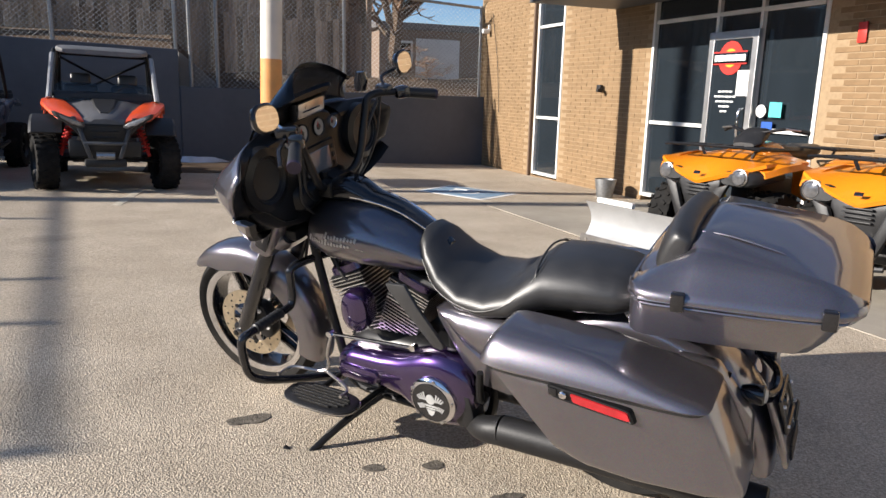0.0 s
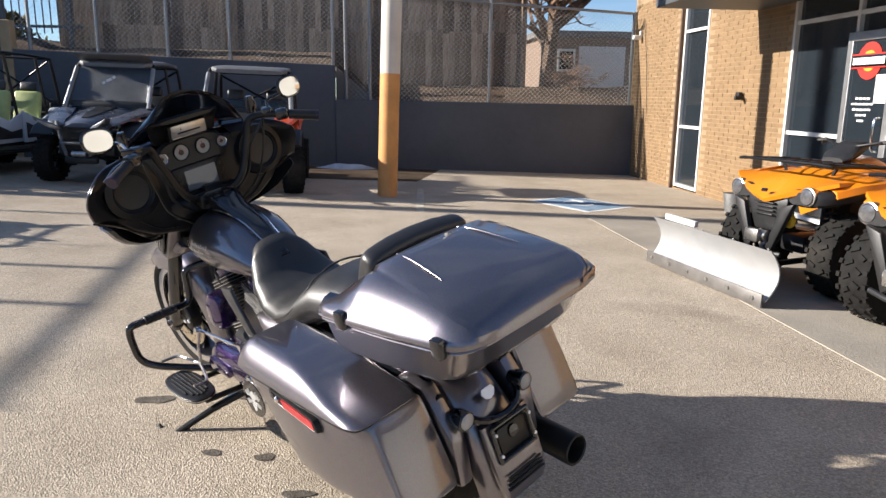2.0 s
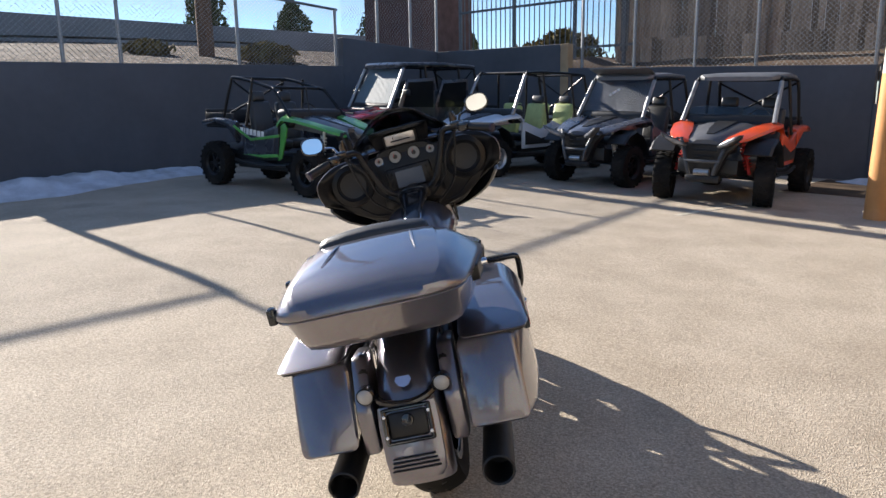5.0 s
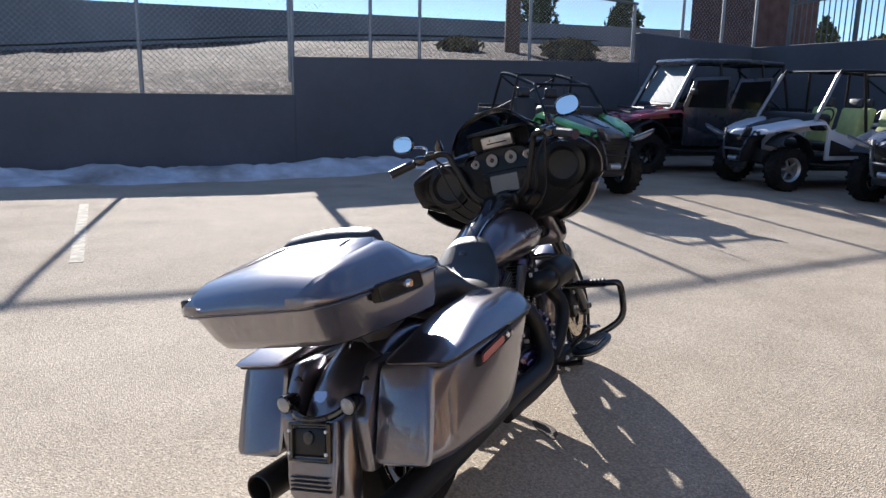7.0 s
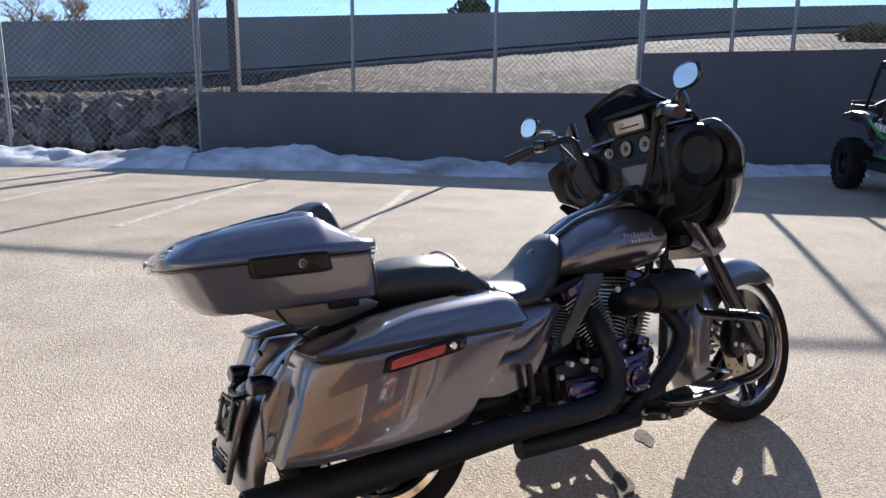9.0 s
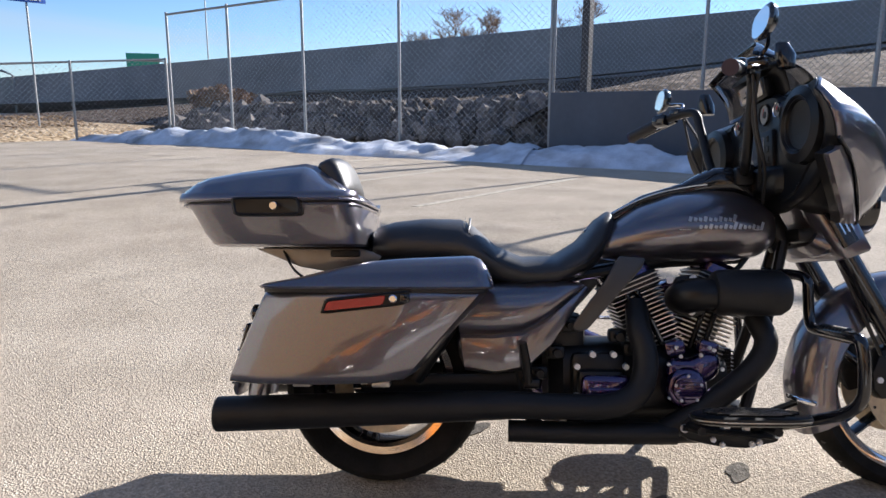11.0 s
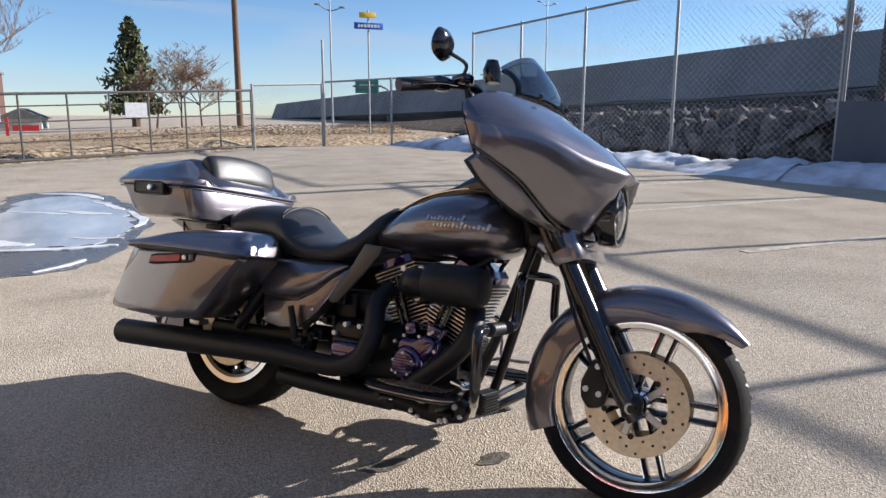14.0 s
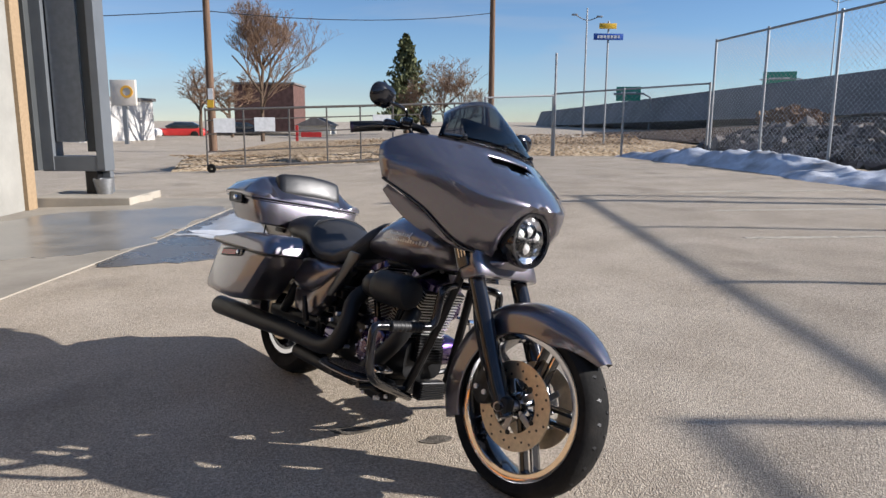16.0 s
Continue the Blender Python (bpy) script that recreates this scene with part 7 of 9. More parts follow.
def shell_pt(u, v, grow=0.0):
    s = 1 - (1 - abs(u) ** float(np.interp(v, (0, 0.4, 1), (1.5, 1.85, 1.8)))) ** 0.85
    xc = np.interp(v, (0, 0.12, 0.3, 0.5, 0.7, 0.85, 1), (1.42, 1.478, 1.518, 1.528, 1.438, 1.345, 1.25))
    xw = np.interp(v, (0, 0.3, 0.5, 0.8, 1), (1.155, 1.145, 1.135, 1.12, 1.11))
    zt = 1.19 - 0.03 * abs(u) ** 2 - 0.045 * max(0, (abs(u) - 0.72) / 0.28) ** 2.4
    zb = shell_low(u)
    z = zb + (zt - zb) * v
    y = W_F * u * float(np.interp(v, (0, 0.25, 0.5, 0.75, 0.9, 1), (0.97, 0.99, 1.0, 0.99, 0.975, 0.95)))
    crease = 0.004 * math.exp(-((v - 0.62) / 0.05) ** 2) * min(1, max(0, abs(u) - 0.15) * 4)
    # hollow round the headlight
    d = math.hypot(y, (z - 0.87))
    x = xc * (1 - s) + xw * s + crease
    if d < 0.125:
        x -= 0.06 * (1 - max(0, (d - 0.088)) / 0.037) if d > 0.088 else 0.06
    return Vector((x + grow, y, z))


bm = bmesh.new()
NU, NV = 56, 30
vs = [[bm.verts.new(shell_pt(i / NU * 2 - 1, j / NV)) for i in range(NU + 1)] for j in range(NV + 1)]
for j in range(NV):
    for i in range(NU):
        c = sum((vs[j + a][i + b].co for a in (0, 1) for b in (0, 1)), Vector()) / 4
        if math.hypot(c.y, c.z - 0.87) < 0.086:
            continue
        if abs(c.y) < 0.118 and 1.108 + abs(c.y) * 0.12 < c.z < 1.142 + abs(c.y) * 0.1 and abs(c.y) > 0.004:
            continue
        bm.faces.new((vs[j][i], vs[j][i + 1], vs[j + 1][i + 1], vs[j + 1][i]))
bmesh.ops.delete(bm, geom=[v for v in bm.verts if not v.link_faces], context="VERTS")
bmesh.ops.recalc_face_normals(bm, faces=bm.faces)
if sum(f.normal.x for f in bm.faces) < 0:
    bmesh.ops.reverse_faces(bm, faces=bm.faces)
fair = fp("fairing", bm, (CHARCOAL, INNERBLACK), None, "charcoal metallic batwing fairing", smooth=60)
sol = fair.modifiers.new("thickness", "SOLIDIFY")
sol.thickness, sol.offset, sol.material_offset = 0.007, -1.0, 1
fp("vent_backing", box(0.02, 0.25, 0.06, (1.265, 0, 1.12), 0.005), BLACKPLASTIC, fair, "black vent slot")
# lower wing vanes
def vane():
    rows = []
    for u in (0.3, 0.38, 0.46, 0.55, 0.64, 0.73, 0.82, 0.9, 0.96):
        t, zl = shell_pt(u, 0.0) + Vector((-0.006, 0, -0.007)), wing_low(u)
        zl = min(zl, t.z - 0.004)
        rows.append([t, t + Vector((-0.006, 0.002, (zl - t.z) * 0.5)), Vector((t.x - 0.030, t.y - 0.006, zl)), Vector((t.x - 0.046, t.y - 0.018, zl + 0.004)), t + Vector((-0.014, -0.008, 0))])
    return loft(rows)
both(fp, vane, "wing_vane", CHARCOAL, fair)
def vane_liner():
    b = vane()
    bmesh.ops.translate(b, vec=Vector((-0.012, -0.007, 0.001)), verts=b.verts)
    return b
both(fp, vane_liner, "vane_liner", INNERBLACK, fair)
both(fp, lambda: tube([shell_pt(u, 0) + Vector((0.001, 0, -0.002)) for u in (0.28, 0.45, 0.6, 0.75, 0.9, 1.0)], 0.005, 6), "edge_seal", GLOSSBLACK, fair)
# headlight
hl = fp("headlight", lathe([(0.098, -0.05), (0.104, 0.0), (0.1, 0.014), (0.088, 0.012), (0.085, -0.04)], 40, "x", (1.474, 0, 0.87), True), GLOSSBLACK, None, "round headlight in a gloss black ring")
fp("reflector", lathe([(0.0, -0.03), (0.05, -0.028), (0.085, -0.012), (0.085, -0.03), (0, -0.045)], 32, "x", (1.474, 0, 0.87)), CHROME, hl)
fp("lamp_bezel", join(box(0.02, 0.16, 0.012, (1.464, 0, 0.87), 0.003), *[lathe([(0.022, -0.01), (0.027, 0.01), (0.03, 0.0), (0.026, -0.012)], 18, "x", (1.466, y, z), True) for y, z in ((0.042, 0.884), (-0.042, 0.884), (0, 0.90), (0, 0.838), (0.05, 0.85), (-0.05, 0.85))]), SATINBLACK, hl)
for y, z in ((0.042, 0.884), (-0.042, 0.884), (0, 0.90), (0, 0.838)):
    fp("projector", lathe([(0, 0.012), (0.012, 0.009), (0.021, 0.0), (0.021, -0.01), (0, -0.01)], 18, "x", (1.464, y, z)), WHITELENS, hl)
gl = fp("lens", lathe([(0, 0.022), (0.04, 0.019), (0.07, 0.011), (0.088, 0.0), (0.088, -0.004), (0.07, 0.006), (0.04, 0.014), (0, 0.017)], 32, "x", (1.474, 0, 0.87)), LENS, hl)
gl.visible_shadow = False
# nacelle below the headlight
fp("nacelle", loft([ring((x, 0, z), (0, 1, 0), (0.5, 0, 0.87), w, h, 24, 3) for x, z, w, h in ((1.27, 0.755, 0.13, 0.03), (1.31, 0.742, 0.15, 0.05), (1.36, 0.742, 0.145, 0.048), (1.4, 0.755, 0.11, 0.032), (1.425, 0.768, 0.07, 0.016))]), CHARCOAL, None, "charcoal fork nacelle")
# windshield
def ws_pt(u, v):
    y = (0.29 - 0.06 * v - 0.07 * v * v) * u
    base = shell_pt(max(-0.9, min(0.9, y / W_F)), 1.0)
    top = Vector((1.148 - 0.07 * u * u, y, 1.37 - 0.06 * u * u - 0.02 * u ** 4))
    return base.lerp(top, v) + Vector((0.022 * math.sin(v * math.pi), 0, 0.0))
wb = bmesh.new()
wv = [[wb.verts.new(ws_pt(i / 20 * 2 - 1, j / 8)) for i in range(21)] for j in range(9)]
for j in range(8):
    for i in range(20):
        wb.faces.new((wv[j][i], wv[j][i + 1], wv[j + 1][i + 1], wv[j + 1][i]))
bmesh.ops.recalc_face_normals(wb, faces=wb.faces)
ws = fp("windshield", wb, DARKPANE, None, "short smoked windshield", smooth=80)
so = ws.modifiers.new("thickness", "SOLIDIFY")
so.thickness, so.offset = 0.004, 0.0
for y in (-0.2, 0.0, 0.2):
    q = shell_pt(y / W_F, 1.0)
    fp("screw", lathe([(0, 0.012), (0.009, 0.01), (0.009, 0), (0, 0)], 10, "x", tuple(q + Vector((0.018, 0, 0.012)))), GLOSSBLACK, ws)
both(fp, lambda: loft([ring((1.12, 0.275, 1.215), (0, 1, 0), (1, 0, 0), 0.016, 0.024, 12), ring((1.115, 0.28, 1.25), (0, 1, 0), (1, 0, 0), 0.02, 0.03, 12), ring((1.11, 0.275, 1.285), (0, 1, 0), (1, 0, 0), 0.012, 0.018, 12)]), "wind_deflector", GLOSSBLACK, ws)
# inner fairing
inn = fp("inner_fairing", join(
    prism([(-0.37, 0.955), (-0.32, 0.905), (-0.24, 0.86), (-0.12, 0.83), (0.12, 0.83), (0.24, 0.86), (0.32, 0.905), (0.37, 0.955), (0.395, 1.02), (0.385, 1.1), (0.3, 1.135), (0.16, 1.16), (-0.16, 1.16), (-0.3, 1.135), (-0.385, 1.1), (-0.395, 1.02)], 0.036, "x", 1.185, 0.012),
    loft([ring((x, 0, z), (0, 1, 0), (0, 0, 1), w, h, 24, 4) for x, z, w, h in ((1.168, 1.055, 0.15, 0.13), (1.18, 1.055, 0.16, 0.14), (1.21, 1.05, 0.16, 0.135))])), INNERBLACK, None, "black inner fairing", smooth=45)
fp("visor", loft([ring((x, 0, z), (0, 1, 0), (0, 0, 1), w, h, 20, 3) for x, z, w, h in ((1.135, 1.268, 0.11, 0.008), (1.16, 1.27, 0.15, 0.012), (1.18, 1.25, 0.15, 0.018), (1.2, 1.2, 0.14, 0.02))]), INNERBLACK, inn)
def rim_liner():
    """Black moulding that runs from the shell's rim in to the dash panel, for one side."""
    edge = [shell_pt(u, 0) for u in (0.28, 0.4, 0.5, 0.6, 0.7, 0.8, 0.9)] + [shell_pt(1, v) for v in (0, 0.15, 0.3, 0.5, 0.7, 0.85, 1)] + [shell_pt(u, 1) for u in (0.9, 0.8, 0.7, 0.6, 0.5, 0.4)]
    b, rows, c = bmesh.new(), [], Vector((1.17, 0.2, 1.03))
    for p in edge:
        row = []
        for f in (0.0, 0.35, 0.7, 1.0):
            k = 0.985 - 0.28 * f
            row.append(b.verts.new((p.x - 0.006 + (1.168 - p.x) * f ** 0.8 - 0.014 * math.sin(math.pi * f), c.y + (p.y - c.y) * k, c.z + (p.z - c.z) * k)))
        rows.append(row)
    for r0, r1 in zip(rows, rows[1:]):
        for i in range(3):
            b.faces.new((r0[i], r0[i + 1], r1[i + 1], r1[i]))
    return shell(b, 0.004)
both(fp, rim_liner, "rim_liner", INNERBLACK, inn)
for s in (-1, 1):
    spk = fp("speaker", lathe([(0.066, 0.0), (0.08, -0.014), (0.105, -0.006), (0.11, 0.02), (0.06, 0.02)], 36, "x", (1.148, s * 0.288, 1.055), True), INNERBLACK, inn, "round speaker pod")
    fp("speaker_grille", lathe([(0, 0.008), (0.05, 0.004), (0.07, 0.0), (0.07, 0.012), (0, 0.016)], 28, "x", (1.148, s * 0.288, 1.055)), BLACKPLASTIC, spk)
    fp("grille_rim", lathe([(0.068, -0.002), (0.071, -0.005), (0.074, -0.004), (0.074, 0.004), (0.068, 0.004)], 36, "x", (1.145, s * 0.288, 1.055), True), SATINBLACK, spk)
    fp("glove_door", prism([(s * 0.18, 0.99), (s * 0.29, 0.94), (s * 0.34, 0.955), (s * 0.2, 1.0)][::s], 0.012, "x", 1.196, 0.004), INNERBLACK, inn)
for y, z, r in ((0.132, 1.134, 0.022), (0.048, 1.138, 0.033), (-0.048, 1.138, 0.033), (-0.132, 1.134, 0.022)):
    g = fp("gauge", lathe([(r * 0.9, -0.010), (r, -0.012), (r * 1.08, 0.0), (r * 1.08, 0.02), (r * 0.9, 0.02)], 28, "x", (1.172, y, z), True), CHROME if r < 0.03 else SATINBLACK, inn, "round gauge with a pale face")
    fp("gauge_face", lathe([(0, -0.006), (r * 0.92, -0.006), (r * 0.92, 0.01), (0, 0.01)], 26, "x", (1.172, y, z)), GAUGE, g)
    fp("gauge_centre", lathe([(0, -0.009), (r * 0.3, -0.008), (r * 0.34, -0.006), (0, -0.006)], 16, "x", (1.172, y, z)), BLACKPLASTIC, g)
    fp("needle", box(0.0015, 0.002, r * 0.6, (1.164, y + r * 0.12, z + r * 0.3), rot=(20, 0, 0)), REDPAINT, g)
md = fp("media_panel", box(0.03, 0.17, 0.066, (1.165, 0, 1.22), 0.01, 2, rot=(0, -12, 0)), INNERBLACK, inn, "black media panel")
fp("panel_face", box(0.004, 0.15, 0.052, (1.148, 0, 1.2215), 0.006, 2, rot=(0, -12, 0)), STEEL, md, "brushed steel face")
fp("slot_gap", box(0.004, 0.1, 0.006, (1.146, 0, 1.214), 0.002, 1, rot=(0, -12, 0)), GLOSSBLACK, md)
rad_ = fp("radio", box(0.03, 0.23, 0.125, (1.168, 0, 1.022), 0.012, 2), INNERBLACK, inn, "infotainment unit")
fp("screen", box(0.004, 0.14, 0.084, (1.152, 0, 1.024), 0.002, 1), SCREEN, rad_, "dark glossy display")
for s in (-1, 1):
    for k in range(3):
        fp("button", box(0.006, 0.014, 0.018, (1.153, s * 0.092, 0.992 + 0.032 * k), 0.002, 1), SATINBLACK, rad_)
fp("fairing_cap", loft([ring((x, 0, z), (0, 1, 0), (0, 0, 1), w, h, 20, 4) for x, z, w, h in ((1.12, 0.93, 0.1, 0.03), (1.15, 0.925, 0.15, 0.05), (1.26, 0.92, 0.2, 0.06))]), INNERBLACK, inn)
fp("ignition_switch", lathe([(0, 0.03), (0.02, 0.028), (0.024, 0.0), (0, 0)], 18, "z", (1.13, 0.0, 0.962)), SATINBLACK, inn)
# handlebar and controls
fp("handlebar", tube([(0.898, -0.425, 1.168), (0.968, -0.33, 1.2), (1.045, -0.225, 1.21), (1.06, -0.19, 1.14), (1.07, -0.13, 1.0), (1.09, -0.06, 0.955), (1.09, 0.06, 0.955), (1.07, 0.13, 1.0), (1.06, 0.19, 1.14), (1.045, 0.225, 1.21), (0.968, 0.33, 1.2), (0.898, 0.425, 1.168)], 0.0145, 12, 6), SATINBLACK, None, "tall black handlebar")
for s in (-1, 1):
    gp_ = fp("grip", tube([(0.955, s * 0.345, 1.194), (0.926, s * 0.39, 1.181), (0.898, s * 0.433, 1.168)], [0.019, 0.02, 0.021], 14), BLACKPLASTIC, None, "black grip with purple tint ends")
    fp("grip_cap", tube([(0.898, s * 0.433, 1.168), (0.892, s * 0.442, 1.165)], 0.0215, 14, curve=False), GRIPTINT, gp_)
    fp("switch_housing", box(0.05, 0.055, 0.045, (0.968, s * 0.32, 1.202), 0.014, 2, rot=(0, 0, s * 36)), GLOSSBLACK, None, "black switch housing")
    fp("master_cylinder", box(0.07, 0.045, 0.03, (1.025, s * 0.29, 1.222), 0.01, 2, rot=(0, 0, s * 30)), GLOSSBLACK)
    fp("lever", tube([(1.02, s * 0.315, 1.2), (0.995, s * 0.375, 1.19), (0.955, s * 0.425, 1.174), (0.94, s * 0.445, 1.166)], [0.009, 0.007, 0.006, 0.007], 8, 5, flat=0.6), GLOSSBLACK)
    fp("cable", tube([(1.04, s * 0.28, 1.2), (1.06, s * 0.2, 1.1), (1.09, s * 0.17, 0.99), (1.13, s * 0.08, 0.9)], 0.006, 6), BLACKPLASTIC)
    fp("cable", tube([(1.03, s * 0.27, 1.2), (1.05, s * 0.24, 1.06), (1.09, s * 0.2, 0.95), (1.13, s * 0.1, 0.86)], 0.005, 6), BLACKPLASTIC)
    mi = fp("mirror", loft([ring((x, s * 0.402, 1.295), (0, 1, 0.1 * s), (0.13, -0.1 * s, 1), a, b, 24, 2.5) for x, a, b in ((0.992, 0.051, 0.039), (0.998, 0.057, 0.044), (1.012, 0.05, 0.038), (1.025, 0.028, 0.02))]), GLOSSBLACK, None, "black oval mirror")
    fp("mirror_pane", loft([ring((x, s * 0.402, 1.295), (0, 1, 0.1 * s), (0.13, -0.1 * s, 1), 0.048, 0.0355, 24, 2.5) for x in (0.9895, 0.993)]), MIRROR, mi)
    fp("mirror_stem", tube([(1.03, s * 0.3, 1.23), (1.045, s * 0.32, 1.26), (1.02, s * 0.38, 1.275)], 0.006, 8), CHROME if s > 0 else GLOSSBLACK, mi)
fp("bar_riser", join(box(0.06, 0.16, 0.06, (1.09, 0, 0.945), 0.015, 2), tube([(1.08, 0, 0.98), (1.14, 0, 0.8)], 0.035, 14, curve=False)), SATINBLACK)
fp("fork_yoke", join(box(0.1, 0.22, 0.04, (1.19, 0, 0.93), 0.012, 2), box(0.1, 0.22, 0.045, (1.28, 0, 0.765), 0.012, 2)), SATINBLACK)

# tank
def tank_ring(x, zb, zt, w, peak=0.3):
    n, out = 28, []
    zc, hh = (zb + zt) / 2, (zt - zb) / 2
    for i in range(n):
        t = 2 * math.pi * i / n
        c, s = math.cos(t), math.sin(t)
        k = 1 - 0.22 * max(0, s) - 0.05 * max(0, -s)
        out.append((x, w * k * math.copysign(abs(c) ** 0.72, c), zc + hh * math.copysign(abs(s) ** 0.8, s)))
    return out
tank = bp("fuel_tank", loft([tank_ring(*q) for q in ((0.615, 0.71, 0.735, 0.03), (0.64, 0.698, 0.76, 0.085), (0.70, 0.69, 0.81, 0.125), (0.78, 0.685, 0.862, 0.15), (0.88, 0.682, 0.898, 0.172), (0.98, 0.682, 0.912, 0.176), (1.06, 0.686, 0.908, 0.168), (1.13, 0.7, 0.89, 0.142), (1.175, 0.725, 0.86, 0.1), (1.19, 0.75, 0.83, 0.04))]), CHARCOAL, None, "charcoal metallic fuel tank", smooth=70)
bp("console", loft([ring((x, 0, z), (0, 1, 0), (0, 0, 1), w, h, 18, 3) for x, z, w, h in ((0.62, 0.775, 0.02, 0.01), (0.66, 0.80, 0.03, 0.016), (0.8, 0.878, 0.04, 0.018), (0.92, 0.908, 0.052, 0.024), (0.965, 0.922, 0.06, 0.036), (1.01, 0.935, 0.068, 0.044), (1.06, 0.938, 0.07, 0.044), (1.105, 0.925, 0.062, 0.04), (1.145, 0.885, 0.04, 0.03))]), GLOSSBLACK, tank, "gloss black tank console")
both(bp, lambda: tube([(0.65, 0.034, 0.806), (0.8, 0.044, 0.885), (0.93, 0.056, 0.917), (1.04, 0.065, 0.927)], 0.003, 5), "console_trim", CHROME, tank)
for s in (-1, 1):
    em = []
    for row, (x0, n, z) in enumerate(((1.03, 10, 0.808), (1.115, 14, 0.786))):
        for i in range(n):
            h = 0.024 if i in (0, 6 * row) else 0.011 + 0.005 * ((i * 7 + row) % 3 == 0)
            em.append(box(0.0095, 0.0025, h, (x0 - 0.0142 * i, 0, z + h * 0.3), 0.001, 1, rot=(0, 20 * -s, 0)))
    em.append(box(0.24, 0.0025, 0.003, (0.99, 0, 0.782)))
    bmE = join(*em)
    for v in bmE.verts:
        zc, hh = (0.682 + 0.905) / 2, (0.905 - 0.682) / 2
        q = min(1, max(0, (v.co.z - zc) / hh))
        wloc = np.interp(v.co.x, (0.78, 0.88, 0.98, 1.06, 1.12), (0.155, 0.172, 0.176, 0.168, 0.145))
        sn = q ** (1 / 0.8)
        v.co.y = s * (wloc * (1 - 0.22 * sn) * max(0.0, 1 - sn * sn) ** 0.36 + 0.0035 + abs(v.co.y) * 0.6)
    bp("tank_emblem", bmE, ALU, tank, "pale slanted emblem bars", smooth=0)

# seat
seat = bp("seat", loft([[(x, w * math.copysign(abs(math.cos(t)) ** 0.75, math.cos(t)) * (1 - 0.10 * max(0, math.sin(t))), (zb + zt) / 2 + (zt - zb) / 2 * math.copysign(abs(math.sin(t)) ** 0.8, math.sin(t))) for t in [2 * math.pi * i / 26 for i in range(26)]] for x, zb, zt, w in ((0.705, 0.775, 0.84, 0.05), (0.69, 0.74, 0.845, 0.095), (0.655, 0.68, 0.82, 0.13), (0.6, 0.635, 0.755, 0.16), (0.52, 0.61, 0.705, 0.185), (0.42, 0.605, 0.705, 0.198), (0.34, 0.615, 0.74, 0.197), (0.28, 0.635, 0.795, 0.185), (0.235, 0.65, 0.82, 0.172), (0.12, 0.66, 0.822, 0.162), (0.03, 0.672, 0.812, 0.155), (-0.02, 0.69, 0.796, 0.138), (-0.042, 0.71, 0.775, 0.09))]), LEATHER, None, "black vinyl two-up seat", smooth=70)
both(bp, lambda: tube([(0.25, 0.07, 0.822), (0.255, 0.14, 0.785), (0.33, 0.192, 0.7), (0.45, 0.2, 0.655), (0.6, 0.163, 0.685), (0.69, 0.1, 0.77)], 0.0012, 6), "piping", LEATHER, seat)
bp("seat_welt", tube([(0.25, -0.165, 0.745), (0.262, -0.12, 0.795), (0.265, 0, 0.824), (0.262, 0.12, 0.795), (0.25, 0.165, 0.745)], 0.0035, 8), LEATHER, seat)
# side covers and mid-frame panels
def side_cover():
    """Two tiers: a bulged upper panel that steps in above a flatter lower one."""
    out = []
    for x0, zb, zt, y in ((0.235, 0.40, 0.595, 0.16), (0.25, 0.37, 0.612, 0.19), (0.34, 0.362, 0.625, 0.208), (0.43, 0.375, 0.63, 0.208), (0.50, 0.44, 0.632, 0.2), (0.56, 0.53, 0.632, 0.188), (0.60, 0.585, 0.63, 0.175), (0.615, 0.61, 0.628, 0.16)):
        h = zt - zb
        prof = ((0.0, -0.03), (0.05, -0.012), (0.22, -0.006), (0.4, -0.008), (0.44, -0.016), (0.47, -0.004), (0.55, 0.006), (0.7, 0.009), (0.85, 0.0), (0.96, -0.02), (1.0, -0.035))
        out.append([(x0 - 0.03 * f, y + d, zb + h * f) for f, d in prof] + [(x0 - 0.03, y - 0.06, zt), (x0, y - 0.06, zb)])
    return loft(out)
both(bp, side_cover, "side_cover", CHARCOAL, None, "charcoal side cover in two tiers")
both(bp, lambda: prism([(0.765, 0.70), (0.69, 0.705), (0.65, 0.635), (0.562, 0.515), (0.558, 0.498), (0.572, 0.488), (0.60, 0.495), (0.755, 0.672)], 0.016, "y", 0.205, 0.006), "air_deflector", DEFLECTOR, None, "black mid-frame deflector")

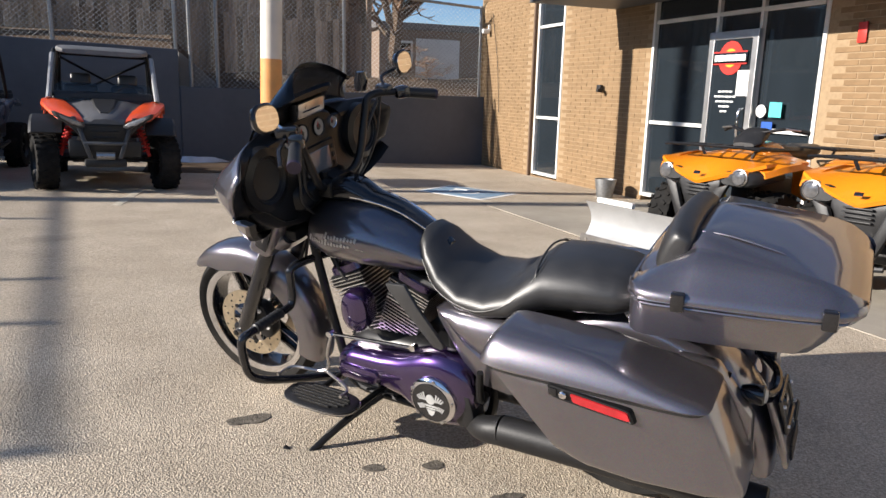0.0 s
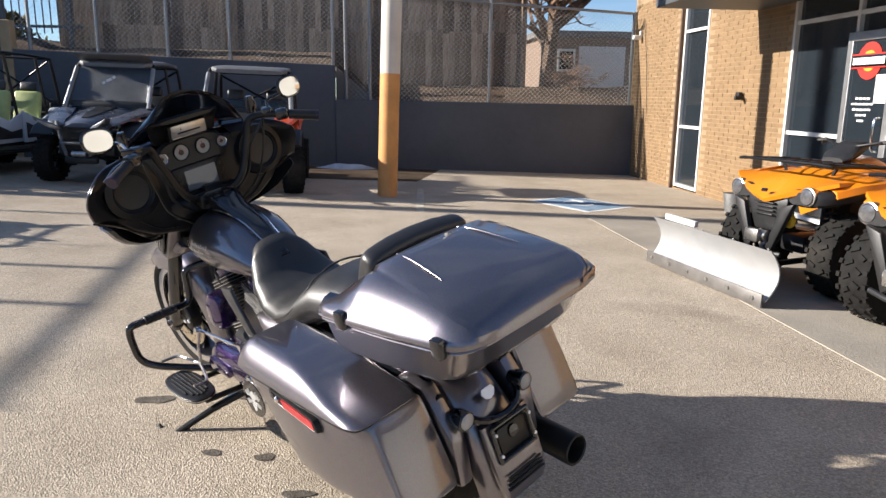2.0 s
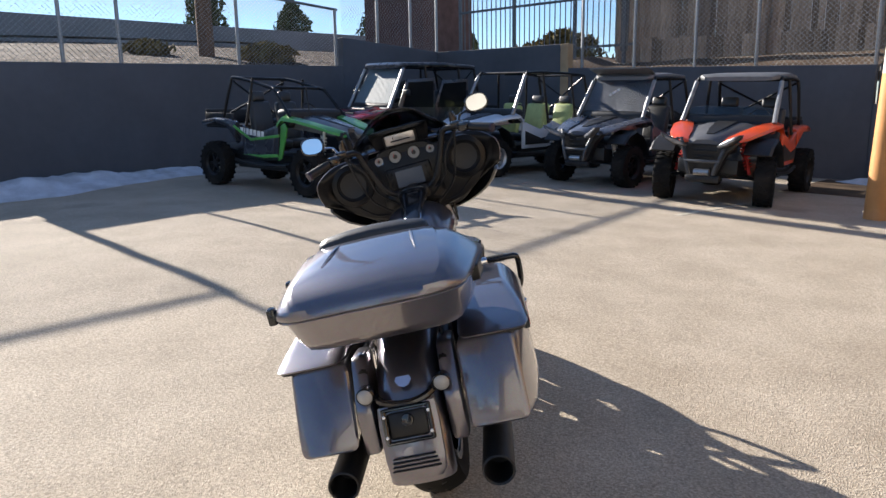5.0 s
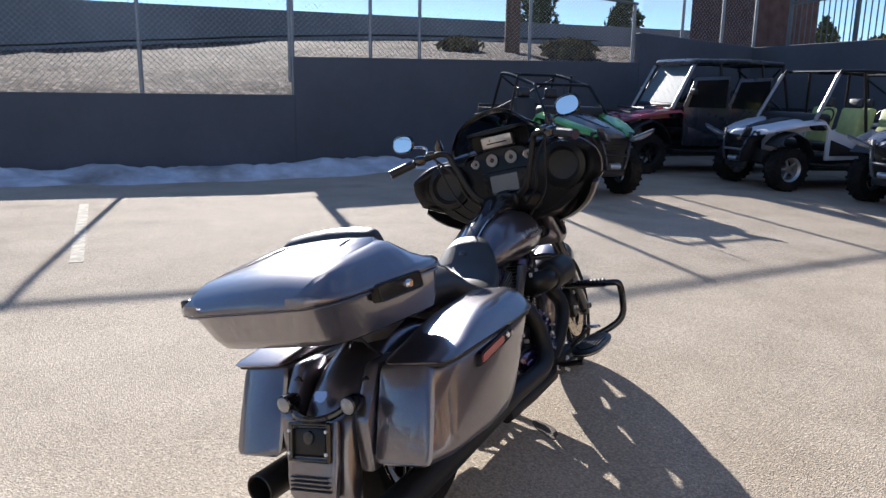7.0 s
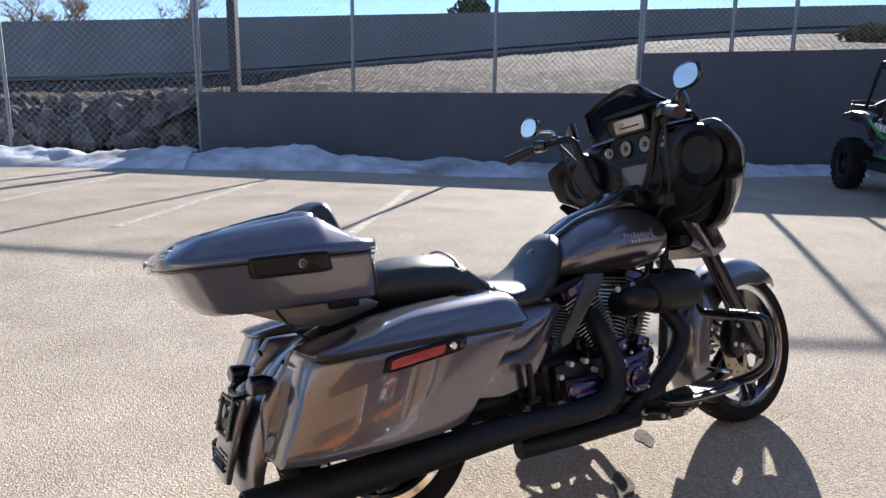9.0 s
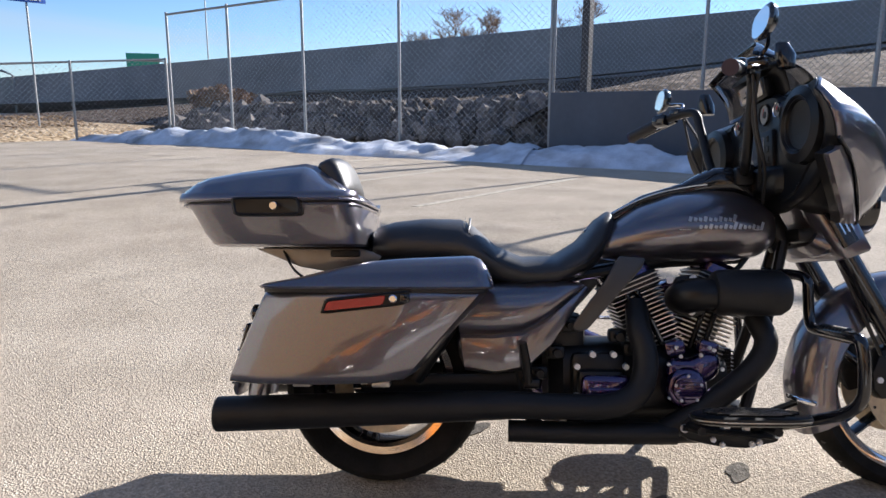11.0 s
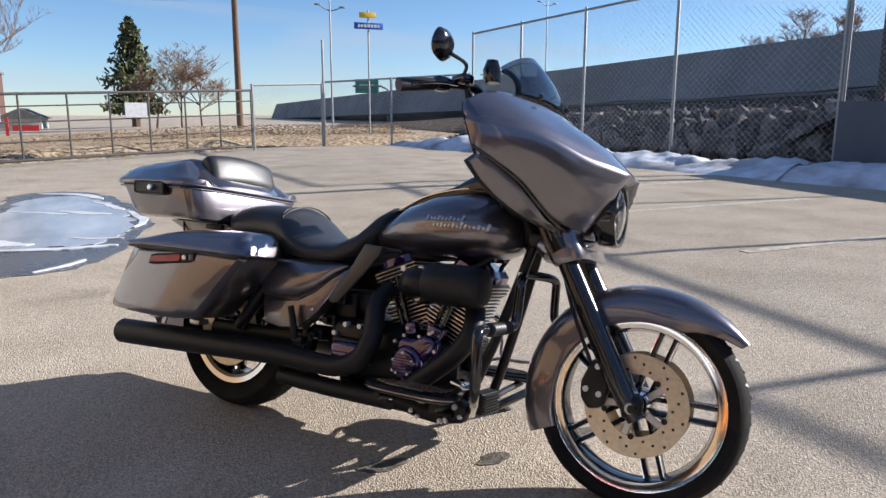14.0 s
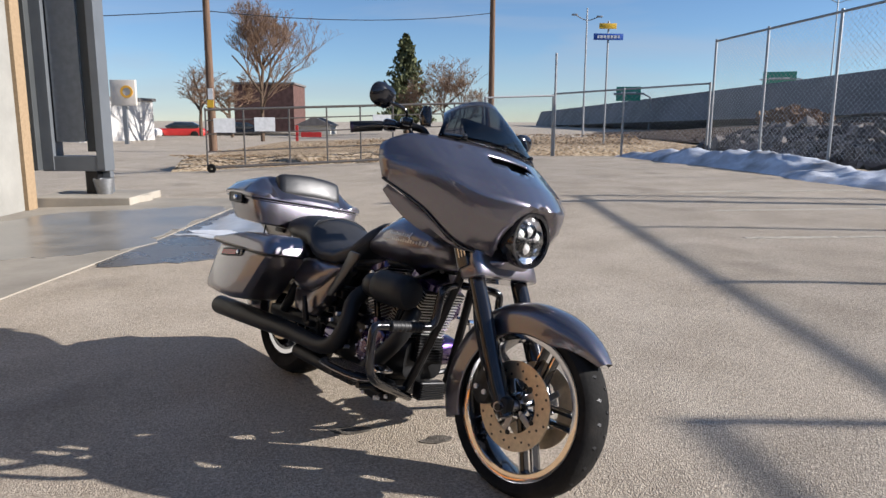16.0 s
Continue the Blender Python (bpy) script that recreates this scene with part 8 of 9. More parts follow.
# engine
bp("crankcase", join(loft([ring((x, 0, z), (0, 1, 0), (0, 0, 1), w, h, 20, 4) for x, z, w, h in ((0.50, 0.33, 0.1, 0.09), (0.54, 0.33, 0.14, 0.12), (0.72, 0.33, 0.15, 0.12), (0.95, 0.33, 0.14, 0.11), (1.03, 0.32, 0.1, 0.08))]), box(0.4, 0.2, 0.1, (0.75, 0, 0.2), 0.02), box(0.12, 0.22, 0.14, (0.55, 0, 0.46), 0.02)), SATINBLACK, None, "black crankcase")
for name, lean_a, x0 in (("rear_cylinder", 22.5, 0.845), ("front_cylinder", -22.5, 0.932)):
    base = pose(x0, 0, 0.40, 0, -lean_a, 0)
    cyl = bp(name, lathe([(0, 0), (0.066, 0), (0.066, 0.22), (0, 0.22)], 20, "z"), SATINBLACK, None, "black finned cylinder", m=base, smooth=20)
    for k in range(15):
        bp("fin", box(0.15, 0.19, 0.0055, (0, 0, 0.016 + 0.0135 * k), 0.002, 1), SATINBLACK, cyl, m=base, smooth=20)
        bp("fin_edge", box(0.1525, 0.1925, 0.0034, (0, 0, 0.016 + 0.0135 * k)), FINEDGE, cyl, m=base, smooth=0)
    bp("cylinder_head", join(box(0.16, 0.2, 0.05, (0, 0, 0.235), 0.01, 2), *[box(0.165, 0.205, 0.006, (0, 0, 0.222 + 0.013 * k)) for k in range(3)]), SATINBLACK, cyl, m=base, smooth=20)
    for k in range(3):
        bp("fin_edge", box(0.1675, 0.2075, 0.003, (0, 0, 0.222 + 0.013 * k)), FINEDGE, cyl, m=base, smooth=0)
    bp("rocker_cover", loft([ring((0, 0, z), (1, 0, 0), (0, 1, 0), a, b, 20, 4) for z, a, b in ((0.26, 0.08, 0.1), (0.285, 0.078, 0.098), (0.30, 0.06, 0.08))]), PURPLE, cyl, "dark purple rocker cover", m=base)
    for yy in (-0.115, -0.1):
        bp("pushrod_tube", tube([(0.012 if yy < -0.11 else -0.02, yy, -0.03), (0.0 if yy < -0.11 else -0.03, yy + 0.01, 0.22)], 0.0095, 10, curve=False), GLOSSBLACK, cyl, m=base)
        bp("tube_collar", lathe([(0.009, 0.0), (0.015, 0.0), (0.016, 0.012), (0.012, 0.02), (0.009, 0.02)], 14, "z", (0.012 if yy < -0.11 else -0.02, yy, 0.0), True), STEEL, cyl, m=base)
bp("horn_cover", loft([ring((0.93, y, 0.548), (1, 0, 0.1), (-0.1, 0, 1), a * 1.18, b * 1.06, 22, 2.4) for y, a, b in ((0.13, 0.045, 0.07), (0.17, 0.05, 0.078), (0.195, 0.045, 0.07), (0.21, 0.025, 0.045))]), PURPLE, None, "purple horn cover")
# right side covers
cc = bp("cam_cover", join(lathe([(0, -0.2), (0.046, -0.2), (0.054, -0.196), (0.06, -0.186), (0.063, -0.15), (0, -0.15)], 36, "y", (0.884, 0, 0.328)), prism([(0.826, 0.31), (0.826, 0.385), (0.845, 0.412), (0.90, 0.408), (0.935, 0.43), (0.972, 0.428), (0.988, 0.40), (0.975, 0.36), (0.94, 0.335), (0.935, 0.29), (0.90, 0.266), (0.85, 0.27)], 0.055, "y", -0.16, 0.018, 3)), PURPLE, None, "purple cam cover")
tm_ = bp("timer_cover", lathe([(0, -0.2125), (0.036, -0.2125), (0.0415, -0.21), (0.0435, -0.204), (0.0435, -0.195), (0, -0.195)], 32, "y", (0.884, 0, 0.328)), PURPLE, cc, "round ribbed timer cover")
for k in range(-3, 4):
    bp("cover_rib", box(math.sqrt(0.036 ** 2 - (k * 0.0095) ** 2) * 2, 0.003, 0.003, (0.884, -0.2135, 0.328 + k * 0.0095), 0.001, 1), PURPLE, tm_, smooth=0)
for i in range(5):
    a = 2 * math.pi * i / 5 + 0.35
    bp("bolt", lathe([(0, -0.005), (0.0042, -0.005), (0.0048, 0), (0, 0)], 8, "y", (0.884 + 0.0375 * math.cos(a), -0.211, 0.328 + 0.0375 * math.sin(a))), BOLTSTEEL, tm_)
for bx, bz in ((0.834, 0.395), (0.868, 0.418), (0.925, 0.422), (0.962, 0.436), (0.985, 0.382), (0.945, 0.312), (0.836, 0.30)):
    bp("bolt", lathe([(0, -0.007), (0.0055, -0.007), (0.006, 0), (0, 0)], 8, "y", (bx, -0.187, bz)), BOLTSTEEL, cc)
for bx, lean_ in ((0.862, 14), (0.958, -16)):
    tb_ = bp("tappet_block", box(0.06, 0.05, 0.045, (0, 0, 0), 0.012, 2), PURPLE, None, "purple tappet block", m=pose(bx, -0.135, 0.437, 0, -lean_, 0))
    bp("bolt", lathe([(0, -0.006), (0.0055, -0.006), (0.006, 0), (0, 0)], 8, "y", (bx, -0.161, 0.44)), BOLTSTEEL, tb_)
tc_ = bp("transmission_cover", join(box(0.13, 0.05, 0.075, (0.64, -0.175, 0.34), 0.016, 2), box(0.16, 0.04, 0.13, (0.64, -0.15, 0.36), 0.02, 2)), SATINBLACK, None, "black gearbox side")
cp_ = bp("cover_plate", box(0.145, 0.034, 0.078, (0.655, -0.196, 0.326), 0.018, 3), PURPLE, tc_, "purple gearbox cover")
bp("cover_step", box(0.115, 0.012, 0.04, (0.657, -0.214, 0.311), 0.006, 3), PURPLE, cp_)
for bx, bz in ((0.575, 0.3), (0.575, 0.385), (0.715, 0.385), (0.715, 0.3), (0.62, 0.42), (0.68, 0.42)):
    bp("bolt", lathe([(0, -0.006), (0.009, -0.006), (0.009, 0.02), (0, 0.02)], 10, "y", (bx, -0.178, bz)), BOLTSTEEL, tc_)
for bx, bz in ((0.46, 0.44), (0.5, 0.5), (0.56, 0.5), (0.52, 0.42), (0.7, 0.47), (0.74, 0.43), (0.47, 0.36)):
    bp("fitting", join(lathe([(0, -0.02), (0.012, -0.02), (0.014, 0.0), (0.014, 0.05), (0, 0.05)], 10, "y", (bx, -0.15, bz)), box(0.05, 0.05, 0.04, (bx, -0.12, bz), 0.01)), SATINBLACK)
# air cleaner
ac = bp("air_cleaner", loft([ring((x, -0.212, 0.602), (0, 1, 0), (0, 0, 1), r, r, 32) for x, r in ((0.945, 0.040), (0.953, 0.058), (0.968, 0.065), (1.0, 0.066), (1.1, 0.066), (1.135, 0.064), (1.154, 0.052), (1.162, 0.02))]), MATTEBLACK, None, "black canister air cleaner")
bp("intake_elbow", tube([(0.88, -0.13, 0.58), (0.885, -0.19, 0.59), (0.91, -0.215, 0.597), (0.965, -0.215, 0.597)], [0.045, 0.05, 0.048, 0.045], 16), SATINBLACK, ac)
bp("intake_plate", prism([(0.855, 0.54), (0.845, 0.60), (0.86, 0.645), (0.90, 0.652), (0.94, 0.64), (0.945, 0.54), (0.90, 0.525)], 0.03, "y", -0.165, 0.01), SATINBLACK, ac)
for bx, bz in ((0.838, 0.636), (0.905, 0.642), (0.85, 0.598), (0.9, 0.545)):
    bp("bolt", lathe([(0, -0.008), (0.01, -0.008), (0.01, 0.0), (0, 0.0)], 10, "y", (bx, -0.181, bz)), BOLTSTEEL, ac)
# primary drive, left
pc = bp("primary_cover", loft([ring((x, 0.155 + o, z), (0, 0, 1), (0.0, 1, 0), h, 0.072, 28, 2.7) for x, z, h, o in ((0.45, 0.335, 0.05, 0), (0.47, 0.333, 0.10, 0.012), (0.51, 0.332, 0.13, 0.02), (0.57, 0.332, 0.142, 0.024), (0.63, 0.332, 0.138, 0.024), (0.68, 0.335, 0.115, 0.02), (0.74, 0.34, 0.085, 0.012), (0.82, 0.343, 0.07, 0.008), (0.94, 0.345, 0.066, 0.006), (0.99, 0.345, 0.055, 0.0), (1.01, 0.345, 0.03, -0.01))]), PURPLE, None, "purple primary cover", smooth=50)
dc = bp("derby_cover", lathe([(0, 0.268), (0.07, 0.268), (0.078, 0.266), (0.086, 0.258), (0.088, 0.235), (0, 0.235)], 40, "y", (0.59, 0, 0.318)), CHROME, pc, "chrome-rimmed round clutch cover")
bp("cover_face", lathe([(0, 0.2705), (0.072, 0.2705), (0.072, 0.265), (0, 0.265)], 36, "y", (0.59, 0, 0.318)), GLOSSBLACK, dc)
em = [prism([(0.64 + 0.017 * math.cos(t), 0.296 + 0.019 * math.sin(t)) for t in [2 * math.pi * k / 14 for k in range(14)]], 0.0025, "y", 0.2712), box(0.05, 0.0025, 0.006, (0.64, 0.2712, 0.271)), box(0.034, 0.0025, 0.005, (0.64, 0.2712, 0.2615)), prism([(0.624, 0.255), (0.656, 0.255), (0.648, 0.238), (0.64, 0.232), (0.632, 0.238)], 0.0025, "y", 0.2712)]
for k in range(4):
    for f in (-1, 1):
        em.append(box(0.005, 0.0025, 0.03 - 0.004 * k, (0.64 + f * (0.022 + 0.0075 * k), 0.2712, 0.305 - 0.003 * k), rot=(0, f * (14 + 9 * k), 0)))
        em.append(box(0.004, 0.0025, 0.018, (0.64 + f * (0.027 + 0.006 * k), 0.2712, 0.268 - 0.002 * k), rot=(0, f * 30, 0)))
bp("cover_emblem", join(*em), mat("pale_grey_emblem", (0.48, 0.48, 0.47), 0.45, 0.2), dc, "pale ornate emblem", smooth=0, m=pose(-0.05, 0, 0.035))
for i in range(5):
    a = 2 * math.pi * i / 5 + 0.5
    bp("bolt", lathe([(0, 0.004), (0.006, 0.004), (0.006, 0), (0, 0)], 8, "y", (0.59 + 0.08 * math.cos(a), 0.264, 0.318 + 0.08 * math.sin(a))), STEEL, dc)
bp("inspection_cover", prism([(0.83, 0.355), (0.98, 0.36), (1.0, 0.33), (0.98, 0.3), (0.84, 0.3), (0.82, 0.33)], 0.02, "y", 0.235, 0.008), PURPLE, pc)
bp("sprocket_cover", prism([(0.44, 0.24), (0.46, 0.36), (0.52, 0.40), (0.56, 0.36), (0.54, 0.26), (0.5, 0.22)], 0.08, "y", 0.2, 0.015), BLACKPLASTIC)
bp("shift_rod", join(tube([(0.66, 0.24, 0.495), (1.0, 0.25, 0.478)], 0.006, 8, curve=False), lathe([(0, -0.012), (0.012, -0.012), (0.012, 0.012), (0, 0.012)], 10, "y", (0.66, 0.235, 0.495)), lathe([(0, -0.012), (0.012, -0.012), (0.012, 0.012), (0, 0.012)], 10, "y", (1.0, 0.25, 0.478))), CHROME, None, "chrome shift rod")
bp("shift_lever", join(tube([(1.0, 0.245, 0.478), (1.02, 0.26, 0.40), (1.03, 0.27, 0.33), (1.16, 0.3, 0.33), (1.17, 0.37, 0.335)], 0.006, 8), tube([(1.03, 0.27, 0.33), (0.92, 0.3, 0.3), (0.90, 0.36, 0.31)], 0.006, 8)), STEEL)
# floorboards
for s in (-1, 1):
    up = 0.018 if s < 0 else 0.0
    fb = bp("floorboard", loft([ring((1.005, s * 0.342, z + up), (1, 0, 0), (0, 1, 0), a, b, 26, 2.8) for z, a, b in ((0.245, 0.13, 0.045), (0.252, 0.152, 0.062), (0.268, 0.155, 0.065), (0.272, 0.148, 0.058))]), SATINBLACK, None, "black floorboard with rubber ribs")
    for k in range(-3, 4):
        bp("rubber_rib", box(0.25 - 0.012 * k * k, 0.009, 0.005, (1.005, s * 0.342 + k * 0.0145, 0.2745 + up), 0.0015, 1), RUBBER, fb, smooth=0)
        bp("rib_line", box(0.24 - 0.012 * k * k, 0.0016, 0.0015, (1.005, s * 0.342 + k * 0.0145, 0.2775 + up)), STEEL, fb, smooth=0)
    bp("board_edge", loft([ring((1.005, s * 0.342, z + up), (1, 0, 0), (0, 1, 0), 0.1565, 0.0665, 40, 2.8) for z in (0.2585, 0.2615)]), STEEL, fb)
    bp("board_bracket", join(tube([(0.88, s * 0.14, 0.22), (0.88, s * 0.34, 0.24)], 0.012, 8, curve=False), tube([(1.08, s * 0.12, 0.22), (1.08, s * 0.34, 0.24)], 0.012, 8, curve=False)), SATINBLACK, fb)
    # engine guard
    bp("engine_guard", tube([(x - (0.006 if s < 0 else 0.0), s * y, z) for x, y, z in ((1.185, 0.0, 0.655), (1.215, 0.06, 0.653), (1.24, 0.115, 0.648), (1.25, 0.145, 0.634), (1.25, 0.151, 0.6), (1.25, 0.156, 0.535), (1.25, 0.17, 0.506), (1.25, 0.205, 0.498), (1.25, 0.375, 0.497), (1.252, 0.418, 0.494), (1.255, 0.43, 0.472), (1.259, 0.43, 0.41), (1.258, 0.42, 0.345), (1.24, 0.385, 0.305), (1.2, 0.3, 0.265), (1.1, 0.1, 0.19))], 0.0155, 12, 4), GLOSSBLACK, None, "black engine guard bar")
    bp("guard_peg", loft([ring((1.25, s * (0.225 + 0.0045 * k), 0.498), (0, 0, 1), (1, 0, 0), r_, r_, 12) for k, r_ in enumerate((0.016, 0.0205) + (0.0205, 0.0185, 0.0185, 0.0205) * 7 + (0.0205, 0.015))]), BLACKPLASTIC, None, "ribbed black rubber highway peg")
    # frame
    bp("down_tube", tube([(1.225, s * 0.03, 0.75), (1.16, s * 0.06, 0.5), (1.085, s * 0.095, 0.26), (1.04, s * 0.11, 0.19), (0.9, s * 0.12, 0.17), (0.5, s * 0.13, 0.19), (0.42, s * 0.13, 0.32), (0.40, s * 0.13, 0.55)], 0.017, 10, 5), SATINBLACK)
    bp("frame_rail", tube([(1.1, s * 0.04, 0.70), (0.8, s * 0.07, 0.68), (0.4, s * 0.12, 0.62), (-0.12, s * 0.135, 0.6), (-0.3, s * 0.13, 0.57)], 0.016, 8, 5), SATINBLACK)
    bp("swingarm", loft([ring((x, s * 0.125, z), (0, 1, 0), (0, 0, 1), 0.016, h, 12, 4) for x, z, h in ((0.45, 0.33, 0.035), (0.2, 0.325, 0.03), (0.0, 0.315, 0.035), (-0.06, 0.315, 0.025))]), SATINBLACK)
    bp("rear_shock", tube([(0.1, s * 0.15, 0.34), (0.26, s * 0.15, 0.58)], 0.025, 12, curve=False), SATINBLACK)
    pg_ = bp("passenger_peg", tube([(0.43, s * 0.215, 0.345), (0.425, s * 0.225, 0.40), (0.415, s * 0.235, 0.46)], [0.014, 0.013, 0.011], 10), SATINBLACK, None, "black folded passenger peg")
    bp("peg_mount", box(0.05, 0.04, 0.03, (0.44, s * 0.2, 0.34), 0.008, 2), SATINBLACK, pg_)
oc = bp("oil_cooler", box(0.026, 0.12, 0.11, (1.045, 0, 0.37), 0.005), SATINBLACK, None, "finned oil cooler", smooth=0)
for k in range(9):
    bp("cooler_fin", box(0.03, 0.125, 0.004, (1.049, 0, 0.324 + 0.0115 * k)), SATINBLACK, oc, smooth=0)
rg_ = bp("regulator", box(0.05, 0.13, 0.075, (1.09, 0, 0.215), 0.01), SATINBLACK, None, "ribbed regulator", smooth=0)
for k in range(7):
    bp("regulator_fin", box(0.06, 0.12, 0.0035, (1.094, 0, 0.186 + 0.0098 * k)), SATINBLACK, rg_, smooth=0)
bp("steering_head", tube([(1.115, 0, 0.95), (1.235, 0, 0.735)], 0.04, 14, curve=False), SATINBLACK)
bp("horn_wiring", join(tube([(1.12, -0.05, 0.72), (1.05, -0.1, 0.66), (0.98, -0.1, 0.64)], 0.008, 6), tube([(1.12, 0.05, 0.72), (1.04, 0.1, 0.64), (1.0, 0.09, 0.6)], 0.008, 6)), BLACKPLASTIC)
bpd_ = bp("brake_pedal", tube([(1.02, -0.2, 0.22), (1.09, -0.24, 0.27), (1.15, -0.29, 0.312)], 0.009, 8), SATINBLACK)
bp("pedal_pad", box(0.055, 0.075, 0.014, (1.155, -0.3, 0.32), 0.006, 2, rot=(0, 12, 0)), CHROME, bpd_)
bl_ = bp("brake_linkage", join(prism([(0.84, 0.215), (0.88, 0.255), (1.10, 0.262), (1.14, 0.235), (1.13, 0.185), (1.04, 0.165), (0.96, 0.17), (0.88, 0.185)], 0.045, "y", -0.205, 0.012), tube([(0.86, -0.235, 0.225), (1.1, -0.24, 0.205)], 0.009, 8, curve=False)), SATINBLACK, None, "black brake linkage with bright bolts")
for bx, bz, r_ in ((0.866, 0.222, 0.012), (0.978, 0.226, 0.014), (1.035, 0.224, 0.011), (0.945, 0.192, 0.008), (0.97, 0.178, 0.008), (1.052, 0.18, 0.009), (1.072, 0.186, 0.009), (1.1, 0.232, 0.010), (1.12, 0.205, 0.008)):
    bp("bolt", lathe([(0.0, -0.01), (r_ * 0.5, -0.01), (r_ * 0.55, -0.006), (r_ * 0.95, -0.007), (r_, 0.0), (0, 0)], 12, "y", (bx, -0.228, bz)), BOLTSTEEL, bl_)
# pipes
ex = bp("right_muffler", tube([(-0.455, -0.235, 0.250), (-0.2, -0.24, 0.262), (0.2, -0.245, 0.28), (0.38, -0.245, 0.286)], [0.05, 0.049, 0.044, 0.039], 24, curve=False, cap=False), MATTEBLACK, None, "matte black straight muffler")
bp("muffler_tip", lathe([(0.05, 0.0), (0.046, -0.004), (0.042, 0.0), (0.042, 0.12), (0.0, 0.12)], 24, "x", (-0.457, -0.235, 0.250)), BLACKPLASTIC, ex)
bp("header_pipe", tube([(0.37, -0.245, 0.286), (0.52, -0.247, 0.284), (0.655, -0.247, 0.287), (0.735, -0.238, 0.325), (0.762, -0.217, 0.41), (0.748, -0.19, 0.50), (0.755, -0.13, 0.56)], [0.0385, 0.036, 0.035, 0.036, 0.035, 0.034, 0.032], 18, 6), MATTEBLACK, ex, "black wrapped header pipe")
bp("lower_pipe", tube([(0.375, -0.2, 0.203), (0.6, -0.205, 0.2), (0.85, -0.2, 0.2)], 0.031, 18, curve=False), MATTEBLACK, ex)
bp("front_header", tube([(0.82, -0.19, 0.205), (0.9, -0.19, 0.252), (0.985, -0.197, 0.315), (1.07, -0.2, 0.39), (1.11, -0.185, 0.46), (1.095, -0.14, 0.53)], 0.033, 16, 6), MATTEBLACK, ex)
exl = bp("left_muffler", tube([(-0.43, 0.245, 0.275), (-0.2, 0.245, 0.277), (0.2, 0.243, 0.272), (0.34, 0.24, 0.265)], 0.05, 24, curve=False, cap=False), MATTEBLACK, None, "matte black straight muffler")
bp("muffler_tip", lathe([(0.05, 0.0), (0.046, -0.004), (0.042, 0.0), (0.042, 0.12), (0.0, 0.12)], 24, "x", (-0.432, 0.245, 0.275)), BLACKPLASTIC, exl)
bp("crossover_pipe", tube([(0.34, 0.24, 0.265), (0.42, 0.23, 0.245), (0.5, 0.15, 0.2), (0.6, 0.0, 0.17), (0.62, -0.15, 0.2)], [0.05, 0.042, 0.035, 0.03, 0.03], 16, 5), MATTEBLACK, exl)
# side stand
kick = bp("side_stand", join(tube([(0.89, 0.15, 0.19), (0.95, 0.3, 0.152), (0.998, 0.43, 0.105), (1.01, 0.468, 0.086)], [0.016, 0.014, 0.013, 0.012], 10), tube([(0.994, 0.465, 0.085), (1.018, 0.477, 0.086), (1.055, 0.478, 0.103), (1.09, 0.477, 0.12)], [0.012, 0.013, 0.012, 0.010], 10)), SATINBLACK, None, "black folded-out side stand")
bp("stand_spring", tube([(0.92, 0.2, 0.19), (0.98, 0.37, 0.138)], 0.006, 8, curve=False), STEEL, kick)

# rear wheel
rw = bp("rear_wheel", street_tyre(0.315, 0.18, 0.215, (0, 0, 0.315)), RUBBER, None, "black tyre on the rear wheel")
bp("tread", tread(0.315, 0.18, (0, 0, 0.315), 28), BLACKPLASTIC, rw)["kind"] = "stuff"
bp("rim", lathe([(0.185, -0.07), (0.205, -0.075), (0.217, -0.07), (0.2, -0.05), (0.19, 0), (0.2, 0.05), (0.217, 0.07), (0.205, 0.075), (0.185, 0.07), (0.178, 0)], 56, "y", (0, 0, 0.315), True), GLOSSBLACK, rw)
for s in (-1, 1):
    bp("rim_lip", lathe([(0.196, s * 0.077), (0.217, s * 0.08), (0.218, s * 0.072), (0.196, s * 0.07)], 56, "y", (0, 0, 0.315), True), CHROME, rw, "polished rim lip")
for i in range(5):
    a, b = spokes(1, 0.05, 0.19, (0, 0, 0), 0.016, 0.010, 0.03)
    rot = pose(0, 0, 0.315) @ Matrix.Rotation(2 * math.pi * i / 5 + 0.1, 4, "Y")
    sp = bp("spoke", a, GLOSSBLACK, rw, m=rot)
    bp("spoke_edge", b, CHROME, sp, m=rot)
bp("hub", lathe([(0, -0.1), (0.04, -0.1), (0.055, -0.05), (0.055, 0.05), (0.04, 0.1), (0, 0.1)], 24, "y", (0, 0, 0.315)), SATINBLACK, rw)
bp("pulley", lathe([(0.06, 0.1), (0.13, 0.1), (0.13, 0.118), (0.06, 0.118)], 40, "y", (0, 0, 0.315), True), SATINBLACK, rw)
bp("brake_disc", disc(0.09, 0.145, -0.105, (0, 0, 0.315)), DISCSTEEL, rw)

# rear fender
secs = []
for k in range(22):
    f = k / 21
    a = radians(62 + f * 128)
    r = 0.362 + 0.075 * max(0, f - 0.45) / 0.55
    secs.append(fender_section(a, 0.105, 0.05 + 0.05 * math.sin(f * math.pi), r, (0, 0, 0.315)))
rf = bp("rear_fender", loft(secs), CHARCOAL, None, "charcoal rear fender with a louvred end")
both(bp, lambda: prism([(-0.27, 0.62), (-0.16, 0.62), (-0.2, 0.34), (-0.38, 0.33), (-0.37, 0.48)], 0.055, "y", 0.14, 0.015), "fender_filler", CHARCOAL, rf)
tail = Matrix.Translation((-0.405, 0, 0.43)) @ Matrix.Rotation(radians(15), 4, "Y")
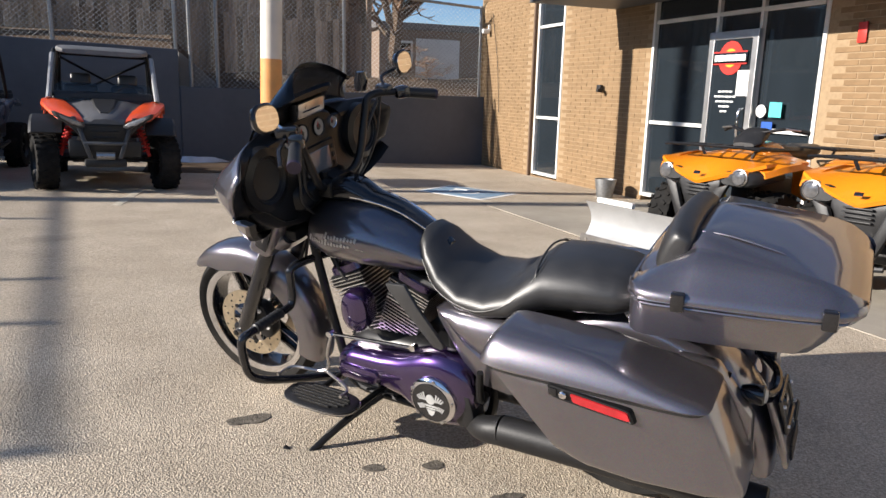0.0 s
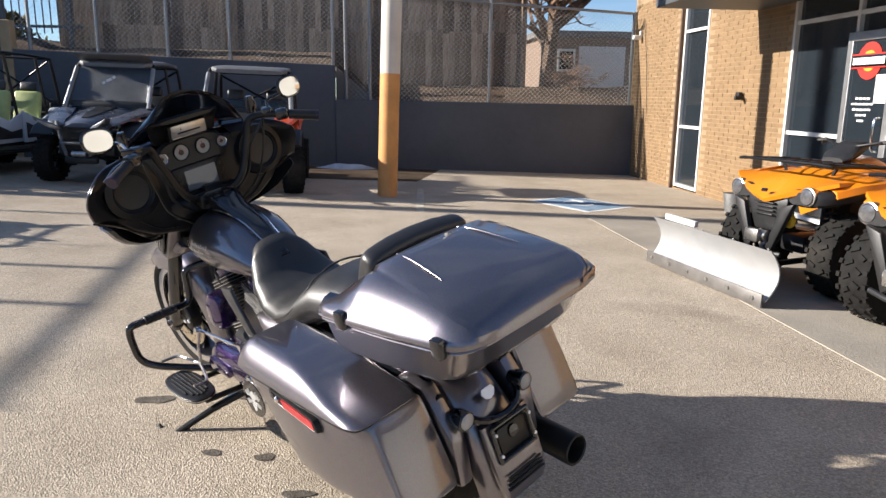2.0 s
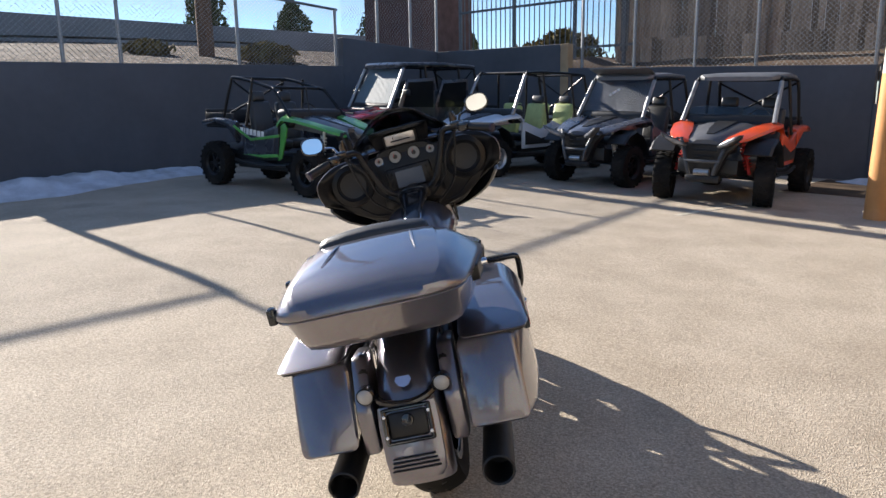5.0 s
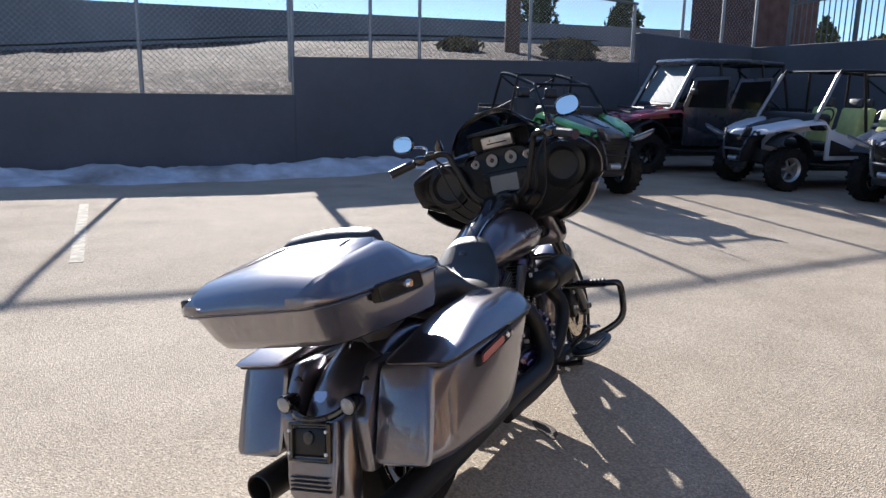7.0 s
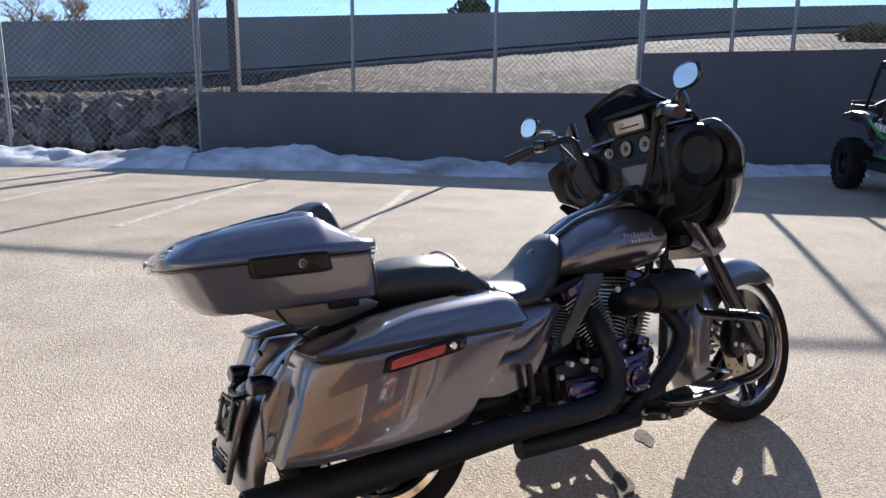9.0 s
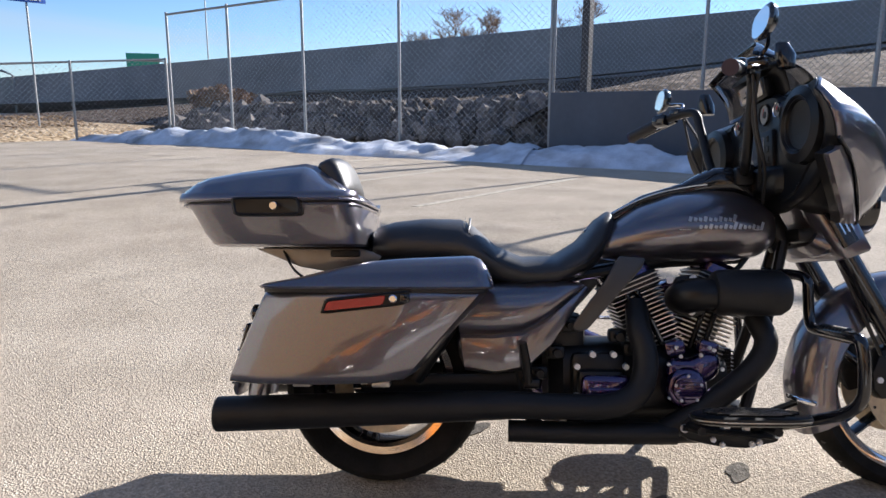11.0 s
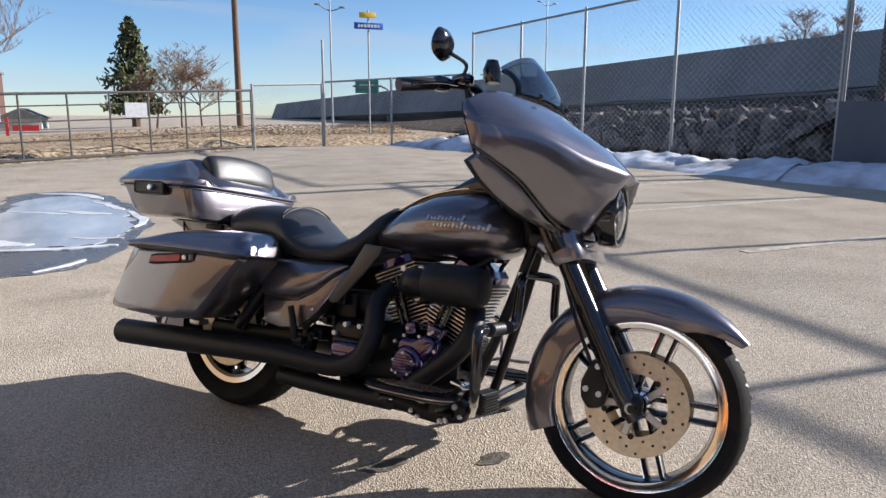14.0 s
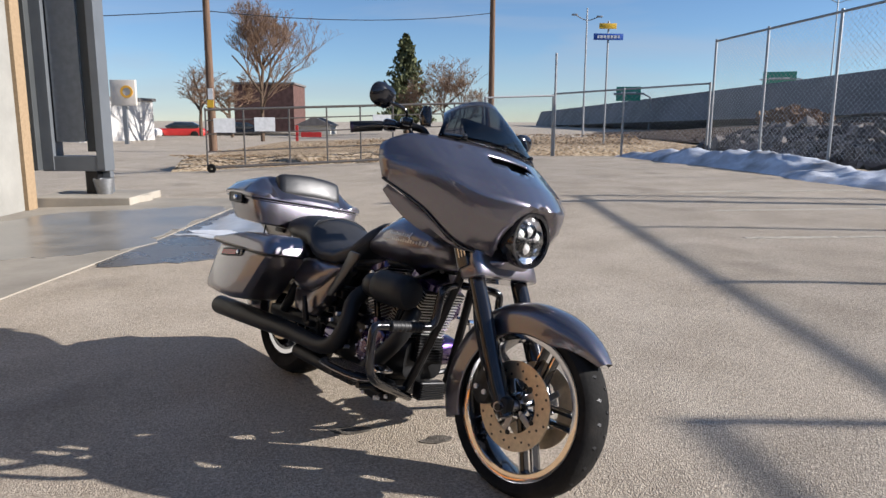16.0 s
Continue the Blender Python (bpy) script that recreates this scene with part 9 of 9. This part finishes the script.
for k in range(4):
    bp("louvre", box(0.008, 0.15 - 0.006 * k, 0.005, (-0.032 - 0.002 * k, 0, -0.132 + 0.0125 * k), 0.002, 1), BLACKPLASTIC, rf, m=tail)
bp("end_panel", loft([ring((x, 0, z), (0, 1, 0), (1, 0, 0), w, h, 20, 4) for x, z, w, h in ((-0.01, 0.06, 0.09, 0.012), (-0.014, 0.0, 0.094, 0.014), (-0.017, -0.1, 0.092, 0.014), (-0.016, -0.145, 0.086, 0.013), (-0.012, -0.165, 0.072, 0.01))]), CHARCOAL, rf, m=tail)
pf_ = bp("plate_frame", join(box(0.012, 0.15, 0.012, (-0.034, 0, 0.052), 0.004, 1), box(0.012, 0.15, 0.012, (-0.034, 0, -0.048), 0.004, 1), box(0.012, 0.014, 0.11, (-0.034, 0.07, 0.002), 0.004, 1), box(0.012, 0.014, 0.11, (-0.034, -0.07, 0.002), 0.004, 1)), GLOSSBLACK, rf, "black plate frame", m=tail)
for y in (-0.068, 0.068):
    for z in (-0.028, 0.034):
        bp("bolt", lathe([(0, -0.007), (0.005, -0.006), (0.005, 0.0), (0, 0)], 8, "x", (-0.04, y, z)), BOLTSTEEL, pf_, m=tail)
bp("plate_recess", box(0.006, 0.12, 0.08, (-0.03, 0, 0.002), 0.01, 2), SATINBLACK, pf_, m=tail)
bp("plate_lamp", lathe([(0, -0.01), (0.018, -0.008), (0.02, 0), (0, 0)], 16, "x", (-0.032, 0, 0.015)), GLOSSBLACK, pf_, m=tail)
bp("signal_bar", tube([(-0.34, -0.11, 0.53), (-0.395, -0.07, 0.505), (-0.41, 0, 0.495), (-0.395, 0.07, 0.505), (-0.34, 0.11, 0.53)], 0.012, 8), GLOSSBLACK, rf, "black signal bar")
for s in (-1, 1):
    sg = bp("turn_signal", lathe([(0, 0.05), (0.018, 0.045), (0.027, 0.02), (0.028, -0.012), (0.024, -0.016)], 22, "x", (-0.375, s * 0.12, 0.53)), GLOSSBLACK, None, "bullet turn signal")
    bp("signal_lens", lathe([(0, -0.024), (0.016, -0.021), (0.0245, -0.014), (0.0245, -0.006), (0, -0.006)], 20, "x", (-0.375, s * 0.12, 0.53)), WHITELENS, sg)
bp("fender_badge", prism([(-0.026, 0.0), (-0.02, 0.012), (0.02, 0.012), (0.026, 0.0), (0.016, -0.016), (0.0, -0.022), (-0.016, -0.016)], 0.004, "x", 0), mat("silver_blue_badge", (0.45, 0.5, 0.65), 0.3, 0.8), rf, "silver shield-shaped badge", m=Matrix.Translation((-0.353, 0, 0.548)) @ Matrix.Rotation(radians(28), 4, "Y"))

# saddlebags
def bag_body():
    secs_ = []
    for x0, sh, yc, hw, zc, hh in ((-0.338, 0.42, 0.268, 0.085, 0.49, 0.122), (-0.331, 0.43, 0.27, 0.094, 0.49, 0.128), (-0.24, 0.5, 0.288, 0.106, 0.49, 0.13), (-0.05, 0.6, 0.302, 0.112, 0.492, 0.13), (0.10, 0.76, 0.302, 0.11, 0.494, 0.128), (0.195, 0.88, 0.292, 0.1, 0.498, 0.124), (0.215, 0.9, 0.286, 0.085, 0.5, 0.112)):
        secs_.append(ring((x0, yc, zc), (0, 1, 0), (sh, 0, 1), hw, hh, 36, 9))
    return loft(secs_)


def bag_lid():
    out = []
    for z, x0, x1, y0, y1, lift in ((0.618, -0.295, 0.326, 0.185, 0.413, 0), (0.624, -0.299, 0.331, 0.183, 0.417, 0), (0.632, -0.282, 0.329, 0.184, 0.414, 0.0), (0.648, -0.19, 0.322, 0.186, 0.405, 0.002), (0.672, -0.095, 0.31, 0.192, 0.388, 0.004), (0.69, -0.005, 0.295, 0.2, 0.366, 0.006), (0.698, 0.09, 0.275, 0.212, 0.345, 0.007)):
        rg = ring(((x0 + x1) / 2, (y0 + y1) / 2, z), (1, 0, 0), (0, 1, 0), (x1 - x0) / 2, (y1 - y0) / 2, 40, 8)
        out.append([(p.x, p.y, p.z + lift * (p.x - x0) / (x1 - x0)) for p in rg])
    return loft(out)


for s in (-1, 1):
    fl = (lambda b: b) if s > 0 else mirror_y
    bag = bp("saddlebag", fl(bag_body()), CHARCOAL, None, "charcoal hard saddlebag", smooth=38)
    bp("lid", fl(bag_lid()), CHARCOAL, bag, "charcoal saddlebag lid", smooth=30)
    bp("lid_seam", fl(loft([ring((0.014, 0.299, z), (1, 0, 0), (0, 1, 0), 0.30, 0.111, 36, 8) for z in (0.608, 0.62)])), BLACKPLASTIC, bag)
    hs_ = bp("reflector_housing", fl(loft([ring((-0.007, y, 0.584), (1, 0, 0.11), (0.35, 0, 1), a, b, 28, 9) for y, a, b in ((0.400, 0.116, 0.022), (0.4165, 0.112, 0.0195), (0.418, 0.107, 0.016), (0.4155, 0.104, 0.014))])), SATINBLACK, bag)
    bp("reflector", fl(loft([ring((-0.034, y, 0.581), (1, 0, 0.11), (0.35, 0, 1), a, b, 20, 9) for y, a, b in ((0.413, 0.078, 0.0135), (0.4195, 0.076, 0.012))])), REDLENS, hs_, "long red reflector")
    bp("lock", fl(lathe([(0, 0.425), (0.008, 0.425), (0.011, 0.422), (0.011, 0.41), (0, 0.41)], 14, "y", (0.066, 0, 0.593))), CHROME, hs_)
    bp("latch", fl(box(0.026, 0.018, 0.024, (0.096, 0.41, 0.594), 0.005)), GLOSSBLACK, hs_)
    bp("bag_bracket", fl(box(0.05, 0.05, 0.02, (-0.2, 0.28, 0.352), 0.004)), STEEL)
    bp("bag_bracket", fl(box(0.05, 0.05, 0.02, (0.02, 0.28, 0.352), 0.004)), STEEL)

# top case
def case_outline(k, dx, z, dz=0.0):
    """The case's plan at a height: broad at the back, drawn in round the backrest in front."""
    half = [(-0.583, 0.0), (-0.581, 0.17), (-0.573, 0.215), (-0.556, 0.247), (-0.52, 0.27), (-0.4, 0.292), (-0.3, 0.305), (-0.12, 0.318), (-0.09, 0.31), (-0.07, 0.292), (-0.058, 0.264), (-0.05, 0.2), (-0.046, 0.1)]
    pts = half + [(-0.045, 0.0)] + [(x, -y) for x, y in half[:0:-1]]
    return [(-0.27 + (x + 0.27) * k + dx, y * k, z + dz * (x + 0.27)) for x, y in pts]


def case_section(x, hw, zs, pw, zt):
    """A cut across the lid: lip, bulging side, raised middle panel with a small step."""
    st = 0.012 * min(1, max(0, (x + 0.42) / 0.25))
    half = [(hw, zs), (hw + 0.006, zs + 0.004), (hw + 0.004, zs + 0.016), (hw - 0.008, zs + 0.026), (pw + (hw - pw) * 0.62, zt - (zt - zs) * 0.42), (pw + (hw - pw) * 0.3, zt - (zt - zs) * 0.17), (pw + 0.012, zt - 0.010 - st * 0.5), (pw, zt - 0.004 - st), (pw - 0.006, zt - 0.004), (pw * 0.5, zt + 0.002)]
    return [(x, y, z) for y, z in half] + [(x, 0.0, zt + 0.004)] + [(x, -y, z) for y, z in half[::-1]]


tp = bp("top_case", loft([case_outline(0.76, 0.05, 0.730), case_outline(0.82, 0.045, 0.731), case_outline(0.86, 0.04, 0.738), case_outline(0.90, 0.03, 0.768), case_outline(0.953, 0.011, 0.835), case_outline(0.972, 0.0, 0.853)]), CHARCOAL, None, "charcoal hard top case", smooth=32)
bp("seam", loft([case_outline(0.965, 0, 0.851), case_outline(0.965, 0, 0.862)]), BLACKPLASTIC, tp)
lid = bp("lid", loft([case_section(*q) for q in ((-0.589, 0.17, 0.858, 0.14, 0.87), (-0.583, 0.212, 0.858, 0.17, 0.88), (-0.566, 0.244, 0.858, 0.198, 0.899), (-0.53, 0.267, 0.858, 0.212, 0.921), (-0.49, 0.277, 0.858, 0.215, 0.935), (-0.4, 0.292, 0.859, 0.207, 0.953), (-0.26, 0.308, 0.86, 0.195, 0.974), (-0.215, 0.313, 0.86, 0.19, 0.98), (-0.195, 0.314, 0.86, 0.188, 0.974), (-0.12, 0.316, 0.861, 0.18, 0.922), (-0.085, 0.306, 0.861, 0.175, 0.897), (-0.065, 0.285, 0.861, 0.17, 0.883), (-0.054, 0.255, 0.861, 0.165, 0.875))]), CHARCOAL, tp, "charcoal top case lid", smooth=55)
bp("lid_lip", tube([Vector(p) for p in case_outline(1.0, 0, 0.862)] + [Vector(case_outline(1.0, 0, 0.862)[0])], 0.005, 6, 2), CHARCOAL, lid)
bp("body_lip", tube([Vector(p) for p in case_outline(0.985, 0, 0.849)] + [Vector(case_outline(0.985, 0, 0.849)[0])], 0.004, 6, 2), CHARCOAL, tp)
for sy in (-1, 1):
    bp("lid_rib", tube([(-0.2, sy * 0.112, 0.9765), (-0.26, sy * 0.12, 0.977), (-0.34, sy * 0.132, 0.966), (-0.4, sy * 0.142, 0.955)], [0.0045, 0.005, 0.004, 0.0015], 8, flat=0.6), CHARCOAL, lid)
for k in range(2):
    x = (-0.190, -0.515)[k]
    bp("latch", box(0.034, 0.024, 0.05, (x, (0.315, 0.281)[k], 0.868), 0.006, 2), GLOSSBLACK, tp, "black catch")
bp("lock_housing", loft([ring((-0.3, y - 0.01, 0.842), (1, -0.09, 0.0), (-0.18, 0, 1), a, b, 28, 9) for y, a, b in ((-0.28, 0.1, 0.028), (-0.302, 0.098, 0.026), (-0.304, 0.092, 0.022), (-0.301, 0.088, 0.019))]), SATINBLACK, tp, "black lock housing")
bp("lock", lathe([(0, -0.33), (0.010, -0.33), (0.013, -0.325), (0.013, -0.30), (0, -0.30)], 16, "y", (-0.275, 0, 0.842)), CHROME, tp)
pad = bp("backrest_pad", loft([ring((-0.136 - 0.35 * y * y, y + 0.014, 0.945 - 0.45 * y * y), (0.925, 0, 0.38), (-0.38, 0, 0.925), 0.037 * k, 0.064 * (0.62 + 0.38 * k), 28, 3.2) for y, k in ((-0.181, 0.4), (-0.178, 0.66), (-0.168, 0.9), (-0.148, 1.0), (-0.08, 1.03), (0, 1.04), (0.08, 1.03), (0.148, 1.0), (0.168, 0.9), (0.178, 0.66), (0.181, 0.4))]), LEATHER, tp, "black vinyl backrest pad", smooth=60)
cm_ = bp("case_mount", box(0.34, 0.2, 0.014, (-0.2, 0, 0.7235), 0.005), SATINBLACK, None, "black top case mount with pale side plates", smooth=0)
for s in (-1, 1):
    bp("mount_plate", prism([(-0.386, 0.727), (-0.25, 0.672), (-0.15, 0.655), (-0.01, 0.69), (0.0, 0.706), (-0.06, 0.727)], 0.008, "y", s * 0.118, 0.003), MOUNTPLATE, cm_, "pale grey bracket plate")
    bp("mount_latch", box(0.09, 0.02, 0.022, (-0.11, s * 0.128, 0.712), 0.006), BLACKPLASTIC, cm_)
bp("antenna_lead", tube([(-0.3, -0.12, 0.72), (-0.26, -0.14, 0.66), (-0.2, -0.13, 0.62)], 0.004, 5), BLACKPLASTIC)


# ---- bricks of the shop front ----
BL, BH, JT = 0.29, 0.054, 0.012
rb = random.Random(9)
near, verts, faces = [], [], []
CUB = ((-1, -1, -1), (1, -1, -1), (1, 1, -1), (-1, 1, -1), (-1, -1, 1), (1, -1, 1), (1, 1, 1), (-1, 1, 1))
CF = ((0, 3, 2, 1), (4, 5, 6, 7), (0, 1, 5, 4), (1, 2, 6, 5), (2, 3, 7, 6), (3, 0, 4, 7))
brick_mesh = put_mesh("brick", box(0.02, BL, BH, (0, 0, 0), 0.003, 1), BRICK, 0)
openings = ((OPEN_1[0], OPEN_1[1] + 0.1, -0.25, 3.3), (OPEN_2[0], OPEN_2[1], -0.3, 2.9))
placed = 0
for row in range(55):
    z = -0.42 + (row + 0.5) * (BH + JT)
    y = 12.0 - (0.15 if row % 2 else 0.0)
    while y > -1.5:
        if not any(a - BL * 0.45 < y < b + BL * 0.45 and c < z < d for a, b, c, d in openings):
            off = rb.uniform(-0.002, 0.002)
            if 0.2 < y < 3.36 and 0.35 < z < 2.5 and placed < 300:
                o = new("brick", brick_mesh)
                o.parent = shop
                o.matrix_local = pose(FX + 0.0195 + off, y, z)
                placed += 1
            else:
                k = len(verts)
                verts += [(FX + 0.0195 + off + 0.01 * a, y + BL / 2 * b, z + BH / 2 * c) for a, b, c in CUB]
                faces += [tuple(k + q for q in f) for f in CF]
        y -= BL + JT
bmsh = bpy.data.meshes.new("brickwork")
bmsh.from_pydata(verts, [], faces)
bmsh.materials.append(BRICK)
bw = new("brickwork", bmsh)
bw.parent = shop
bw["kind"] = "stuff"
